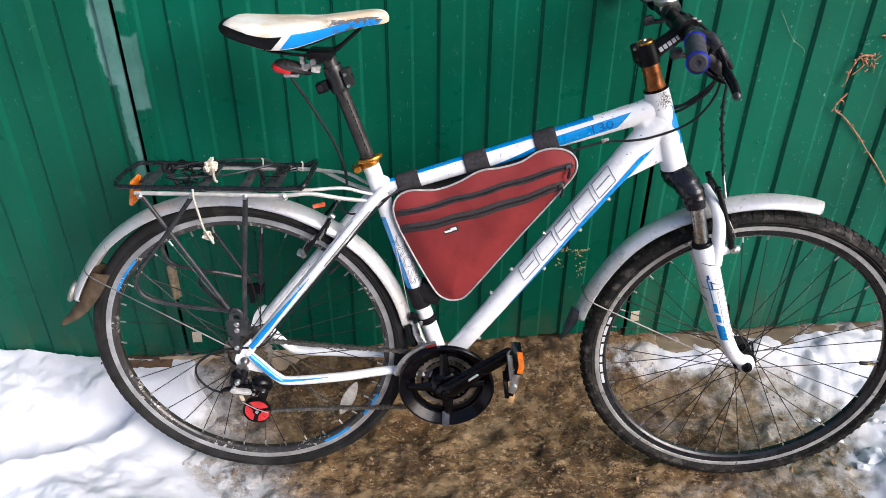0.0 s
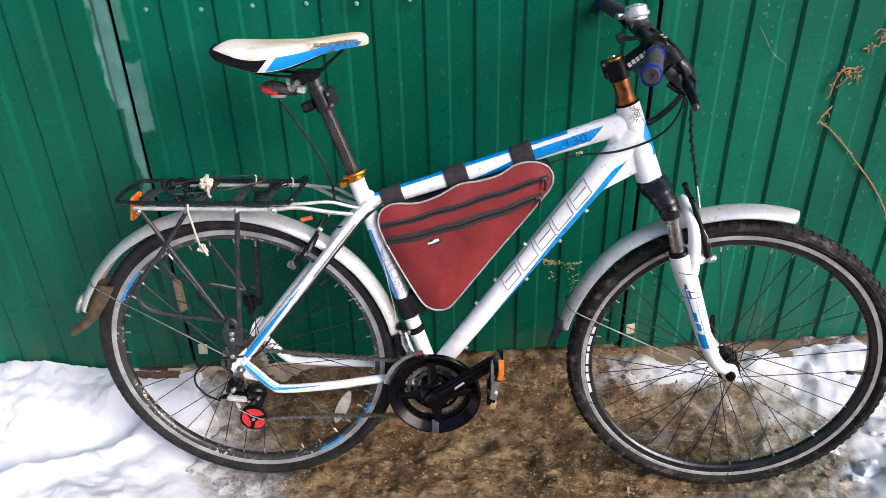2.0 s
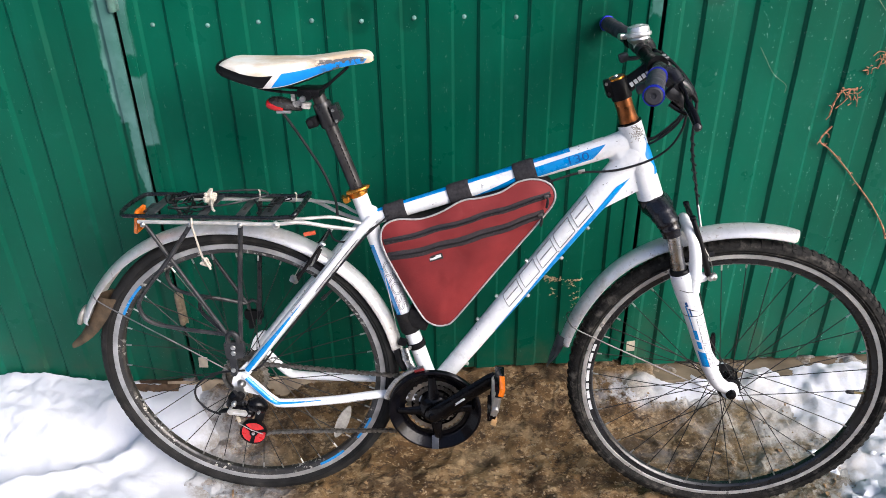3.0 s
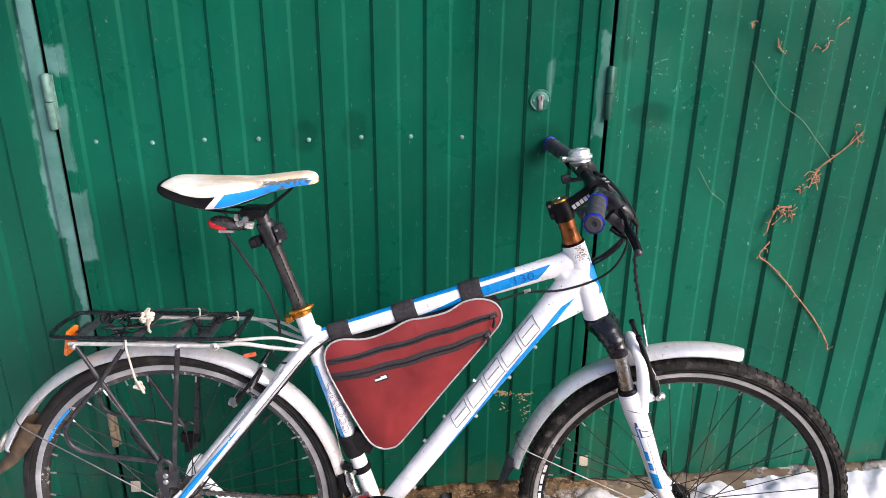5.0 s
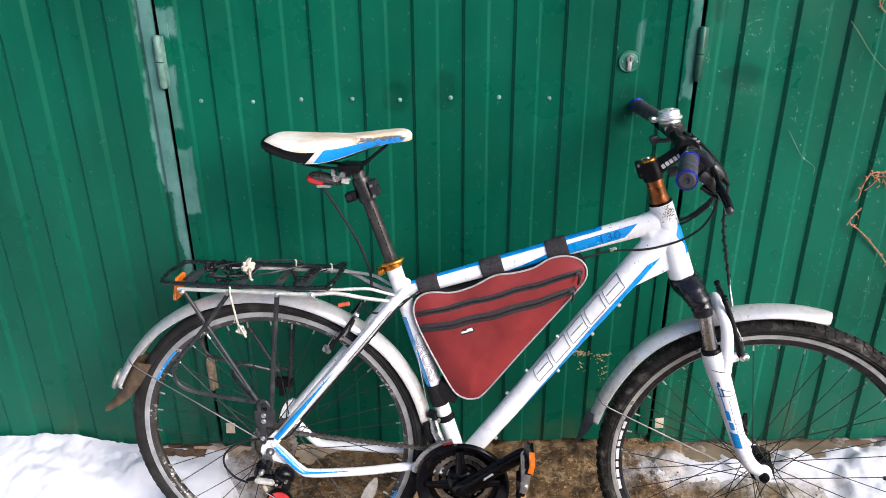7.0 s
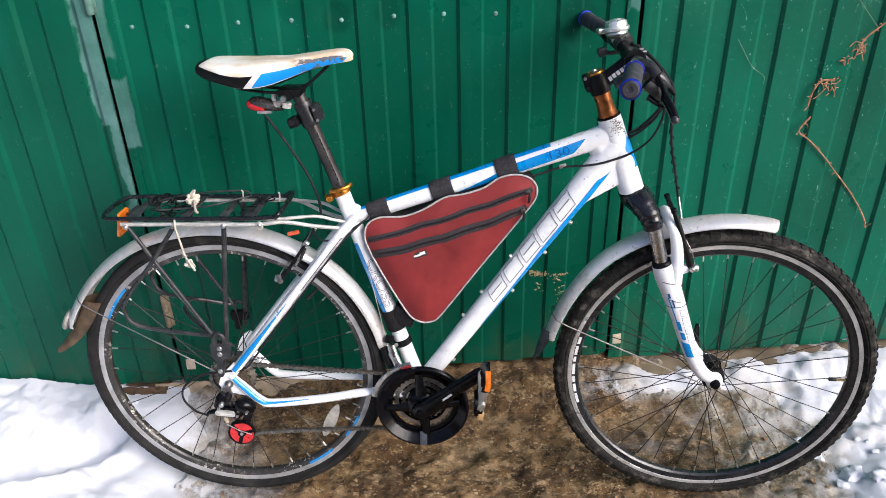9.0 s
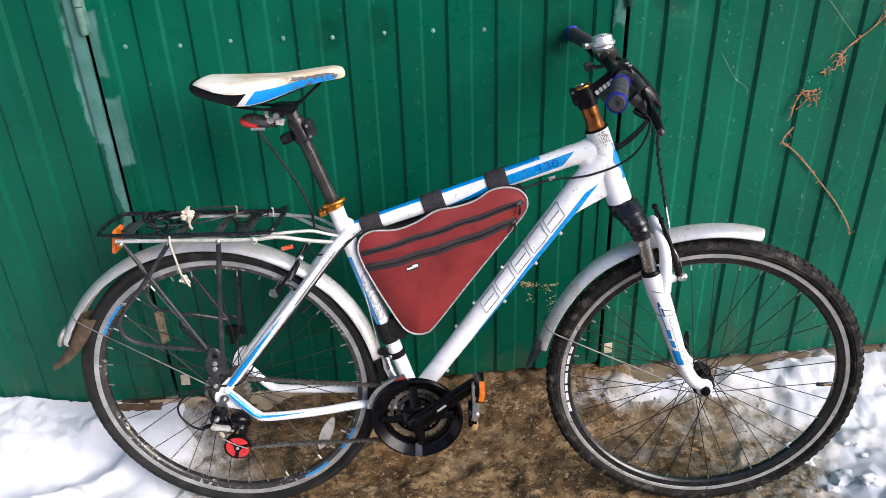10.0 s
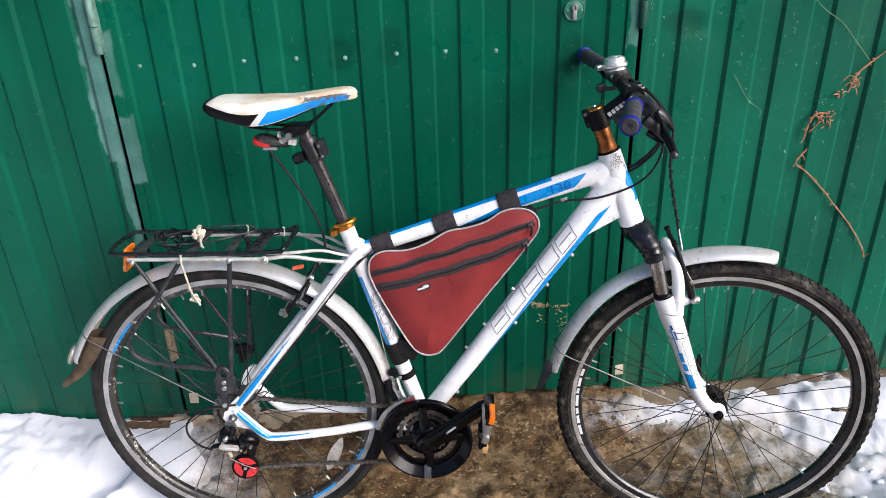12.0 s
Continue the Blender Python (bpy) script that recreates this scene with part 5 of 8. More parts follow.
# -- mudguards --
def guard(name, hub, a0, a1, r_in, parent, label, m=Matrix(), half=0.0285, flare=0.0):
    def fn(s, t):
        a = radians(a0 + (a1 - a0) * s)
        q = (t - 0.5) * 2
        r_out = r_in + flare * max(0.0, s - 0.55) ** 2 + (0.007 * sm(0.36, 0.18, s) if flare else 0.006 * math.exp(-((s - 0.6) / 0.16) ** 2))
        end = min(1.0, min(s, 1 - s) * 28 + 0.55)
        y = half * math.sin(q * math.pi / 2 * 0.95) * end
        dip = 0.019 * (1 - math.cos(q * math.pi / 2)) ** 0.9
        return m @ (hub + Vector((math.cos(a) * (r_out - dip), y, math.sin(a) * (r_out - dip))))

    g = Geo().grid(fn, 60, 17)
    n = len(g.v)

    def fn2(s, t):
        a = radians(a0 + (a1 - a0) * s)
        q = (t - 0.5) * 2
        r_out = r_in + flare * max(0.0, s - 0.55) ** 2 + (0.007 * sm(0.36, 0.18, s) if flare else 0.006 * math.exp(-((s - 0.6) / 0.16) ** 2))
        end = min(1.0, min(s, 1 - s) * 28 + 0.55)
        y = (half - 0.0016) * math.sin(q * math.pi / 2 * 0.95) * end
        dip = 0.019 * (1 - math.cos(q * math.pi / 2)) ** 0.9
        return m @ (hub + Vector((math.cos(a) * (r_out - dip - 0.0018), y, math.sin(a) * (r_out - dip - 0.0018))))

    g.grid(fn2, 60, 17)
    for j in (0, 16):
        g.f += [(i * 17 + j, (i + 1) * 17 + j, n + (i + 1) * 17 + j, n + i * 17 + j) for i in range(59)]
        g.m += [0] * 59
    return part(name, g, GUARD, parent, label)


rear_guard = guard("rear_mudguard", B(0, 0, RW), 9.5, 162.5, 0.3685, bike, "silver rear mudguard, grimy and dull", flare=0.10)


def guard_tail():
    """The brown mud-caked flap inside the rear mudguard's end, and its reflector."""
    spine = spline([B(-0.318, 0, 0.535), B(-0.340, 0, 0.492), B(-0.362, 0, 0.456), B(-0.386, 0, 0.426), B(-0.411, 0, 0.400)], 4)

    def inner(s, q):
        b = (q - 0.5) * 2
        p = spine[round(s * (len(spine) - 1))]
        half = 0.0255 * (1 - s ** 4.0) + 0.0012
        return p + Vector((0.050 * (1 - s) ** 0.8 * (1 - math.cos(b * math.pi / 2)) + 0.006 * math.sin(math.pi * s) * b * b, math.sin(b * math.pi / 2) * half, -0.010 * s * abs(b) + 0.0015 * noise.noise((s * 6, b * 3, 2.0))))

    g = Geo().grid(inner, 17, 11)
    g.grid(lambda s, q: inner(s, q) + Vector((0.002, 0, -0.001)), 17, 11)
    part("mud_flap", g, plain("muddy_brown_flap", (0.13, 0.085, 0.045), 0.85, vary=0.6, scale=26, dirt=0.6), rear_guard, "brown mud-caked flap")
    e = Vector((-0.88, -0.12, 0.40)).normalized()
    c = B(-0.368, 0, 0.480)
    g = Geo().lathe([(0.0, 0.006), (0.012, 0.0058), (0.022, 0.004), (0.0255, 0.0), (0.025, -0.005), (0.012, -0.009), (0, -0.014)], c, e, 26)
    part("tail_reflector", g, plain("cloudy_reflector_back", (0.27, 0.26, 0.23), 0.4, 0.2, vary=0.4, dirt=0.5), rear_guard, "round pale tail reflector")


guard_tail()
front_guard = guard("front_mudguard", FHUB, 76.5, 168.5, 0.3845, bike, "silver front mudguard, dull and scuffed", STEER)


def front_flap():
    """Folded rubber flap at the lower end of the front mudguard, torn into strips at its tip."""
    a = radians(167.0)
    top = FHUB + Vector((math.cos(a) * 0.377, 0, math.sin(a) * 0.377))
    g = Geo()
    for k in range(5):
        q0, q1 = -1 + 0.4 * k, -1 + 0.4 * (k + 1)
        cut = 0.30 + 0.10 * (k % 3)
        tip = 1.0 - 0.09 * abs(k - 1) + 0.03 * (k % 2)

        def strip(s, t, q0=q0, q1=q1, cut=cut, tip=tip, k=k, off=0.0):
            s = s * tip
            q = (q0 + q1) / 2 + (q1 - q0) * (t - 0.5) * (1.0 if s < cut else 1.0 - 0.62 * (s - cut) / (tip - cut))
            half = 0.0285 * (1 - 0.45 * sm(0.2, 1.0, s))
            lift = 0.010 * (1 - s) * (1 - q * q) - 0.005 * math.sin(s * 5 + k) * sm(0.3, 1.0, s)
            return STEER @ (top + Vector((-0.002 - 0.022 * s - 0.010 * s * s - lift + off - 0.007 * q * (1 - 0.35 * s), q * half * 0.75, 0.012 - 0.084 * s - 0.004 * q * (1 - s))))

        g.grid(strip, 12, 3)
        g.grid(lambda s, t, f=strip: f(s, t, off=0.0022), 12, 3)
    part("rubber_flap", g, plain("grey_black_flap_rubber", (0.070, 0.072, 0.082), 0.5, vary=0.45, scale=60, bump=0.4, dirt=0.25, dirt_color=(0.12, 0.10, 0.08)), front_guard, "torn dark rubber flap")


front_flap()


def wire_stay(p, m, parent, r=0.0015):
    return part("wire_stay", Geo().tube([m @ q for q in spline(p, 5)], r, 7), STEEL if p[0].y < 0 else WIRE, parent, "thin wire mudguard stay")


wire_stay([B(-0.010, 0.060, 0.372), B(-0.15, 0.052, 0.452), B(-0.290, 0.034, 0.523), B(-0.318, 0.024, 0.540), B(-0.326, 0, 0.546)], Matrix(), rear_guard)
wire_stay([B(-0.010, -0.060, 0.372), B(-0.15, -0.052, 0.452), B(-0.290, -0.034, 0.523), B(-0.318, -0.024, 0.540), B(-0.326, 0, 0.546)], Matrix(), rear_guard)
wire_stay([B(1.074, 0.036, 0.338), B(0.93, 0.040, 0.405), B(0.770, 0.036, 0.476), B(0.742, 0.026, 0.490), B(0.735, 0, 0.496)], STEER, front_guard)
wire_stay([B(1.070, -0.045, 0.350), B(0.93, -0.042, 0.410), B(0.770, -0.036, 0.476), B(0.742, -0.026, 0.490), B(0.735, 0, 0.496)], STEER, front_guard)


# -- fork --
def fork():
    f = new("fork")
    f.empty_display_size = 0.03
    f.parent = bike
    f.matrix_local = STEER
    tagged(f, "white suspension fork with chrome stanchions")
    g = Geo()
    path = spline([B(0.884, 0, 0.788), B(0.893, 0, 0.770), B(0.901, 0, 0.752)], 3)
    g.tube(path, [0.0235, 0.0270, 0.0285, 0.0275, 0.0262, 0.024, 0.021], 18)
    for v in (1, -1):
        bp = spline([B(0.893, 0.004 * v, 0.772), B(0.905, 0.026 * v, 0.764), B(0.916, 0.040 * v, 0.752), B(0.924, 0.046 * v, 0.738), B(0.930, 0.049 * v, 0.720)], 5)
        g.tube(bp, [(0.0255 - 0.0070 * (i / 20) ** 1.6) * (1 + (0.06 if i in (7, 12, 16) else -0.03 if i in (9, 14) else 0)) for i in range(len(bp))], 18)
    part("crown_boot", g, plain("soft_black_boot", (0.008, 0.008, 0.012), 0.24, vary=0.4, bump=0.6, scale=25, dirt=0.05), f, "creased black rubber boot over the crown")
    for v in (1, -1):
        part("stanchion", Geo().tube([B(0.928, 0.046 * v, 0.735), B(0.957, 0.046 * v, 0.630)], 0.0148, 22), STANCHION, f, "scratched chrome stanchion")
        pts = [B(0.956, 0.046 * v, 0.640), B(0.963, 0.046 * v, 0.622), B(0.972, 0.046 * v, 0.598), B(0.998, 0.046 * v, 0.533), B(1.030, 0.046 * v, 0.446), B(1.049, 0.045 * v, 0.405), B(1.070, 0.041 * v, 0.371), B(1.096, 0.037 * v, 0.352)]
        p = spline(pts, 5)
        wid = [0.0220, 0.0240, 0.0232, 0.0196, 0.0165, 0.0156, 0.0152, 0.0130]
        rr = [wid[min(7, i // 5)] + (wid[min(7, i // 5 + 1)] - wid[min(7, i // 5)]) * (i % 5) / 5 for i in range(len(p))]
        leg = part("lower_leg", Geo().tube(p, rr, 22, flat=1.0, up=(0, -1, 0)), WHITE, f, "white painted lower fork leg")
        part("dust_seal", Geo().lathe([(0.0148, 0.005), (0.0190, 0.004), (0.0208, 0.0), (0.0206, -0.006)], B(0.9545, 0.046 * v, 0.643), B(0.928, 0, 0.735) - B(0.957, 0, 0.630), 22), BLACK, leg)
        part("leg_end", Geo().lathe([(0.0, 0.0130), (0.0150, 0.0125), (0.0185, 0.0090), (0.0195, -0.006), (0, -0.008)], B(1.098, 0.036 * v, 0.350), (0, -v, 0), 20), WHITE, leg)
        part("brake_boss", Geo().tube([B(0.985, 0.046 * v, 0.625), B(1.008, 0.046 * v, 0.632)], [0.013, 0.009], 12), WHITE, leg)
        if v > 0:
            def skin(s, deg, off=0.0007):
                k = min(len(p) - 2, int(s * (len(p) - 1)))
                w = s * (len(p) - 1) - k
                c = p[k].lerp(p[k + 1], w)
                ax = (p[k + 1] - p[k]).normalized()
                fwd = Vector((-ax.z, 0, ax.x))
                r = rr[k] + (rr[k + 1] - rr[k]) * w + off
                a = radians(deg)
                return c + Vector((0, -1, 0)) * (math.cos(a) * r) + fwd * (math.sin(a) * r)

            def decal(name, s0, s1, d0, d1, mat, slant=0.0):
                part(name, Geo().grid(lambda a, b: skin(s0 + (s1 - s0) * a + slant * b, d0 + (d1 - d0) * b), 8, 7), mat, leg)

            decal("stripe", 0.345, 0.455, -32, -25, BLUE)
            decal("stripe", 0.455, 0.490, -34, -10, BLUE, 0.006)
            decal("stripe", 0.498, 0.525, -30, -4, BLUE, 0.006)
            decal("stripe", 0.535, 0.625, -44, 6, BLUE, 0.012)
            decal("print_bar", 0.325, 0.350, -26, -14, NAVY)
            decal("print_bar", 0.360, 0.400, -16, -8, NAVY)
            for k in range(7):
                s0 = 0.415 + 0.034 * k
                ring = [(s0, 8), (s0 + 0.027, 8), (s0 + 0.036, 56), (s0 + 0.009, 56)]
                loop = [(a[0] + (b[0] - a[0]) * q / 4, a[1] + (b[1] - a[1]) * q / 4) for a, b in zip(ring, ring[1:] + ring[:1]) for q in range(4)]
                part("letter_block", Geo().tube([skin(s, d, 0.0002) for s, d in loop], 0.0005, 4, closed=True), OUTLINE, leg, "thin dark outline of a small block")
            for s in (9, 13, 14):
                q = p[s]
                ring = [q + Vector((math.cos(a) * (rr[s] + 0.0006), math.sin(a) * (rr[s] + 0.0006), -0.35 * math.cos(a) * 0.012 * (1 if s != 14 else -0.6))) for a in (2 * math.pi * k / 18 for k in range(18))]
                part("tie_wire", Geo().tube(ring, 0.0008, 5, closed=True), WIRE, leg, "dark wire tied round the leg")
    arch = spline([B(0.984, 0.052, 0.600), B(0.983, 0.052, 0.650), B(0.979, 0.049, 0.688), B(0.972, 0.042, 0.713), B(0.962, 0.026, 0.730), B(0.957, 0, 0.736), B(0.962, -0.026, 0.730), B(0.972, -0.042, 0.713), B(0.979, -0.049, 0.688), B(0.983, -0.052, 0.650), B(0.984, -0.052, 0.600)], 5)
    part("fork_arch", Geo().tube(arch, [0.0108 + 0.0040 * abs(2 * i / (len(arch) - 1) - 1) ** 2 for i in range(len(arch))], 16), WHITE, f, "white brace arch over the tyre")
    g = Geo().lathe([(0.008, 0.008), (0.022, 0.009), (0.0255, 0.012), (0.0255, 0.021), (0.018, 0.0235), (0.010, 0.024)], FHUB, (0, -1, 0), 26)
    part("dust_cap", g, GLOSS, f, "black ribbed hub cap")
    part("axle_end", Geo().lathe([(0.0, 0.0600), (0.0045, 0.0600), (0.006, 0.0575), (0.0092, 0.0570), (0.0108, 0.0545), (0.0108, 0.040)], FHUB, (0, -1, 0), 18), GLOSS, f, "dark axle nut")
    for k in range(4):
        part("hub_lug", Geo().tube(spline([B(1.076 + 0.010 * k, 0.012, 0.374 + 0.003 * k), B(1.080 + 0.009 * k, 0.024, 0.385 + 0.003 * k), B(1.094 + 0.006 * k, 0.027, 0.374)], 3), 0.0026, 6), GLOSS, f)
    part("axle_lever", Geo().tube(spline([B(1.086, -0.062, 0.352), B(1.078, -0.074, 0.385), B(1.076, -0.078, 0.425)], 4), [0.006, 0.006, 0.006, 0.0065, 0.007, 0.007, 0.007, 0.006, 0.004], 8), GLOSS, f, "black quick-release lever")
    return f


fork()


def v_brake(piv, up, out, m, parent_label, reach=0.102, thick=0.0054, cap=None):
    """Two arms with pads, noodle and boot; piv is the near pivot."""
    e = new("rim_brake")
    e.empty_display_size = 0.02
    e.parent = bike
    e.matrix_local = m
    tagged(e, parent_label)
    for v in (1, -1):
        p0 = Vector((piv.x, piv.y * v, piv.z))
        p1 = p0 + up * 0.034 + Vector((0, -0.003 * v, 0)) + out * 0.001
        p2 = p0 + up * (reach * 0.67) + Vector((0, 0.002 * v, 0)) + out * 0.001
        p3 = p0 + up * reach + Vector((0, 0.010 * v, 0))
        ap = spline([p0, p1, p2, p3], 5)
        arm = part("brake_arm", Geo().tube(ap, [thick * (1 - 0.28 * i / (len(ap) - 1)) for i in range(len(ap))], 10, flat=0.75), BLACK, e)
        part("pivot_cap", Geo().lathe([(0, 0.012), (0.006, 0.0115), (0.0085, 0.008), (0.0085, 0.0)], p0 + out * 0.004 - up * 0.002, out - up * 0.3, 12), ALU, arm)
        part("arm_cap", Geo().lathe([(0, 0.006), (0.005, 0.005), (0.007, 0.0), (0.006, -0.006)], p3, out, 12), cap or ALU, arm)
        part("return_spring", Geo().tube(spline([p0 + out * 0.009, p1 + out * 0.010, p2 + out * 0.004 - up * 0.015], 4), 0.0011, 6), STEEL, arm)
        part("pivot_bolt", Geo().tube([p0 + Vector((0, -0.012 * v, 0)) + out * 0.0, p0 + out * 0.010], 0.0055, 12), ALU, arm)
        pad = p0 + up * 0.034
        rim_pad = Vector((pad.x, -0.0185 * v, pad.z)) - out * 0.004
        side = up.cross(Vector((0, 1, 0))).normalized()
        rot = Matrix((side, Vector((0, 1, 0)), up)).transposed()
        part("brake_pad", Geo().box(rim_pad, (0.056, 0.009, 0.010), rot, 0.002), GUM, arm)
        part("pad_bolt", Geo().tube([rim_pad, rim_pad + Vector((0, -0.030 * v, 0))], 0.0045, 10), ALU, arm)
    a = Vector((piv.x, piv.y, piv.z)) + up * (reach - 0.004)
    b = Vector((piv.x, -piv.y, piv.z)) + up * (reach - 0.004)
    part("cable_boot", Geo().tube(spline([a, (a + b) / 2 + up * 0.006, b], 5), [0.002, 0.003, 0.0035, 0.0028, 0.0036, 0.0028, 0.0036, 0.0028, 0.0036, 0.003, 0.002], 8), GUM, e)
    return e


v_brake(B(1.012, 0.050, 0.634), Vector((-0.34, 0, 0.94)), Vector((0.94, 0, 0.34)), STEER, "black front rim brake with silver bolts", 0.130, 0.0070, GLOSS)
rb = v_brake(B(0.156, 0.053, 0.606), Vector((0.58, 0, 0.81)), Vector((-0.81, 0, 0.58)), Matrix(), "rear rim brake with grey arms", 0.098, 0.0038)


# -- cranks, chain, gears --
CR = B(0.445, 0.050, 0.284)


def crankset():
    c = new("crankset")
    c.empty_display_size = 0.03
    c.parent = bike
    tagged(c, "black triple crankset with plastic chain guard")
    n = Vector((0, -1, 0))
    R = 0.1055
    part("chain_guard", Geo().lathe([(0.0800, -0.0100), (0.0806, -0.0070), (0.0835, -0.0062), (0.0985, 0.0075), (0.1000, 0.0092), (0.1035, 0.0092), (R, 0.0070), (R, -0.002), (0.1035, -0.004), (0.0985, 0.004), (0.0800, -0.0100)], CR + n * 0.004, n, 72), SHINY, c, "glossy black plastic chain guard ring", angle=25)
    for k, (rad, y) in enumerate(((0.084, -0.009), (0.0655, -0.014), (0.0500, -0.019))):
        t = round(rad * 2 * math.pi / 0.0127)
        g = Geo()
        poly = []
        for i in range(t * 4):
            a = 2 * math.pi * i / (t * 4)
            rr = rad + (0.0028 if i % 4 in (0, 1) else -0.0015)
            poly.append((rr, a))
        m = len(poly)
        ri = (0.0700, 0.0560, 0.0400)[k]
        vs = []
        for z in (-0.001, 0.001):
            vs += [CR + n * (y + z) + Vector((math.cos(a) * r, 0, math.sin(a) * r)) for r, a in poly]
            vs += [CR + n * (y + z) + Vector((math.cos(a) * ri, 0, math.sin(a) * ri)) for r, a in poly]
        fs = []
        for i in range(m):
            j = (i + 1) % m
            fs += [(i, j, m + j, m + i), (2 * m + i, 3 * m + i, 3 * m + j, 2 * m + j), (i, 2 * m + i, 2 * m + j, j), (m + i, m + j, 3 * m + j, 3 * m + i)]
        g.add(vs, fs)
        part("chainring", g, (GLOSS, SPROCKET, CHAIN)[k], c, "dark greasy chainring", smooth=False)
    # Added black disc, no real part: stands for the shade behind the rings.
    part("ring_backing", Geo().lathe([(0.0, -0.0280), (0.066, -0.0280), (0.066, -0.0300), (0.0, -0.0300)], CR, n, 30), GLOSS, c)
    for deg in (5, 95, 185, 275):
        d = Vector((math.cos(radians(deg)), 0, math.sin(radians(deg))))
        part("spider_arm", Geo().tube([CR + n * 0.004, CR + d * 0.030 + n * 0.005, CR + d * 0.062 + n * 0.004, CR + d * 0.084 + n * 0.001], [0.0080, 0.0066, 0.0046, 0.0040], 12, flat=2.1, up=(0, -1, 0)), GLOSS, c)
    end = B(0.578, 0.084, 0.394)
    along = (end - CR).normalized()
    part("crank_arm", Geo().tube([CR + n * 0.022 - along * 0.022, CR + n * 0.023 - along * 0.012, CR + n * 0.024 + along * 0.02, CR.lerp(end, 0.5) + n * 0.010, end - along * 0.010 + n * 0.002, end + along * 0.004, end + along * 0.011], [0.0065, 0.0105, 0.0110, 0.0088, 0.0085, 0.0075, 0.004], 16, flat=1.95, up=(0, -1, 0)), GLOSS, c, "glossy black crank arm")
    dn = Vector((0, 0, -1))
    part("guard_clip", Geo().box(CR + dn * 0.0875 + n * 0.0085, (0.016, 0.0034, 0.032), Matrix.Rotation(radians(-24), 3, "X"), 0.001), plain("grey_clip", (0.05, 0.055, 0.07), 0.35, vary=0.3), c, "grey clip on the chain guard")
    part("spider_boss", Geo().lathe([(0.0, 0.0165), (0.020, 0.016), (0.030, 0.012), (0.036, 0.006), (0.037, -0.018), (0.0, -0.020)], CR, n, 30), GLOSS, c)
    part("crank_bolt", Geo().lathe([(0, 0.038), (0.009, 0.037), (0.012, 0.033), (0.012, 0.0)], CR, n, 18), GLOSS, c)
    mid = CR.lerp(end, 0.46)
    g = Geo().box(mid + n * 0.0205 + Vector((-0.006, 0, -0.006)), (0.033, 0.0012, 0.0048), Matrix.Rotation(-math.atan2(0.103, 0.131), 3, "Y"))
    part("print_bar", g, MARK, c)
    oth = B(0.445 - 0.131, -0.084, 0.284 - 0.103)
    part("crank_arm", Geo().tube([B(0.445, -0.062, 0.284), oth], [0.018, 0.013], 12, flat=0.6, up=(0, -1, 0)), GLOSS, c)

    def pedal(axle, sgn):
        u0, v0, w0 = axle.x, -axle.y, axle.z
        v1, v2 = (v0 + 0.016 * sgn, v0 + 0.100 * sgn)
        g = Geo()
        for w in (0.036, -0.036):
            g.box(B(u0 + w * 0.2, (v1 + v2) / 2, w0 + w), (0.020, 0.088, 0.006), None, 0.0025)
        for v in (v1, v2):
            g.box(B(u0, v, w0), (0.0125, 0.005, 0.078), Matrix.Rotation(radians(11), 3, "Y"), 0.0022)
        part("pedal_cage", g, GLOSS, c, "black and bare-metal pedal cage")
        g = Geo().tube([axle, B(u0, v2 + 0.004 * sgn, w0)], [0.0095, 0.0085], 14)
        g.box(B(u0, v2 + 0.0045 * sgn, w0), (0.014, 0.003, 0.044), Matrix.Rotation(radians(11), 3, "Y"), 0.001)
        g.lathe([(0, 0.008), (0.0055, 0.0075), (0.0075, 0.005), (0.0075, 0.0)], B(u0 - 0.001, v2 + 0.005 * sgn, w0 - 0.006), (0, -sgn, 0), 12)
        g.tube([B(u0 + 0.006, v2 + 0.006 * sgn, w0 + 0.020), B(u0 - 0.004, v2 + 0.006 * sgn, w0 - 0.022)], 0.0016, 6)
        part("pedal_spindle", g, ALU, c, "bare metal spindle and end plate")
        for w, mt in ((0.034, ORANGE), (-0.038, TAN)):
            part("pedal_reflector", Geo().box(B(u0 + 0.004 + w * 0.2, (v1 + v2) / 2 + 0.020 * sgn, w0 + w - 0.002), (0.012, 0.050, 0.019 if w > 0 else 0.016), Matrix.Rotation(radians(11), 3, "Y"), 0.002), mt, c, "orange pedal reflector" if w > 0 else "faded tan pedal reflector")

    pedal(B(0.580, 0.088, 0.396), 1)
    pedal(B(0.445 - 0.131, -0.092, 0.284 - 0.103), -1)
    return c


crankset()


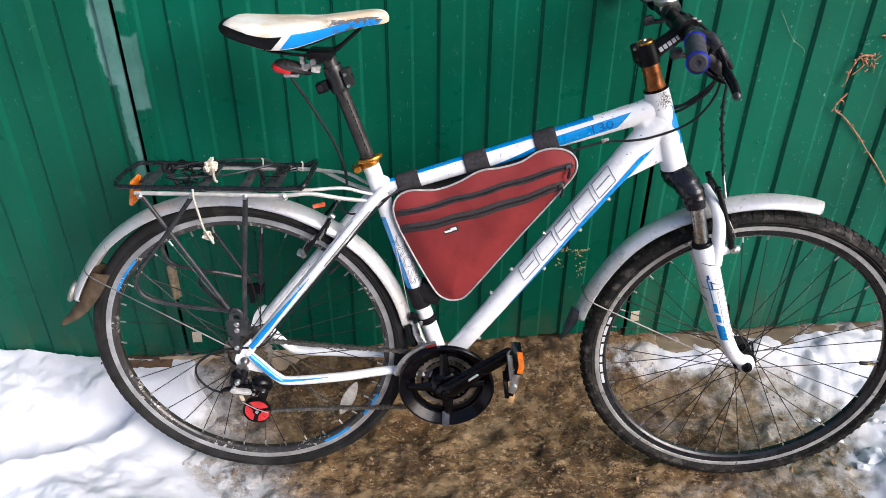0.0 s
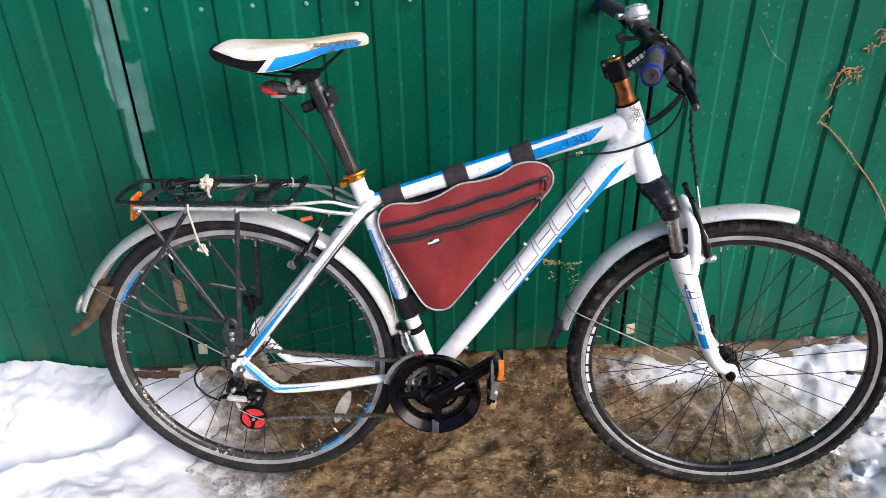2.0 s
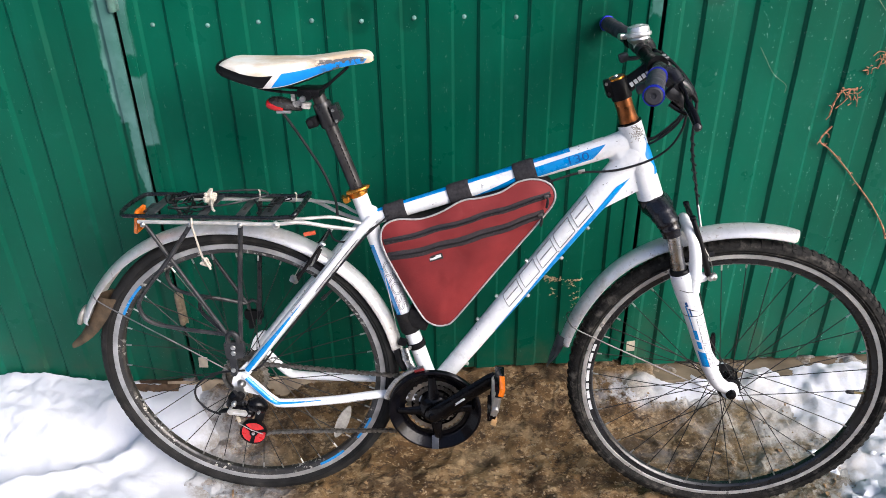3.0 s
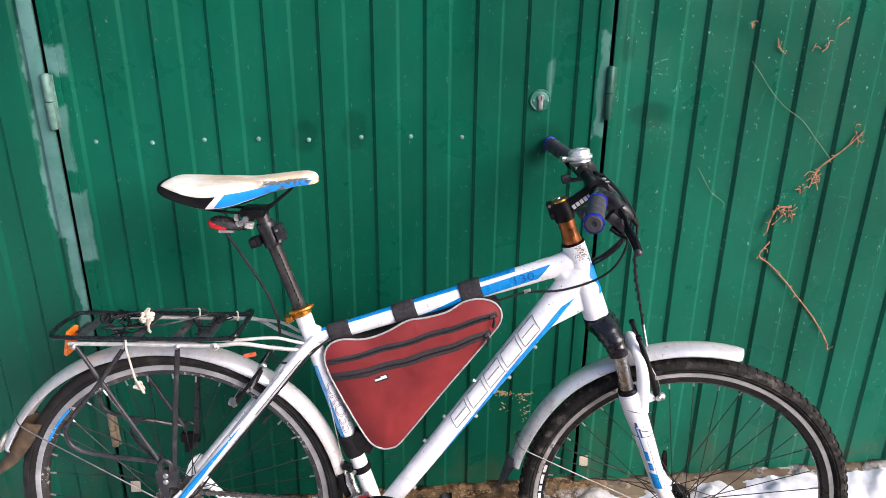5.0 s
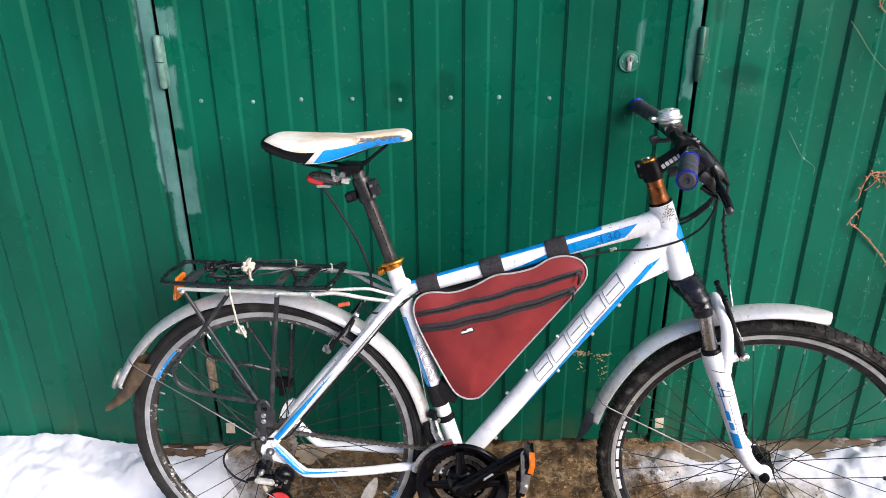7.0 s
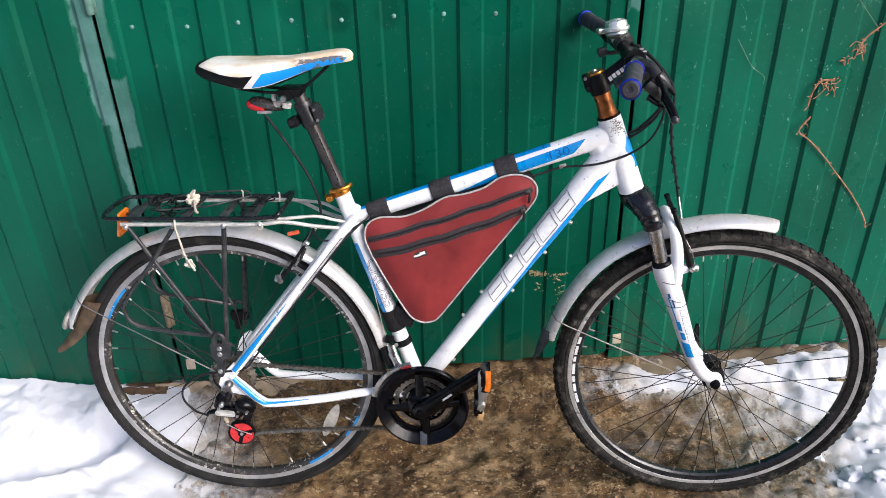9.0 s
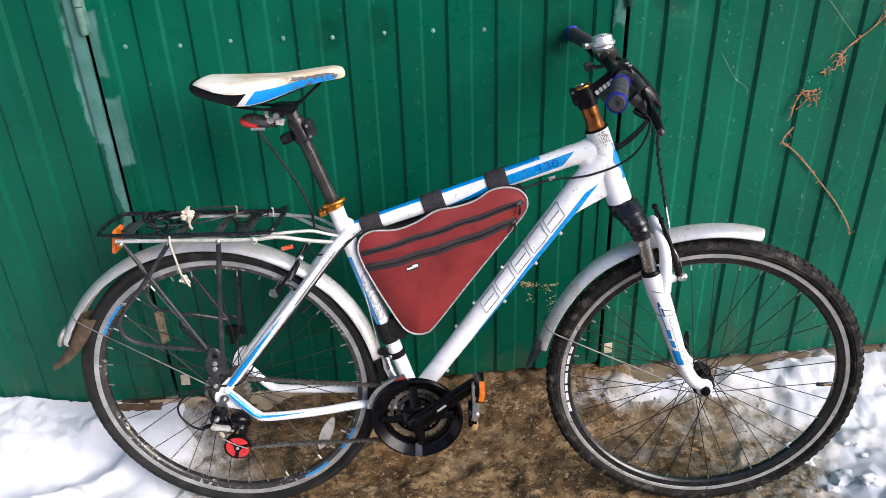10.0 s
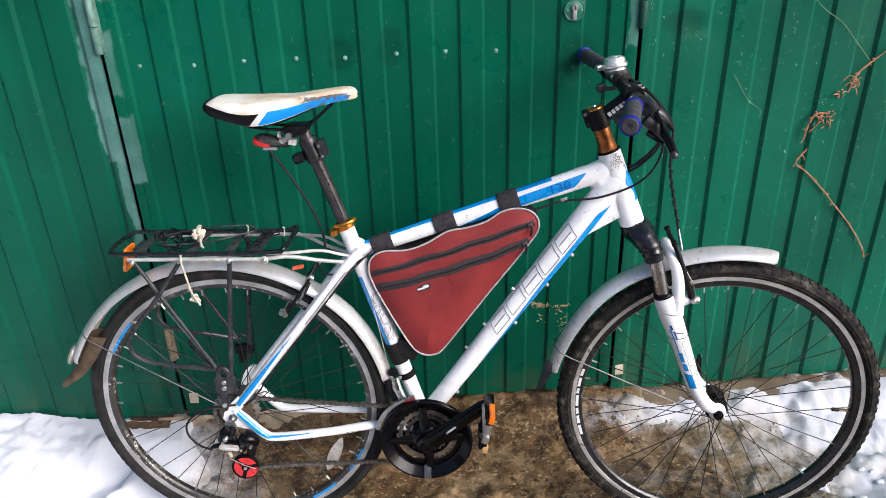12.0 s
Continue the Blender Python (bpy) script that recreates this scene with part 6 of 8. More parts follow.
def chain():
    """The chain as alternating plates over rings, sprocket and pulleys."""
    pts = []
    cr = B(0.445, 0.036, 0.284)
    for k in range(26):
        a = radians(98 - 196 * k / 25)
        pts.append(cr + Vector((math.cos(a) * 0.072, 0, math.sin(a) * 0.072)))
    low = [B(0.30, 0.038, 0.208), B(0.18, 0.040, 0.204), B(0.075, 0.042, 0.199), B(0.035, 0.042, 0.192)]
    pul = [B(0.012, 0.042, 0.197), B(0.000, 0.042, 0.216), B(0.010, 0.042, 0.240), B(0.034, 0.042, 0.262), B(0.042, 0.042, 0.288), B(0.030, 0.042, 0.306)]
    cas = [B(0.0 + math.cos(radians(a)) * 0.040, 0.042, 0.349 + math.sin(radians(a)) * 0.040) for a in (-60, -100, -150, -200, -235, -265)]
    up = [B(0.12, 0.041, 0.381), B(0.25, 0.039, 0.370), B(0.36, 0.037, 0.361)]
    raw = [Vector(p) for p in spline(pts + low + pul + cas + up, 6, closed=True)]
    total = sum((raw[i] - raw[i - 1]).length for i in range(len(raw)))
    step = 0.0127
    g = Geo()
    acc, nxt, k = 0.0, 0.0, 0
    for i in range(len(raw)):
        a, b = raw[i], raw[(i + 1) % len(raw)]
        d = (b - a).length
        while nxt <= acc + d and nxt < total:
            p = a.lerp(b, (nxt - acc) / max(d, 1e-9))
            t = (b - a).normalized()
            y = Vector((0, 1, 0))
            rot = Matrix((t, y, t.cross(y))).transposed()
            w = 0.0033 if k % 2 else 0.0022
            for s in (1, -1):
                g.box(p + y * w * s, (0.0098, 0.0012, 0.0058 if k % 2 else 0.0050), rot)
                for e in (-0.0050, 0.0050):
                    g.box(p + y * w * s + t * e, (0.0058, 0.0012, 0.0088), rot)
            g.tube([p - t * 0.0063 - y * 0.0036, p - t * 0.0063 + y * 0.0036], 0.0030, 6)
            nxt += step
            k += 1
        acc += d
    part("chain", g, CHAIN, bike, "greasy dark roller chain", smooth=False)


chain()


def derailleur():
    d = new("rear_derailleur")
    d.empty_display_size = 0.02
    d.parent = bike
    tagged(d, "rear derailleur with bright red pulley cage")
    part("hanger", Geo().slab([(-0.010, 0.340), (0.012, 0.345), (0.016, 0.322), (0.010, 0.306), (-0.004, 0.304), (-0.012, 0.318)], lambda a, b, t: B(a, t, b), 0.062, 0.070), ALU, d, "silver hanger plate", smooth=False)
    part("pivot_bolt", Geo().lathe([(0, 0.022), (0.007, 0.021), (0.0095, 0.017), (0.010, 0.0)], B(0.004, 0.066, 0.320), (0, -1, 0), 16), BLACK, d)
    part("pivot_bolt", Geo().lathe([(0, 0.024), (0.006, 0.023), (0.0075, 0.019), (0.0075, 0.0)], B(-0.012, 0.066, 0.305), (0, -1, 0), 16), ALU, d)
    g = Geo().tube(spline([B(0.000, 0.078, 0.330), B(-0.010, 0.082, 0.316), B(-0.016, 0.084, 0.300)], 4), [0.011, 0.0125, 0.013, 0.013, 0.0125, 0.012, 0.012, 0.012, 0.011], 14)
    g.tube(spline([B(-0.022, 0.082, 0.290), B(-0.004, 0.084, 0.288), B(0.018, 0.084, 0.286), B(0.036, 0.082, 0.288)], 4), [0.008, 0.0125, 0.0135, 0.0135, 0.0135, 0.0135, 0.0135, 0.0140, 0.0145, 0.0150, 0.0150, 0.0130, 0.008], 16)
    g.tube(spline([B(0.026, 0.074, 0.292), B(0.036, 0.080, 0.302), B(0.050, 0.076, 0.296), B(0.054, 0.072, 0.278)], 4), [0.008, 0.012, 0.015, 0.0165, 0.017, 0.0175, 0.017, 0.0165, 0.016, 0.015, 0.013, 0.010, 0.006], 16)
    part("mechanism", g, GLOSS, d, "glossy dark derailleur body")
    part("mechanism_bolt", Geo().lathe([(0, 0.010), (0.004, 0.0095), (0.006, 0.007), (0.0065, 0.0)], B(-0.004, 0.092, 0.314), (0, -1, 0), 14), ALU, d)
    face = [(math.cos(a) * 0.007 + (0.016 if math.cos(a) > 0 else -0.016), math.sin(a) * 0.0068) for a in (2 * math.pi * (k + 0.5) / 16 for k in range(16))]
    part("face_plate", Geo().slab(face, lambda a, b, t: B(0.002 + a + 0.10 * b, t, 0.291 + b - 0.10 * a), 0.094, 0.0992), GREYRAIL, d, "rounded silver face plate")
    part("print_bar", Geo().box(B(0.005, 0.0996, 0.2905), (0.026, 0.0008, 0.0028), Euler((0, radians(6), 0)).to_matrix()), MARK, d)
    part("barrel_adjuster", Geo().tube([B(-0.018, 0.082, 0.288), B(-0.036, 0.079, 0.282), B(-0.048, 0.077, 0.276)], [0.0055, 0.0055, 0.0035], 10), BLACK, d)
    c = B(0.022, 0.062, 0.215)
    part("pulley_guard", Geo().lathe([(0.0, 0.010), (0.006, 0.010), (0.0065, 0.006), (0.0278, 0.005), (0.0284, 0.0075), (0.0298, 0.0075), (0.0310, 0.004), (0.0310, -0.006), (0.0, -0.006)], c + B(-0.003, 0, -0.002), (0, -1, 0), 28), BLACK, d, "black pulley cage")
    for u, w in ((-0.012, 0.303), (0.028, 0.284), (0.050, 0.292)):
        part("pivot_pin", Geo().lathe([(0, 0.006), (0.0028, 0.0055), (0.0036, 0.003), (0.0036, -0.004)], B(u, 0.094, w), (0, -1, 0), 12), ALU, d)
    for k in range(2):
        part("limit_screw", Geo().tube([B(0.012 + 0.009 * k, 0.084, 0.303 + 0.002 * k), B(0.014 + 0.009 * k, 0.089, 0.313 + 0.002 * k)], 0.0022, 8), STEEL, d)
    part("link_plate", Geo().slab([(-0.020, 0.309), (-0.006, 0.316), (0.010, 0.312), (0.040, 0.302), (0.052, 0.292), (0.046, 0.286), (0.020, 0.294), (-0.012, 0.298)], lambda a, b, t: B(a, t, b), 0.076, 0.082), SATIN, d, "dark link plate")
    part("anchor_tab", Geo().box(B(0.000, 0.092, 0.270), (0.007, 0.006, 0.016), Matrix.Rotation(radians(-18), 3, "Y"), 0.0015), STICKER, d, "pale cable anchor tab")
    for k in range(3):
        a0 = radians(25 + 120 * k)
        poly = [(math.cos(a0 + radians(t)) * r, math.sin(a0 + radians(t)) * r) for r, ts in ((0.0275, range(0, 100, 9)), (0.0100, range(86, 10, -16))) for t in ts]
        part("pulley_window", Geo().slab(poly, lambda a, b, t: c + Vector((a, -t, b)), 0.0060, 0.0085), REDPLASTIC, d, "bright red plastic segment")
    part("pulley_bolt", Geo().lathe([(0, 0.013), (0.0035, 0.0125), (0.0042, 0.010)], c, (0, -1, 0), 10), ALU, d)
    part("cage_arm", Geo().tube([B(0.022, 0.058, 0.215), B(0.046, 0.060, 0.276)], 0.004, 10, flat=2.4, up=(0, -1, 0)), BLACK, d)
    part("cable_end", Geo().tube([B(0.002, 0.098, 0.262), B(0.030, 0.100, 0.246), B(0.056, 0.100, 0.236)], 0.0012, 6), ALU, d)
    part("housing_loop", Geo().tube(spline([B(0.048, 0.066, 0.386), B(0.0, 0.070, 0.384), B(-0.050, 0.072, 0.376), B(-0.092, 0.073, 0.345), B(-0.098, 0.074, 0.312), B(-0.076, 0.075, 0.282), B(-0.046, 0.077, 0.270)], 7), 0.0024, 8), GUM, d, "black gear cable housing looping behind")
    f = new("front_derailleur")
    f.empty_display_size = 0.02
    f.parent = bike
    tagged(f, "silver and black front derailleur clamped to the seat tube")
    part("clamp_band", seat_p.sleeve(0.268, 0.298, 0.0035), BLACK, f)
    part("clamp_bolt", Geo().box(B(0.372, 0.020, 0.440), (0.020, 0.014, 0.016), Euler((0, radians(15), 0)).to_matrix(), 0.004), BLACK, f)
    part("clamp_screw", Geo().lathe([(0, 0.005), (0.004, 0.0045), (0.005, 0)], B(0.388, 0.024, 0.428), (0, -1, 0), 12), ALU, f)
    part("linkage", Geo().tube([B(0.376, 0.026, 0.428), B(0.381, 0.030, 0.405), B(0.392, 0.036, 0.382)], [0.006, 0.0075, 0.007], 12, flat=1.5, up=(0, -1, 0)), STANCHION, f, "bare metal link")
    part("linkage", Geo().tube([B(0.358, 0.020, 0.420), B(0.364, 0.024, 0.396), B(0.376, 0.030, 0.372)], [0.006, 0.007, 0.006], 12, flat=1.3, up=(0, -1, 0)), BLACK, f, "dark link")
    part("link_pin", Geo().lathe([(0, 0.006), (0.004, 0.0055), (0.0055, 0.0)], B(0.384, 0.034, 0.398), (0, -1, 0), 12), ALU, f)
    arc = [B(0.445 + math.cos(radians(a)) * 0.110, 0.052, 0.284 + math.sin(radians(a)) * 0.110) for a in (168, 155, 142, 128, 114, 102)]
    part("cage", Geo().tube(spline(arc, 4), 0.0018, 8, flat=5.0, up=(0, -1, 0)), STANCHION, f, "curved steel cage plate")
    part("cage_print", Geo().tube(spline([p + Vector((0, -0.0024, 0)) for p in arc[4:6]], 4), 0.0012, 6, flat=2.6, up=(0, -1, 0)), plain("dull_red_print", (0.22, 0.02, 0.02), 0.4), f)


derailleur()


# -- seat post, saddle and rear light --
POST_A, POST_B = B(0.289, 0, 0.782), B(0.218, 0, 0.988)
post_p = Pipe(POST_A, POST_B, 0.0136, 0.0136)
post = part("seat_post", post_p.geo(), plain("scuffed_black_post", (0.040, 0.038, 0.038), 0.35, 0.3, vary=0.4, dirt=0.3, dirt_color=(0.16, 0.14, 0.12)), bike, "scuffed black seat post")
for k in range(11):
    s = 0.14 + 0.045 * k
    part("print_bar", post_p.patch(s, s + 0.030, 24, 31, 0.0004, 4, 4), GLOSS, post)
cl = part("seat_clamp", Geo().lathe([(0.0165, -0.007), (0.0200, -0.0075), (0.0205, -0.003), (0.0205, 0.004), (0.0195, 0.0075), (0.0160, 0.008)], B(0.2855, 0, 0.7875), POST_B - POST_A, 26), GOLD, bike, "orange anodised seat clamp")
part("clamp_lever", Geo().tube(spline([B(0.273, 0.022, 0.779), B(0.263, 0.024, 0.775), B(0.257, 0.010, 0.778)], 4), 0.006, 10, flat=0.7), GOLD, cl)
part("clamp_bolt", Geo().tube([B(0.266, 0.030, 0.778), B(0.267, -0.02, 0.778)], 0.0055, 10), GOLD, cl)
part("clamp_lever", Geo().tube(spline([B(0.269, 0.026, 0.793), B(0.287, 0.029, 0.797), B(0.305, 0.022, 0.802), B(0.311, 0.010, 0.804)], 5), 0.0042, 8), GOLD, cl)

SECT = [(0.036, 0.028, 1.050, 0.016), (0.041, 0.046, 1.056, 0.023), (0.056, 0.057, 1.060, 0.031), (0.088, 0.069, 1.0590, 0.038), (0.125, 0.071, 1.0585, 0.0455), (0.165, 0.058, 1.0605, 0.046), (0.205, 0.042, 1.062, 0.037), (0.245, 0.031, 1.0675, 0.029), (0.285, 0.0245, 1.073, 0.025), (0.311, 0.0215, 1.0750, 0.023), (0.3255, 0.0160, 1.0718, 0.018), (0.3325, 0.0050, 1.0640, 0.008)]


def saddle_pt(s, t, off=0.0):
    """Surface of the saddle: s from back to nose, t across from -1 (left) to 1 (right)."""
    f = s * (len(SECT) - 1)
    i = min(len(SECT) - 2, int(f))
    k = f - i
    P = [SECT[max(0, i - 1)], SECT[i], SECT[i + 1], SECT[min(len(SECT) - 1, i + 2)]]
    u, hw, top, drop = [0.5 * (2 * b + (c - a) * k + (2 * a - 5 * b + 4 * c - d) * k * k + (3 * b - a - 3 * c + d) * k ** 3) for a, b, c, d in zip(*P)]
    q = abs(t)
    if q < 0.62:
        y = hw * math.sin(q / 0.62 * math.pi / 2) * 0.97
        z = top - 0.3 * drop * (1 - math.cos(q / 0.62 * math.pi / 2)) ** 1.6
    else:
        r = (q - 0.62) / 0.38
        y = hw * (0.97 + 0.03 * math.sin(r * math.pi) - 0.10 * r * r)
        z = top - 0.3 * drop - 0.7 * drop * r
    y = (y + off * min(1, q * 1.6)) * (1 if t >= 0 else -1)
    return B(u, y, z + off * (1 if q < 0.7 else 0.2))


def saddle():
    e = new("saddle")
    e.empty_display_size = 0.03
    e.parent = bike
    tagged(e, "cream and blue sports saddle with worn, stained cover")
    n = Nodes("cream_leatherette")
    c = n.mix(n.ramp(n.noise(14, 6, 0.65), 0.35, 0.6), (0.84, 0.82, 0.78), (0.74, 0.67, 0.56))
    stain = n.math("MULTIPLY", n.ramp(n.noise(16, 6, 0.7, stretch=(0.6, 1, 1), off=(1.3, 0, 0)), 0.36, 0.58, 0, 0.75), n.ramp(n.axis(0), 0.085, 0.140))
    c = n.mix(stain, c, (0.52, 0.37, 0.21))
    wear = n.math("MULTIPLY", n.ramp(n.noise(60, 6, 0.7, off=(0, 4, 2)), 0.47, 0.53), n.math("MULTIPLY", n.ramp(n.axis(0), 0.21, 0.24), n.ramp(n.axis(0), 0.318, 0.300)))
    wear = n.math("MULTIPLY", wear, n.ramp(n.axis(2), 1.0600, 1.0625, 1, 0))
    c = n.mix(wear, c, (0.12, 0.11, 0.10))
    n.bump(n.noise(240, 4), 0.15, 0.001)
    cream = n.done(c, 0.42)
    part("cover", Geo().grid(lambda s, t: saddle_pt(s, t * 2 - 1), 60, 34), cream, e, "cream cover, stained brown and worn through at the nose")
    m = Nodes("blue_leatherette")
    c = m.mix(m.ramp(m.noise(20, 4), 0.3, 0.7), (0.006, 0.21, 0.62), (0.012, 0.27, 0.74))
    wear = m.math("MULTIPLY", m.ramp(m.noise(70, 6, 0.7), 0.50, 0.54), m.ramp(m.axis(0), 0.225, 0.26))
    c = m.mix(wear, c, (0.10, 0.10, 0.10))
    bl = m.done(c, 0.35)
    for sg in (1, -1):
        part("side_panel", Geo().grid(lambda s, t, sg=sg: saddle_pt(0.405 + 0.43 * s + 0.05 * (1 - t), sg * (0.70 + 0.06 * s + (0.285 - 0.06 * s) * t), 0.0007), 30, 12), bl, e, "blue side panel")
        part("side_piping", Geo().grid(lambda s, t, sg=sg: saddle_pt(0.372 + 0.026 * s + 0.055 * (1 - t), sg * (0.69 + 0.30 * t), 0.0010), 4, 12), MARK, e)
        part("worn_edge", Geo().grid(lambda s, t, sg=sg: saddle_pt(0.60 + 0.25 * s, sg * (0.655 + 0.05 * s - 0.03 * math.sin(math.pi * s) * (0.6 + 0.8 * noise.noise((s * 14, 1.0, 2.0))) + 0.11 * math.sin(math.pi * s) ** 0.6 * t * (0.8 + 0.7 * noise.noise((s * 18, 5.0, 2.0)))), 0.0011), 40, 5), OUTLINE, e, "dark worn-through strip")
        part("rear_bumper", Geo().grid(lambda s, t, sg=sg: saddle_pt(0.0 + 0.37 * s + 0.05 * (1 - t) * s, sg * (0.71 + 0.01 * s - 0.54 * (1 - s) ** 3.4 + (0.285 - 0.01 * s + 0.54 * (1 - s) ** 3.4) * t), 0.0014), 24, 12), BLACK, e, "black rear bumper")
    rim = [saddle_pt(a, b) for a, b in ((0.150, 0.86), (0.105, 0.80), (0.062, 0.72), (0.028, 0.58), (0.008, 0.36), (0.0, 0.0))]
    rim += [Vector((p.x, -p.y, p.z)) for p in reversed(rim[:-1])]
    part("rear_edge", Geo().tube(spline(rim, 5), [0.0030 + 0.0040 * math.sin(math.pi * i / (5 * (len(rim) - 1))) for i in range(5 * (len(rim) - 1) + 1)], 10), BLACK, e, "black moulded rear edge")
    part("base_shell", Geo().grid(lambda s, t: B(saddle_pt(0.02 + 0.96 * s, 1).x, -saddle_pt(0.02 + 0.96 * s, 1).y * (t * 2 - 1) * 0.96, saddle_pt(0.02 + 0.96 * s, 1).z + 0.002 - 0.010 * math.sin(math.pi * min(1.0, s * 1.25)) * (1 - abs(t * 2 - 1) ** 3)), 40, 9), BLACK, e)
    for v in (1, -1):
        part("saddle_rail", Geo().tube(spline([B(0.085, 0.024 * v, 1.016), B(0.12, 0.022 * v, 1.003), B(0.18, 0.022 * v, 0.997), B(0.228, 0.021 * v, 1.002), B(0.258, 0.014 * v, 1.024), B(0.280, 0.008 * v, 1.042)], 5), 0.0028, 8), BLACK, e)
    g = Geo().box(B(0.205, 0, 0.996), (0.046, 0.056, 0.015), None, 0.004)
    g.tube([B(0.205, 0.034, 0.992), B(0.205, -0.034, 0.992)], 0.009, 14)
    part("rail_clamp", g, BLACK, e)
    part("clamp_nut", Geo().tube([B(0.196, 0.030, 0.988), B(0.196, 0.040, 0.988)], 0.006, 6), ALU, e)
    return e


saddle()


def post_fittings():
    k = part("bracket_clamp", post_p.sleeve(0.70, 0.93, 0.0050), SATIN, bike, "black plastic clamp on the seat post")
    part("bracket_plate", Geo().box(B(0.254, 0.004, 0.955), (0.016, 0.030, 0.034), Euler((0, radians(-19), 0)).to_matrix(), 0.003), SATIN, k)
    for w in (0.941, 0.962):
        part("plate_bolt", Geo().lathe([(0, 0.004), (0.003, 0.0036), (0.0035, 0)], B(0.256 - (w - 0.941) * 0.3, 0.0195, w), (0, -1, 0), 8), ALU, k)
    part("clamp_ear", Geo().box(B(0.206, 0.010, 0.936), (0.022, 0.026, 0.020), Euler((0, radians(-19), 0)).to_matrix(), 0.004), BLACK, k)
    part("clamp_screw", Geo().tube([B(0.204, 0.026, 0.937), B(0.204, 0.016, 0.937)], 0.006, 10), GUM, k)
    L = new("tail_light")
    L.empty_display_size = 0.02
    L.parent = bike
    tagged(L, "red tail light with grey body on a clear bracket")
    body = spline([B(0.120, 0, 0.975), B(0.134, 0, 0.974), B(0.156, 0, 0.970), B(0.186, 0, 0.962)], 4)
    part("lamp_body", Geo().tube(body, [0.008, 0.0095, 0.0105, 0.0112, 0.0118, 0.012, 0.012, 0.0118, 0.0115, 0.011, 0.010, 0.0085, 0.006], 16, flat=1.6), plain("smoky_plastic", (0.035, 0.033, 0.032), 0.22, coat=0.3, vary=0.4), L)
    part("lens", Geo().tube(spline([B(0.112, 0, 0.972), B(0.119, 0, 0.971), B(0.133, 0, 0.968), B(0.150, 0, 0.963)], 4), [0.004, 0.0062, 0.0080, 0.0094, 0.0104, 0.0112, 0.0116, 0.0118, 0.0118, 0.0116, 0.0112, 0.0106, 0.010], 16, flat=1.6), RED, L, "red lens")
    clear = plain("cloudy_clear_plastic", (0.46, 0.44, 0.42), 0.22, coat=0.3, vary=0.5, scale=120)
    g = Geo().box(B(0.180, 0.006, 0.974), (0.022, 0.018, 0.012), Euler((0, radians(-20), 0)).to_matrix(), 0.003)
    g.box(B(0.196, 0.010, 0.970), (0.017, 0.020, 0.012), Euler((0, radians(10), 0)).to_matrix(), 0.003)
    g.box(B(0.172, 0.010, 0.986), (0.010, 0.014, 0.016), None, 0.003)
    part("lamp_bracket", g, clear, L, "cloudy clear bracket")
    part("lamp_foot", Geo().box(B(0.150, 0.010, 0.957), (0.030, 0.012, 0.006), None, 0.002), ALU, L)
    part("brake_cable", Geo().tube(spline([B(0.147, 0.012, 0.956), B(0.164, 0.010, 0.928), B(0.184, 0.006, 0.893), B(0.2175, 0.0, 0.828), B(0.2375, 0.0, 0.770), B(0.2405, 0.0, 0.728)], 6), [0.0029] * 31, 8), GUM, bike, "loose black cable hanging from the rear lamp")


post_fittings()


# -- headset, stem, bars --
GRIP = plain("dark_grey_grip", (0.050, 0.050, 0.060), 0.6, vary=0.35, scale=60, bump=0.5, dirt=0.2, dirt_color=(0.12, 0.11, 0.10), spec=0.3)


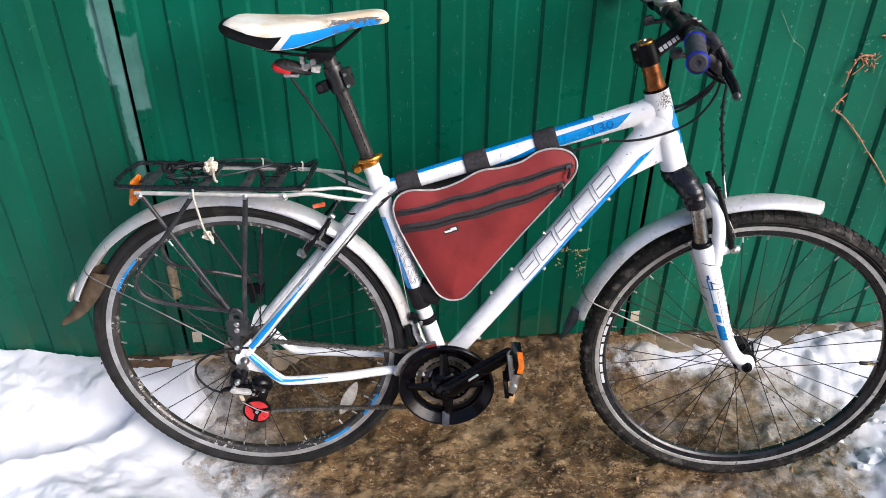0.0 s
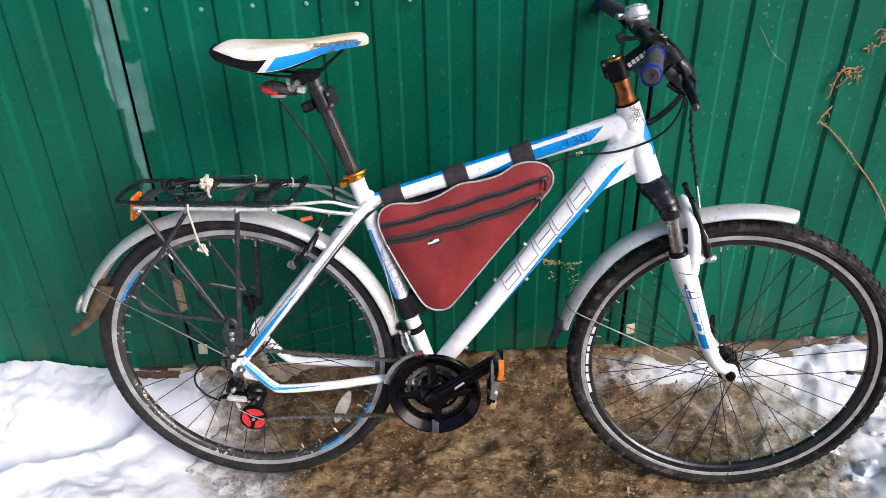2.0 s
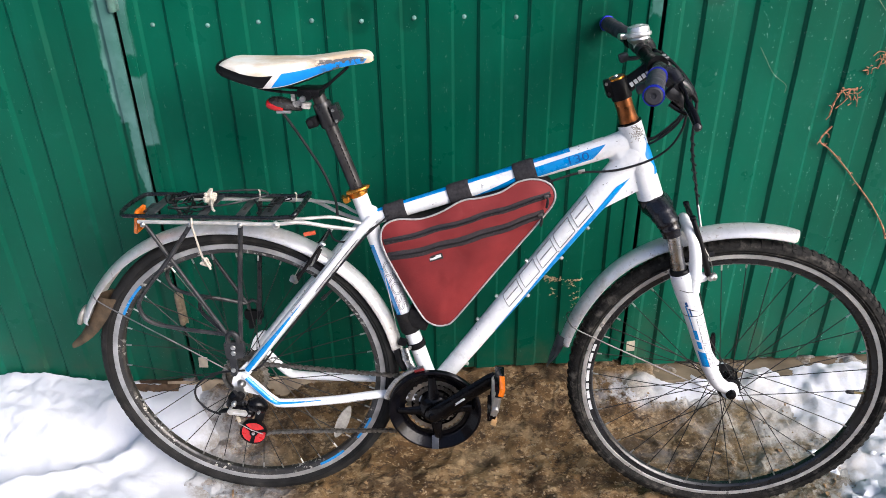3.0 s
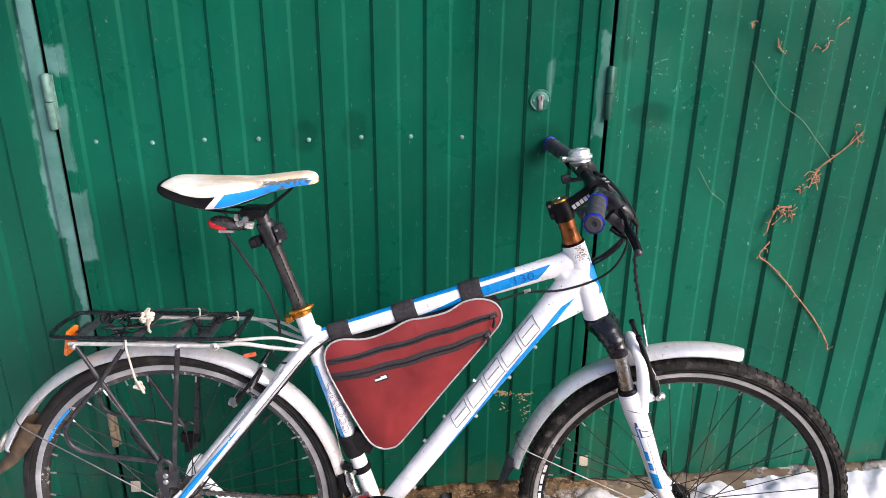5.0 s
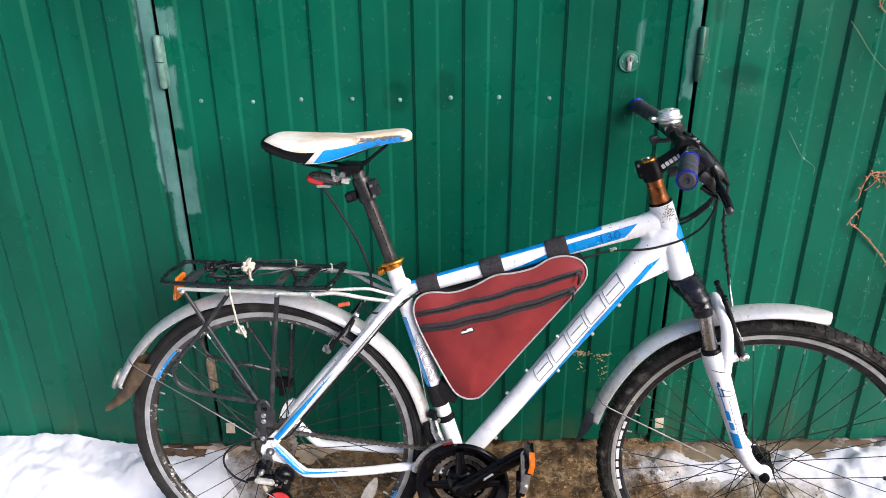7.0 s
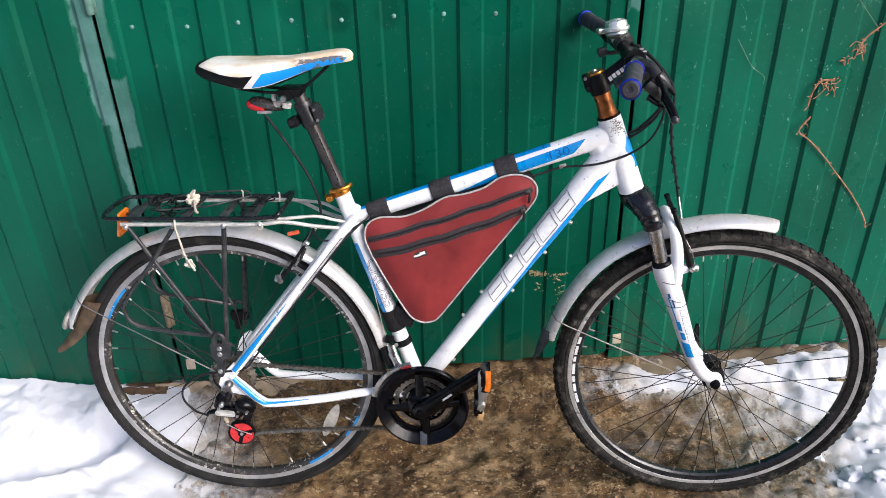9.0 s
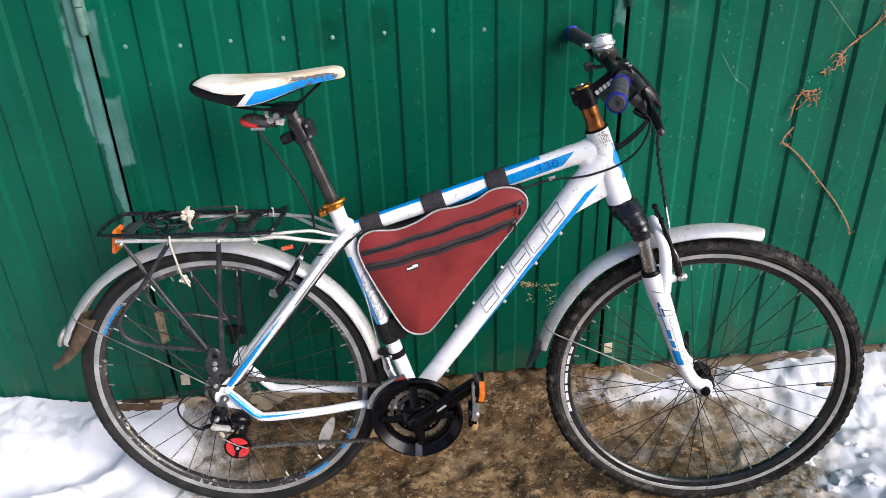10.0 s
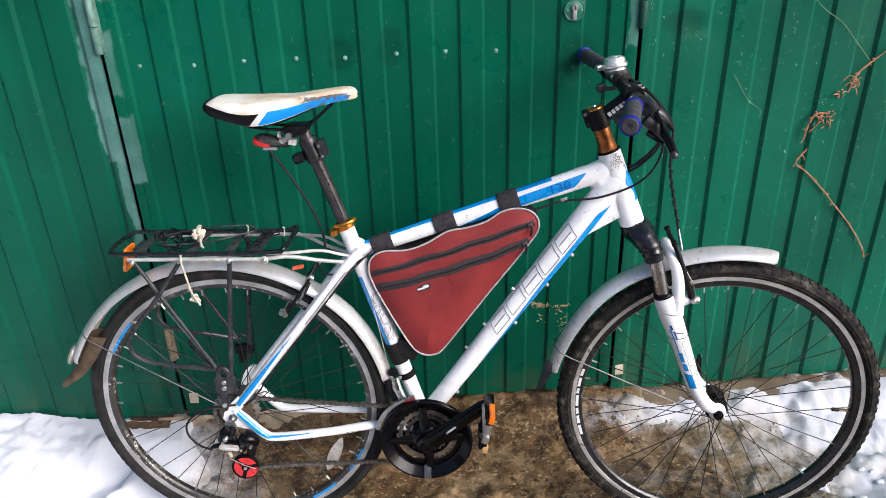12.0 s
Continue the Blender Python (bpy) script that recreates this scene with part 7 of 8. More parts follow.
def cockpit():
    ax = (HEAD_T - HEAD_B).normalized()
    a = HEAD_T + ax * 0.0028
    sp = part("headset_spacer", Geo().lathe([(0.0190, 0.0), (0.0195, 0.002), (0.0175, 0.012), (0.0168, 0.030), (0.0172, 0.044), (0.0165, 0.050)], a, ax, 26), COPPER, bike, "rusty copper-brown headset spacer")
    part("spacer_ring", Geo().lathe([(0.0190, -0.001), (0.0202, -0.0006), (0.0202, 0.0010), (0.0190, 0.0014)], a, ax, 26), GLOSS, sp)
    s = new("stem")
    s.empty_display_size = 0.02
    s.parent = bike
    tagged(s, "black alloy stem with pale printed bars")
    c = HEAD_T + ax * 0.0715
    part("steerer_clamp", Geo().lathe([(0.0165, -0.021), (0.0195, -0.020), (0.0200, -0.012), (0.0198, 0.014), (0.0185, 0.019), (0.0150, 0.020)], c, ax, 26), BLACK, s)
    part("top_cap", Geo().lathe([(0.0128, 0.0222), (0.0140, 0.0236), (0.0158, 0.0228), (0.0168, 0.0208), (0.0165, 0.019)], c, ax, 26), GOLD, s, "tarnished brass rim of the top cap")
    part("cap_plate", Geo().lathe([(0.0, 0.0232), (0.0120, 0.0230), (0.0132, 0.0215)], c, ax, 26), SLAT, s, "dark worn cap plate")
    part("cap_bolt", Geo().lathe([(0, 0.027), (0.0035, 0.0268), (0.0045, 0.0245)], c, ax, 8), ALU, s)
    g = Geo().box(c + Vector((-0.021, -0.002, 0)), (0.014, 0.024, 0.034), Matrix.Rotation(radians(-20), 3, "Y"), 0.004)
    part("clamp_ears", g, BLACK, s)
    for dz in (-0.009, 0.010):
        part("ear_bolt", Geo().tube([c + Vector((-0.024 - dz * 0.36, -0.010, dz)), c + Vector((-0.024 - dz * 0.36, -0.0150, dz))], 0.0032, 10), ALU if dz > 0 else SATIN, s)
    bar_c = B(0.869, 0.0, 1.049)
    p0 = c + Vector((0.006, 0, 0.0))
    part("extension", Geo().tube([p0, p0.lerp(bar_c, 0.4), p0.lerp(bar_c, 0.85)], [0.0165, 0.0150, 0.0150], 16, flat=0.85), BLACK, s)
    d = (bar_c - p0).normalized()
    for k in range(5):
        q = p0 + d * (0.018 + 0.0088 * k) + Vector((0, -0.0139, -0.001))
        part("print_bar", Geo().box(q, (0.0066, 0.001, 0.0085), Matrix.Rotation(-math.atan2(d.z, d.x), 3, "Y")), MARK, s)
    part("face_clamp", Geo().tube([bar_c + Vector((0, -0.021, 0)), bar_c + Vector((0, 0.021, 0))], 0.0200, 20), BLACK, s)
    for y in (-0.014, 0.014):
        for z in (-0.014, 0.014):
            part("face_bolt", Geo().tube([bar_c + Vector((0.012, y, z)), bar_c + Vector((0.020, y, z * 1.05))], 0.0038, 8), STEEL, s)

    h = new("handlebar")
    h.empty_display_size = 0.02
    h.parent = bike
    tagged(h, "black flat handlebar with rubber grips and levers")
    path = spline([B(0.813, 0.268, 1.0475), B(0.836, 0.170, 1.053), B(0.859, 0.085, 1.053), B(0.869, 0.022, 1.049), B(0.869, -0.022, 1.050), B(0.859, -0.085, 1.062), B(0.841, -0.170, 1.078), B(0.815, -0.286, 1.0895)], 8)
    part("bar", Geo().tube(path, 0.0113, 16), BLACK, h)
    n = len(path)

    def grip(i0, i1):
        q = path[i0:i1 + 1]
        g = Geo().tube(q, [0.0158 + 0.0008 * math.sin(k * 2.4) for k in range(len(q))], 18)
        return part("grip", g, GRIP, h, "dark grey rubber grip")

    gr = grip(0, 10)
    gl = grip(n - 11, n - 1)
    for o, p, q in ((gr, path[0], path[1]), (gl, path[-1], path[-2])):
        t = (p - q).normalized()
        part("grip_ring", Geo().lathe([(0.0150, -0.004), (0.0172, -0.0035), (0.0178, 0.0), (0.0172, 0.0026), (0.0150, 0.0035)], p, t, 24), BLUERING, o, "blue anodised lock ring")
        part("end_cap", Geo().lathe([(0.0, 0.0028), (0.0045, 0.0028), (0.0050, 0.0048), (0.0120, 0.0052), (0.0148, 0.0032), (0.0150, 0.0)], p, t, 24), GRIP, o)
    for o, p, q in ((gr, path[10], path[9]), (gl, path[n - 11], path[n - 10])):
        part("grip_ring", Geo().lathe([(0.0150, -0.004), (0.0176, -0.003), (0.0176, 0.003), (0.0150, 0.004)], p, (p - q).normalized(), 24), BLUERING if o is gr else GLOSS, o, "blue anodised lock ring" if o is gr else "")

    def lever(v, tip, i):
        c0 = path[i]
        side = Vector((0, -v, 0))
        along = (path[i - 1] - path[i + 1]).normalized() * v
        body = Geo().tube([c0 + along * 0.013, c0 + along * 0.010, c0 - along * 0.010, c0 - along * 0.013], [0.0140, 0.0155, 0.0155, 0.0140], 18)
        body.tube(spline([c0 + Vector((0.006, 0, 0.004)), c0 + Vector((0.022, 0, 0.004)) + side * 0.008, c0 + Vector((0.034, 0, -0.010)) + side * 0.020], 5), [0.0125, 0.0125, 0.012, 0.0115, 0.011, 0.0108, 0.0105, 0.0102, 0.010, 0.0098, 0.0095], 14, flat=0.85)
        b = part("lever_bracket", body, SATIN, h, "black lever and shifter housing")
        part("clamp_bolt", Geo().lathe([(0, 0.004), (0.003, 0.0036), (0.0038, 0.0)], c0 + Vector((0.012, 0, 0.011)), Vector((0.6, 0, 0.8)), 10), ALU, b)
        a = c0 + Vector((0.034, 0, -0.012)) + side * 0.020
        pts = spline([a, a.lerp(tip, 0.22) + Vector((0.003, 0, -0.002)), a.lerp(tip, 0.42) + Vector((0.001, 0, -0.004)), a.lerp(tip, 0.75) + Vector((0.001, 0, 0)), tip], 6)
        rad = [0.0062 - 0.0012 * sm(0, 5, k) + 0.0038 * sm(9, 13, k) - 0.0006 * sm(18, 24, k) for k in range(len(pts))]
        part("brake_lever", Geo().tube(pts, rad, 14, flat=0.72), GLOSS, b, "glossy black brake lever")
        part("lever_tip", Geo().lathe([(0, 0.006), (0.005, 0.005), (0.0080, 0.0005), (0.0076, -0.005)], tip, tip - pts[-3], 14), SATIN, b, "worn rounded lever end")
        q = c0 - along * 0.030
        sh = Geo().tube([q - along * 0.010, q - along * 0.007, q + along * 0.007, q + along * 0.010], [0.0140, 0.0152, 0.0152, 0.0140], 18)
        sh.tube(spline([q + Vector((0.004, 0, -0.006)), q + Vector((0.022, 0, -0.016)), q + Vector((0.044, 0, -0.026)), q + Vector((0.060, 0, -0.040))], 5), [0.009, 0.011, 0.0128, 0.0138, 0.0145, 0.0148, 0.0148, 0.0145, 0.014, 0.0132, 0.0125, 0.0115, 0.0105, 0.0095, 0.008, 0.006], 16, flat=0.9)
        shf = part("shifter", sh, SATIN, b, "black thumb shifter pod")
        k = c0 + Vector((0.032, 0, -0.036)) + side * 0.012
        blk = Geo().box(k, (0.042, 0.024, 0.022), Matrix.Rotation(radians(38), 3, "Y"), 0.008)
        blk.box(k + Vector((0.006, 0, 0.016)), (0.030, 0.020, 0.012), Matrix.Rotation(radians(30), 3, "Y"), 0.005)
        part("shifter_base", blk, SATIN, shf, "angular black shifter base")
        part("trigger", Geo().tube(spline([k + Vector((-0.010, 0, -0.012)), k + Vector((0.010, 0, -0.024)) + side * 0.006, k + Vector((0.030, 0, -0.030)) + side * 0.012], 4), [0.005, 0.005, 0.0048, 0.0046, 0.0045, 0.0044, 0.0042, 0.004, 0.003], 10, flat=1.4), GLOSS, shf, "glossy thumb trigger")
        part("indicator", Geo().lathe([(0, 0.004), (0.010, 0.0036), (0.0128, 0.0015), (0.0135, -0.003)], q + Vector((0.030, 0, -0.003)), Vector((0.42, 0, 0.9)), 22), GLOSS, shf, "round glossy gear window")
        part("cable_adjuster", Geo().tube([q + Vector((0.052, 0, -0.030)), q + Vector((0.066, 0, -0.046)), q + Vector((0.072, 0, -0.054))], [0.0052, 0.0052, 0.0036], 10), BLACK, shf)
        th = Geo().box(c0 + Vector((-0.026, 0, -0.024)) - side * 0.004, (0.020, 0.018, 0.018), Matrix.Rotation(radians(-20), 3, "Y"), 0.005)
        th.tube(spline([c0 + Vector((0.014, 0, -0.022)), c0 + Vector((-0.008, 0, -0.027)), c0 + Vector((-0.026, 0, -0.024))], 4), 0.0045, 8)
        part("shift_paddle", th, plain("grey_shift_paddle", (0.035, 0.037, 0.042), 0.4, vary=0.3), b, "dark grey shift paddle")

    lever(1, B(0.9066, 0.200, 0.979), 12)
    lever(-1, B(0.895, -0.235, 1.040), n - 14)
    bell = new("bell")
    bell.empty_display_size = 0.02
    bell.parent = bike
    tagged(bell, "silver dome bell clamped on the handlebar")
    bc = B(0.852, -0.104, 1.0865)
    up = Vector((-0.15, 0.06, 1)).normalized()
    part("dome", Geo().lathe([(0.0, 0.0238), (0.0055, 0.0237), (0.0105, 0.023), (0.0114, 0.0217), (0.0168, 0.0211), (0.0205, 0.019), (0.0218, 0.0157), (0.0224, 0.009), (0.0257, 0.0076), (0.0266, 0.0038), (0.0251, 0.0005), (0.02, -0.0009)], bc, up, 36), BRUSHED, bell, "brushed silver dome")
    part("bell_base", Geo().lathe([(0.0214, -0.001), (0.0228, -0.005), (0.0200, -0.010), (0.0140, -0.014), (0.0130, -0.022)], bc, up, 28), ALU, bell)
    part("striker", Geo().box(bc + Vector((-0.031, 0.004, -0.001)), (0.018, 0.015, 0.012), Matrix.Rotation(0.3, 3, "Z"), 0.004), ALU, bell)
    part("bell_clamp", Geo().lathe([(0.0115, -0.008), (0.0150, -0.007), (0.0150, 0.007), (0.0115, 0.008)], B(0.856, -0.110, 1.072), path[n - 19] - path[n - 21], 18), BLACK, bell)


cockpit()


def cables():
    runs = [
        ("brake_cable", [B(0.900, 0.112, 1.004), B(0.9086, 0.070, 0.968), B(0.8897, 0.030, 0.927), B(0.868, 0.0, 0.901), B(0.835, -0.034, 0.888)], 0.0025),
        ("brake_cable", [B(0.902, 0.105, 0.998), B(0.9070, 0.072, 0.958), B(0.8890, 0.032, 0.918), B(0.866, 0.0, 0.892), B(0.835, -0.034, 0.878)], 0.0025),
        ("gear_cable", [B(0.908, 0.115, 0.998), B(0.9125, 0.085, 0.951), B(0.9017, 0.052, 0.904), B(0.8722, 0.032, 0.8715), B(0.8255, 0.029, 0.853), B(0.790, 0.028, 0.846), B(0.735, 0.018, 0.838), B(0.66, 0.016, 0.812), B(0.42, 0.014, 0.730)], 0.0023),
        ("gear_cable", [B(0.884, -0.04, 1.060), B(0.903, -0.010, 1.050), B(0.920, 0.020, 1.030), B(0.930, 0.045, 1.000), B(0.920, 0.048, 0.962), B(0.894, 0.020, 0.920), B(0.866, -0.020, 0.897)], 0.0024),
        ("brake_cable", [B(0.895, -0.085, 1.060), B(0.912, -0.020, 1.044), B(0.929, 0.030, 1.020), B(0.9385, 0.056, 0.992), B(0.938, 0.060, 0.9345), B(0.9467, 0.050, 0.883), B(0.9586, 0.040, 0.842), B(0.9750, 0.029, 0.776)], 0.0026),
        ("rear_cable", [B(0.352, 0.020, 0.742), B(0.318, 0.036, 0.716), B(0.284, 0.048, 0.682), B(0.199, 0.060, 0.577), B(0.110, 0.068, 0.464), B(0.064, 0.072, 0.404), B(0.045, 0.066, 0.388)], 0.0021),
        ("rear_cable", [B(0.330, 0.012, 0.720), B(0.305, 0.020, 0.706), B(0.272, 0.034, 0.690), B(0.240, 0.034, 0.690), B(0.225, 0.020, 0.705)], 0.0021),
    ]
    for nm, p, r in runs:
        part(nm, Geo().tube(spline(p, 8), r, 8), GUM, bike, "black cable housing")
    base = spline([B(0.938, 0.060, 0.932), B(0.9467, 0.050, 0.883), B(0.9586, 0.040, 0.842), B(0.972, 0.031, 0.790)], 14)
    coil = []
    for i, p in enumerate(base):
        a = i * 0.95
        k = 0.0046 + 0.0022 * noise.noise((i * 0.13, 3.0, 1.0))
        coil.append(p + Vector((math.cos(a) * k, math.sin(a) * k, 0.004 * noise.noise((i * 0.2, 8.0, 1.0)))))
    part("coiled_wire", Geo().tube(coil, 0.0011, 6), GUM, bike, "thin black wire wound round the front cable")
    part("noodle", Geo().tube(spline([B(0.9745, 0.029, 0.780), B(0.977, 0.033, 0.766), B(0.979, 0.040, 0.752), B(0.981, 0.046, 0.738)], 5), 0.0027, 8), STEEL, bike)
    part("brake_wire", Geo().tube(spline([B(0.224, 0.032, 0.710), B(0.216, 0.034, 0.696), B(0.207, 0.036, 0.682)], 4), 0.0013, 6), STEEL, rb, "thin bare brake wire")
    part("noodle", Geo().tube(spline([B(0.212, 0.035, 0.684), B(0.205, 0.040, 0.682), B(0.197, 0.044, 0.662), B(0.192, 0.046, 0.646), B(0.186, 0.044, 0.636)], 5), 0.0027, 8), ALU, rb, "bent silver cable guide")
    part("cable_boot", Geo().tube(spline([B(0.206, 0.030, 0.668), B(0.190, 0.034, 0.642), B(0.172, 0.036, 0.624), B(0.150, 0.036, 0.607)], 5), [0.0030, 0.0038, 0.0044, 0.0048, 0.0048, 0.0048, 0.0048, 0.0048, 0.0048, 0.0048, 0.0048, 0.0046, 0.0044, 0.0042, 0.0040, 0.0036][:16], 10), GUM, rb, "black rubber boot")
    part("cable_stop", Geo().box(B(0.742, 0.018, 0.842), (0.014, 0.006, 0.007), Matrix.Rotation(radians(-15), 3, "Y"), 0.001), ALU, bike)
    for s, dg in ((0.30, 95), (0.40, 95), (0.46, -88), (0.62, -84), (0.74, -82), (0.55, 85), (0.15, -90)):
        p = down_p.at(s, dg, 0.0)
        o = (p - down_p.a.lerp(down_p.b, s)).normalized()
        part("bottle_boss", Geo().tube([p - o * 0.002, p + o * 0.006], [0.005, 0.004], 8), ALU, down_tube)
    for s in (0.43, 0.62):
        p = seat_p.at(s, 120, 0)
        part("bottle_boss", Geo().tube([p, p + Vector((-0.006, -0.002, 0))], [0.005, 0.004], 8), ALU, seat_tube)
    part("gear_wire", Geo().tube([B(0.322, 0.014, 0.690), B(0.374, 0.022, 0.395)], 0.0009, 5), ALU, bike)


cables()


# -- rear rack --
def rack():
    r = new("rear_rack")
    r.empty_display_size = 0.03
    r.parent = bike
    tagged(r, "black tubular rear rack with grey side rails")
    loop = spline([B(-0.190, 0.066, 0.7515), B(-0.203, 0.050, 0.7515), B(-0.209, 0.0, 0.7515), B(-0.203, -0.050, 0.7515), B(-0.190, -0.066, 0.7515), B(-0.10, -0.067, 0.7515), B(0.02, -0.067, 0.7515), B(0.150, -0.066, 0.7515)], 6)
    near = spline([B(0.160, 0.062, 0.7530), B(0.10, 0.067, 0.7515), B(-0.08, 0.067, 0.7515), B(-0.190, 0.066, 0.7515)], 6)
    part("platform_loop", Geo().tube(near[:-1] + loop, 0.0046, 10), LOOP, r, "glossy black tube loop")
    part("front_hoop", Geo().tube(spline([B(0.150, -0.066, 0.7515), B(0.168, -0.064, 0.7600), B(0.172, 0.0, 0.7620), B(0.168, 0.060, 0.7600), B(0.158, 0.064, 0.7515)], 5), 0.0055, 10, flat=1.0), LOOP, r)
    for u, w in ((-0.140, 0.020), (-0.030, 0.018), (0.050, 0.018), (0.105, 0.026)):
        part("cross_slat", Geo().box(B(u, 0, 0.7515), (w, 0.134, 0.0035), None, 0.0012), SLAT, r, "flat dark grey cross slat")
    for u, v in ((0.050, 0.02), (0.105, 0.0), (0.105, 0.03), (0.102, -0.03)):
        part("slot", Geo().box(B(u, v, 0.7538), (0.005, 0.014, 0.001), None, 0.0004), DARK, r)
    part("spring_clip", Geo().tube(spline([B(-0.120, -0.03, 0.7550), B(-0.04, -0.045, 0.7660), B(0.06, -0.050, 0.7700), B(0.085, -0.030, 0.7660), B(0.06, -0.010, 0.7650), B(0.0, 0.02, 0.7600), B(-0.11, 0.03, 0.7550)], 6), 0.0021, 7), RACK, r)
    rnd = random.Random(8)
    for k in range(16):
        a = B(-0.128 + 0.008 * k if k < 11 else -0.062 + 0.012 * k, rnd.uniform(-0.035, 0.040), 0.7525)
        hank = spline([a] + [a + B(rnd.uniform(-0.012, 0.042), rnd.uniform(-0.03, 0.03), rnd.uniform(-0.006, 0.011)) for _ in range(4)], 4)
        part("cord", Geo().tube(hank, rnd.choice((0.0013, 0.0017, 0.0022)), 6), BLACK, r, "dark elastic cord tangled on the rack")
    for v in (1, -1):
        part("side_rail", Geo().tube(spline([B(-0.160, 0.070 * v, 0.7407), B(-0.02, 0.071 * v, 0.7407), B(0.12, 0.071 * v, 0.7400), B(0.175, 0.064 * v, 0.742), B(0.235, 0.042 * v, 0.724), B(0.288, 0.026 * v, 0.712)], 6), 0.0042, 10), GREYRAIL, r, "bare grey side rail")
        part("rail_arm", Geo().tube(spline([B(0.10, 0.060 * v, 0.748), B(0.165, 0.056 * v, 0.746), B(0.235, 0.040 * v, 0.745), B(0.270, 0.028 * v, 0.733), B(0.302, 0.020 * v, 0.722)], 5), 0.0036, 8), GREYRAIL, r)
        part("strut", Geo().tube(spline([B(-0.147, 0.070 * v, 0.735), B(-0.076, 0.071 * v, 0.606), B(-0.006, 0.072 * v, 0.478)], 3), 0.0045, 10), RACK, r, "black rack strut")
        part("strut", Geo().tube(spline([B(-0.049, 0.076 * v, 0.736), B(-0.110, 0.076 * v, 0.655), B(-0.180, 0.076 * v, 0.570), B(-0.188, 0.076 * v, 0.535), B(-0.168, 0.076 * v, 0.507), B(-0.10, 0.075 * v, 0.492), B(-0.010, 0.073 * v, 0.480)], 6), 0.0047, 10), RACK, r, "bent black rack strut")
        part("strut", Geo().tube(spline([B(0.054, 0.070 * v, 0.738), B(0.036, 0.072 * v, 0.590), B(0.018, 0.072 * v, 0.425)], 3), 0.0052, 10), RACK, r, "black upright rack strut")
        for u, w in ((-0.149, 0.736), (-0.050, 0.737), (0.054, 0.738), (0.128, 0.739)):
            part("rack_bolt", Geo().lathe([(0, 0.005), (0.003, 0.0045), (0.0042, 0.002), (0.0054, 0.001), (0.0054, -0.006)], B(u, 0.076 * v, w), (0, -v, 0), 10), ALU, r)
        foot = [(-0.0075, 0.380), (-0.0045, 0.376), (0.0030, 0.376), (0.0060, 0.380), (0.0095, 0.422), (0.0260, 0.424), (0.0290, 0.428), (0.0290, 0.458), (0.0250, 0.463), (-0.0110, 0.463), (-0.0150, 0.458), (-0.0135, 0.426), (-0.0105, 0.421), (-0.0060, 0.418)]
        leg = part("mount_bracket", Geo().slab(foot if v > 0 else [(a, b + (0.46 - b) * 0.45) for a, b in foot], lambda a, b, t, v=v: B(a, 0.073 * v + t, b), -0.006, 0.006), RACK if v > 0 else BLACK, r, "black mounting bracket", smooth=False)
        for u, w in ((0.0055, 0.4497), (0.0045, 0.4353), (-0.0007, 0.3916)) if v > 0 else ((0.004, 0.446),):
            part("bracket_bolt", Geo().lathe([(0, 0.009), (0.0045, 0.0085), (0.0062, 0.006), (0.0066, 0.0)], B(u, 0.073 * v, w), (0, -v, 0), 12), ALU, leg)
        part("bracket_cap", Geo().tube(spline([B(-0.004, 0.076 * v, 0.460), B(-0.004, 0.076 * v, 0.477), B(0.006, 0.076 * v, 0.486), B(0.017, 0.076 * v, 0.477), B(0.017, 0.076 * v, 0.460)], 4), 0.0055 if v > 0 else 0.004, 10), RACK, leg)
    part("rail_plate", Geo().lathe([(0, 0.003), (0.007, 0.003), (0.0086, 0.001), (0.0086, -0.002)], B(0.128, 0.074, 0.7385), (0, -1, 0), 14), GREYRAIL, r)
    part("lower_bridge", Geo().tube(spline([B(-0.010, 0.070, 0.480), B(-0.075, 0.030, 0.515), B(-0.080, -0.03, 0.515), B(-0.010, -0.070, 0.480)], 5), 0.0042, 8), RACK, r)
    q = [(-0.018, -0.026), (0.018, -0.026), (0.021, -0.022), (0.021, 0.024), (0.018, 0.027), (-0.018, 0.027), (-0.021, 0.024), (-0.021, -0.022)]
    tilt = Matrix.Rotation(radians(12), 3, "Y")

    def rp(a, b, t):
        return B(-0.178, 0.026, 0.728) + tilt @ Vector((t, -a, b))

    part("rear_reflector", Geo().slab(q, rp, -0.003, 0.003), ORANGE, r, "orange rectangular rear reflector")
    part("reflector_bracket", Geo().box(B(-0.160, 0, 0.745), (0.016, 0.05, 0.004), None, 0.001), RACK, r)
    part("amber_reflector", Geo().box(B(0.193, 0.062, 0.717), (0.025, 0.007, 0.008), Matrix.Rotation(radians(-12), 3, "Y"), 0.002), AMBER, r)
    return r


rack()


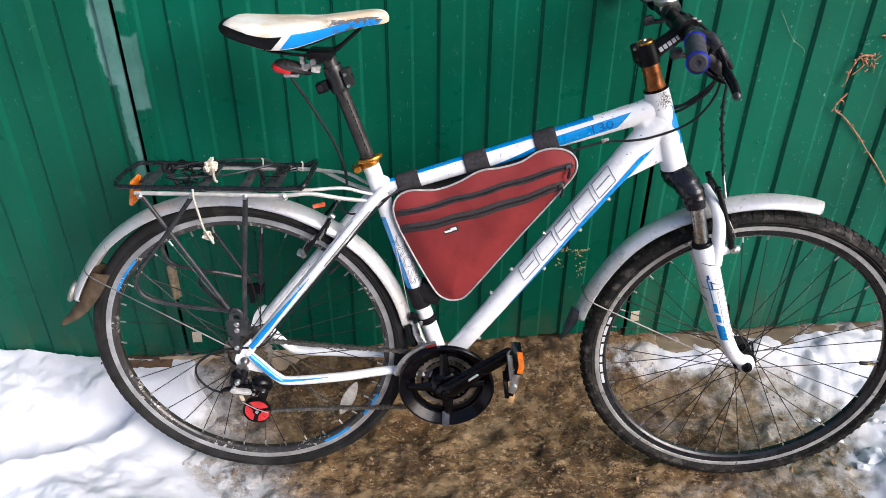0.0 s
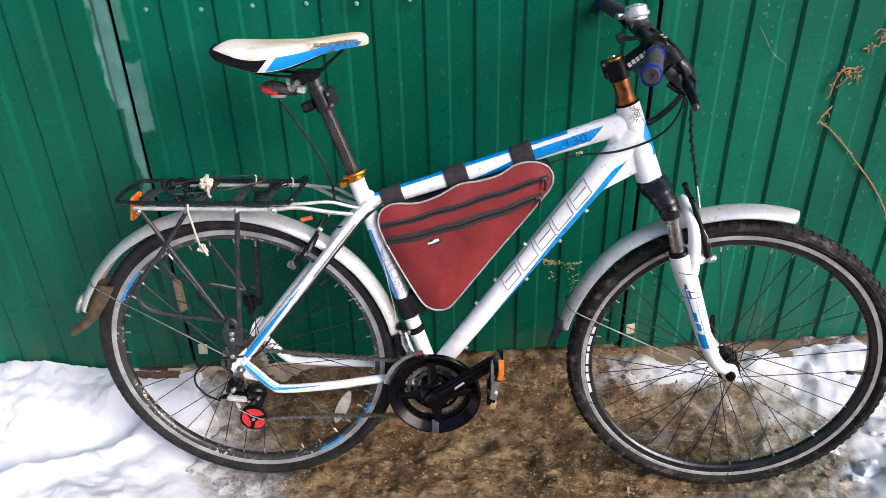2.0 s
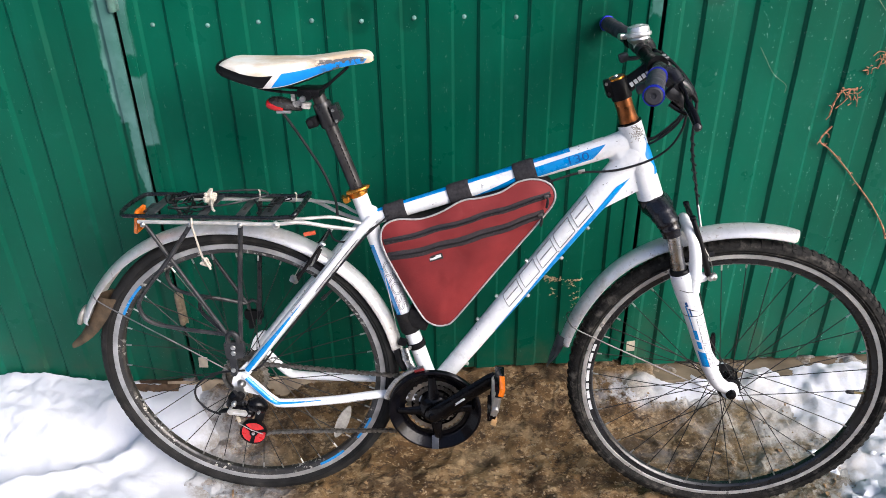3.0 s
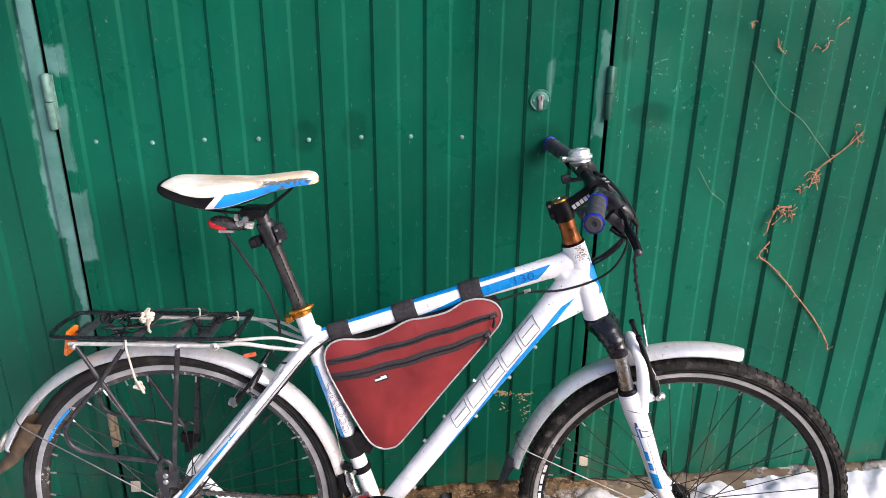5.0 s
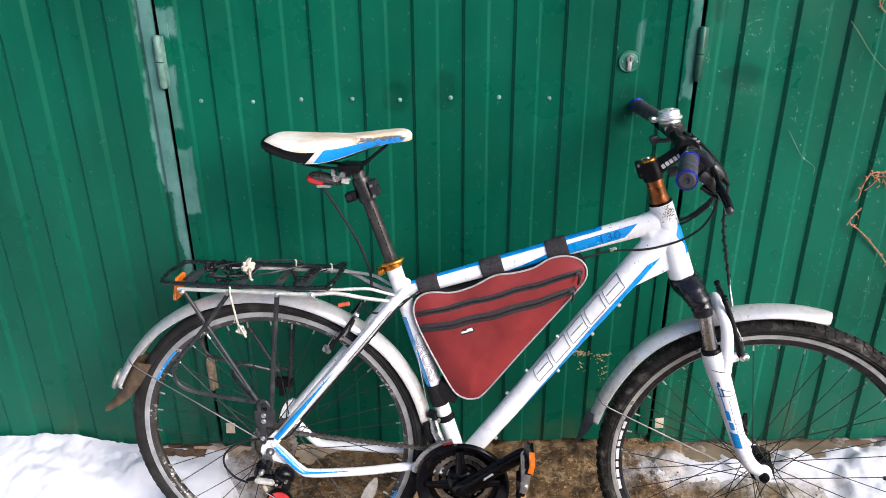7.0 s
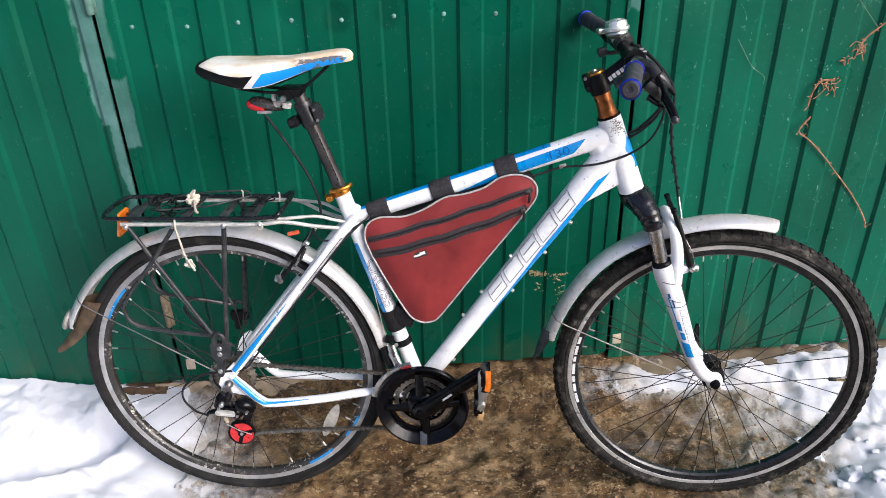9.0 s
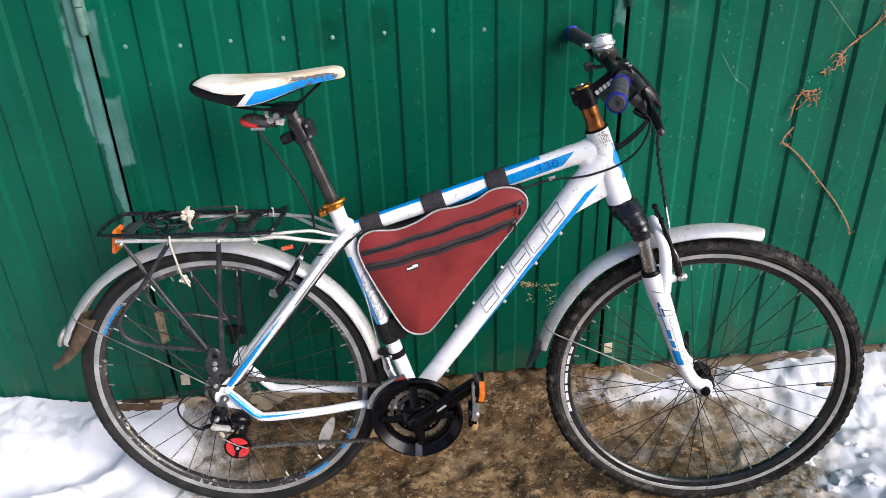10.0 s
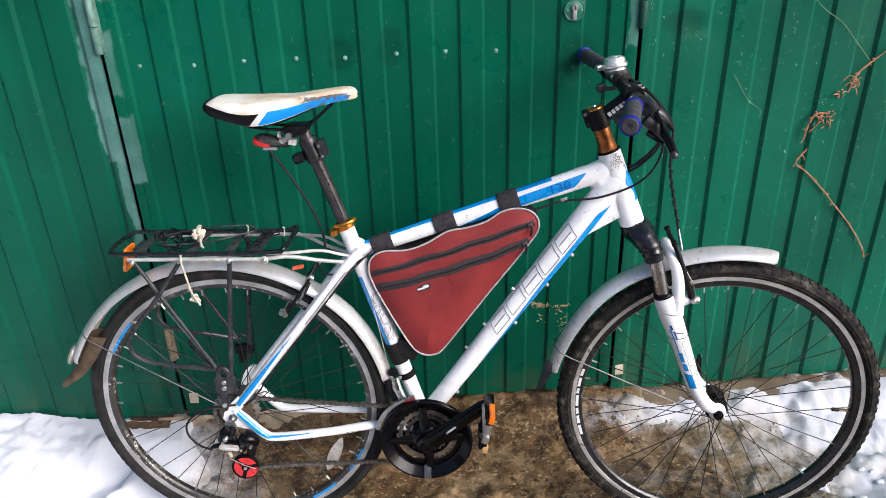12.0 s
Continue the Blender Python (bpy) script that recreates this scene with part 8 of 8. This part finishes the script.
# ---- string tied on the rack ----
def string():
    rnd = random.Random(12)
    o = thing("string", "knotted off-white string tied to the rack with loose ends", "string")
    g = Geo()
    c = B(-0.031, 0.0, 0.770)
    for k in range(12):
        a = [c + Vector((rnd.gauss(0, 0.0045), rnd.gauss(0, 0.009), rnd.gauss(-0.002, 0.0055))) for _ in range(4)]
        g.tube(spline(a, 5, closed=True), 0.0034, 6, closed=True)
    part("knot", g, CREAM, o)
    part("loose_end", Geo().tube(spline([c, B(-0.020, 0.02, 0.768), B(-0.010, 0.045, 0.762), B(-0.004, 0.05, 0.758)], 5), 0.0028, 6), CREAM, o)
    part("hanging_end", Geo().tube(spline([B(-0.045, 0.074, 0.752), B(-0.043, 0.081, 0.735), B(-0.038, 0.081, 0.705), B(-0.034, 0.081, 0.680), B(-0.030, 0.081, 0.664)], 6), 0.0022, 6), CREAM, o)
    g = Geo()
    for k in range(7):
        a = [B(-0.026, 0.081, 0.656) + Vector((rnd.gauss(0, 0.0060), rnd.gauss(0, 0.004), rnd.gauss(0, 0.007))) for _ in range(3)]
        g.tube(spline(a, 5, closed=True), 0.0024, 6, closed=True)
    part("end_knot", g, CREAM, o)
    for u, v in ((0.062, -0.045), (0.146, -0.03)):
        part("tie", Geo().tube(spline([B(u, v, 0.752), B(u + 0.002, v, 0.768), B(u + 0.001, v + 0.004, 0.774)], 3), 0.0018, 6), CREAM, o)


string()


# ---- frame bag ----
BAG_OUT = [(0.337, 0.700), (0.346, 0.726), (0.372, 0.740), (0.420, 0.742), (0.462, 0.757), (0.507, 0.783), (0.545, 0.790), (0.586, 0.803), (0.618, 0.824), (0.650, 0.831), (0.679, 0.824), (0.694, 0.804), (0.692, 0.780), (0.674, 0.752), (0.640, 0.706), (0.580, 0.627), (0.520, 0.545), (0.487, 0.502), (0.470, 0.492), (0.452, 0.491), (0.434, 0.499), (0.420, 0.515), (0.395, 0.560), (0.365, 0.620), (0.344, 0.668)]


def frame_bag():
    e = thing("frame_bag", "dark red triangular bag strapped inside the bicycle frame", "bag")
    ring = [Vector((p.x, p.y)) for p in spline([Vector((a - 0.003, b - 0.004, 0)) for a, b in BAG_OUT], 5, closed=True)]
    n = len(ring)
    cen = Vector((0.487, 0.690))

    def dist(p):
        best = 9.0
        for i in range(n):
            a, b = ring[i], ring[(i + 1) % n]
            ab = b - a
            t = max(0, min(1, (p - a).dot(ab) / ab.length_squared))
            best = min(best, (p - a - ab * t).length)
        return best

    def v_at(p):
        d = dist(p)
        return 0.024 + 0.013 * (1 - (1 - min(1, d / 0.060)) ** 2) + 0.0022 * noise.noise((p.x * 22, p.y * 22, 1.0)) * min(1, d / 0.02) + 0.0012 * noise.noise((p.x * 60, p.y * 60, 4.0)) * min(1, d / 0.02)

    m = Nodes("maroon_nylon")
    c = m.mix(m.ramp(m.noise(10, 5, 0.6), 0.3, 0.7), (0.190, 0.017, 0.018), (0.270, 0.028, 0.029))
    c = m.mix(m.ramp(m.noise(40, 6, 0.7, off=(2, 2, 2)), 0.55, 0.8, 0, 0.35), c, (0.26, 0.060, 0.052))
    weave = m.math("MULTIPLY", m.math("SINE", m.math("MULTIPLY", m.axis(0), 3600.0)), m.math("SINE", m.math("MULTIPLY", m.axis(2), 3600.0)))
    c = m.mix(m.ramp(weave, -0.6, 0.9, 0.0, 0.30), c, (0.10, 0.010, 0.010))
    m.bump(m.math("ADD", m.math("MULTIPLY", weave, 0.25), m.noise(26, 5)), 0.35, 0.002)
    cloth = m.done(c, 0.62, 0, 0, 0.35)
    K = 16
    g = Geo()
    vs = []
    for k in range(K + 1):
        s = 1 - k / K
        for p in ring:
            q = cen + (p - cen) * s
            vs.append(B(q.x, v_at(q), q.y))
    fs = [(k * n + i, k * n + (i + 1) % n, (k + 1) * n + (i + 1) % n, (k + 1) * n + i) for k in range(K) for i in range(n)]
    g.add(vs, fs)
    vs = []
    for t, s in ((0.024, 1.0), (0.016, 1.006), (0.0, 1.008), (-0.018, 1.006), (-0.026, 1.0), (-0.030, 0.5), (-0.030, 0.0)):
        for p in ring:
            q = cen + (p - cen) * s
            vs.append(B(q.x, t, q.y))
    g.add(vs, [(k * n + i, k * n + (i + 1) % n, (k + 1) * n + (i + 1) % n, (k + 1) * n + i) for k in range(6) for i in range(n)], 1)
    part("bag_body", g, [cloth, CLOTH_BLACK], e, "dark red woven cloth panel with black gusset", angle=60)
    part("piping", Geo().tube([B(p.x, 0.0255, p.y) for p in ring], 0.0020, 8, closed=True), PIPING, e, "light grey piping round the edge")

    def strip(a, b, sag, w, name, mat, lift, label=""):
        def fn(s, t):
            p = Vector(a).lerp(Vector(b), s)
            d = (Vector(b) - Vector(a)).normalized()
            nn = Vector((-d.y, d.x))
            p = p + nn * (sag * math.sin(math.pi * s) + 0.0012 * math.sin(s * 23) + w * (t - 0.5))
            return B(p.x, v_at(p) + lift * (1.0 if 0.1 < t < 0.9 else 0.2), p.y)
        return part(name, Geo().grid(fn, 46, 5), mat, e, label)

    z1 = ((0.341, 0.685), (0.682, 0.798))
    z2 = ((0.349, 0.651), (0.672, 0.756))
    for a, b, sag, wide in ((*z1, -0.003, 0.013), (*z2, -0.005, 0.020)):
        strip(a, b, sag, wide, "zip_flap", ZIPTAPE, 0.0018, "black zip tape")
        strip(a, b, sag - 0.001, 0.0045, "zip", ZIPTEETH, 0.0032)
        o = Vector(a).lerp(Vector(b), 0.975)
        pl = B(o.x, v_at(o) + 0.0045, o.y)
        part("zip_slider", Geo().box(pl, (0.010, 0.005, 0.007), Matrix.Rotation(radians(-19), 3, "Y"), 0.0015), STEEL, e)
        part("zip_pull", Geo().tube(spline([pl, pl + B(0.003, 0.003, -0.008), pl + B(0.001, 0.002, -0.024)], 4), [0.0016, 0.002, 0.002, 0.0022, 0.0026, 0.003, 0.003, 0.003, 0.0024], 8), GUM, e, "black zip pull")
    d = Vector((0.322, 0.107)).normalized()
    o = Vector((0.450, 0.656))
    tg = part("brand_tag", Geo().box(B(o.x, v_at(o) + 0.0006, o.y), (0.031, 0.0016, 0.013), Matrix.Rotation(-math.atan2(d.y, d.x), 3, "Y"), 0.0006), TAG, e, "small black tag with pale marks")
    for k, (du, dw, w) in enumerate(((-0.006, -0.0008, 0.015), (0.006, 0.0012, 0.012))):
        q = o + d * du + Vector((-d.y, d.x)) * dw
        part("tag_mark", Geo().box(B(q.x, v_at(o) + 0.0016, q.y), (w, 0.0008, 0.0064 if k else 0.0044), Matrix.Rotation(-math.atan2(d.y, d.x), 3, "Y"), 0.0003), MARK, tg)
    for s0, s1 in ((0.076, 0.160), (0.330, 0.415), (0.585, 0.665)):
        part("strap", top_p.sleeve(s0, s1, 0.0040, 0.0012), STRAP, e, "black hook-and-loop strap round the top tube")
    part("strap", seat_p.sleeve(0.350, 0.450, 0.0050, 0.0015), CLOTH_BLACK, e, "black strap round the seat tube")
    g = Geo().box(B(0.408, 0.004, 0.496), (0.050, 0.034, 0.044), Matrix.Rotation(radians(20), 3, "Y"), 0.006)
    part("strap_root", g, CLOTH_BLACK, e)


frame_bag()
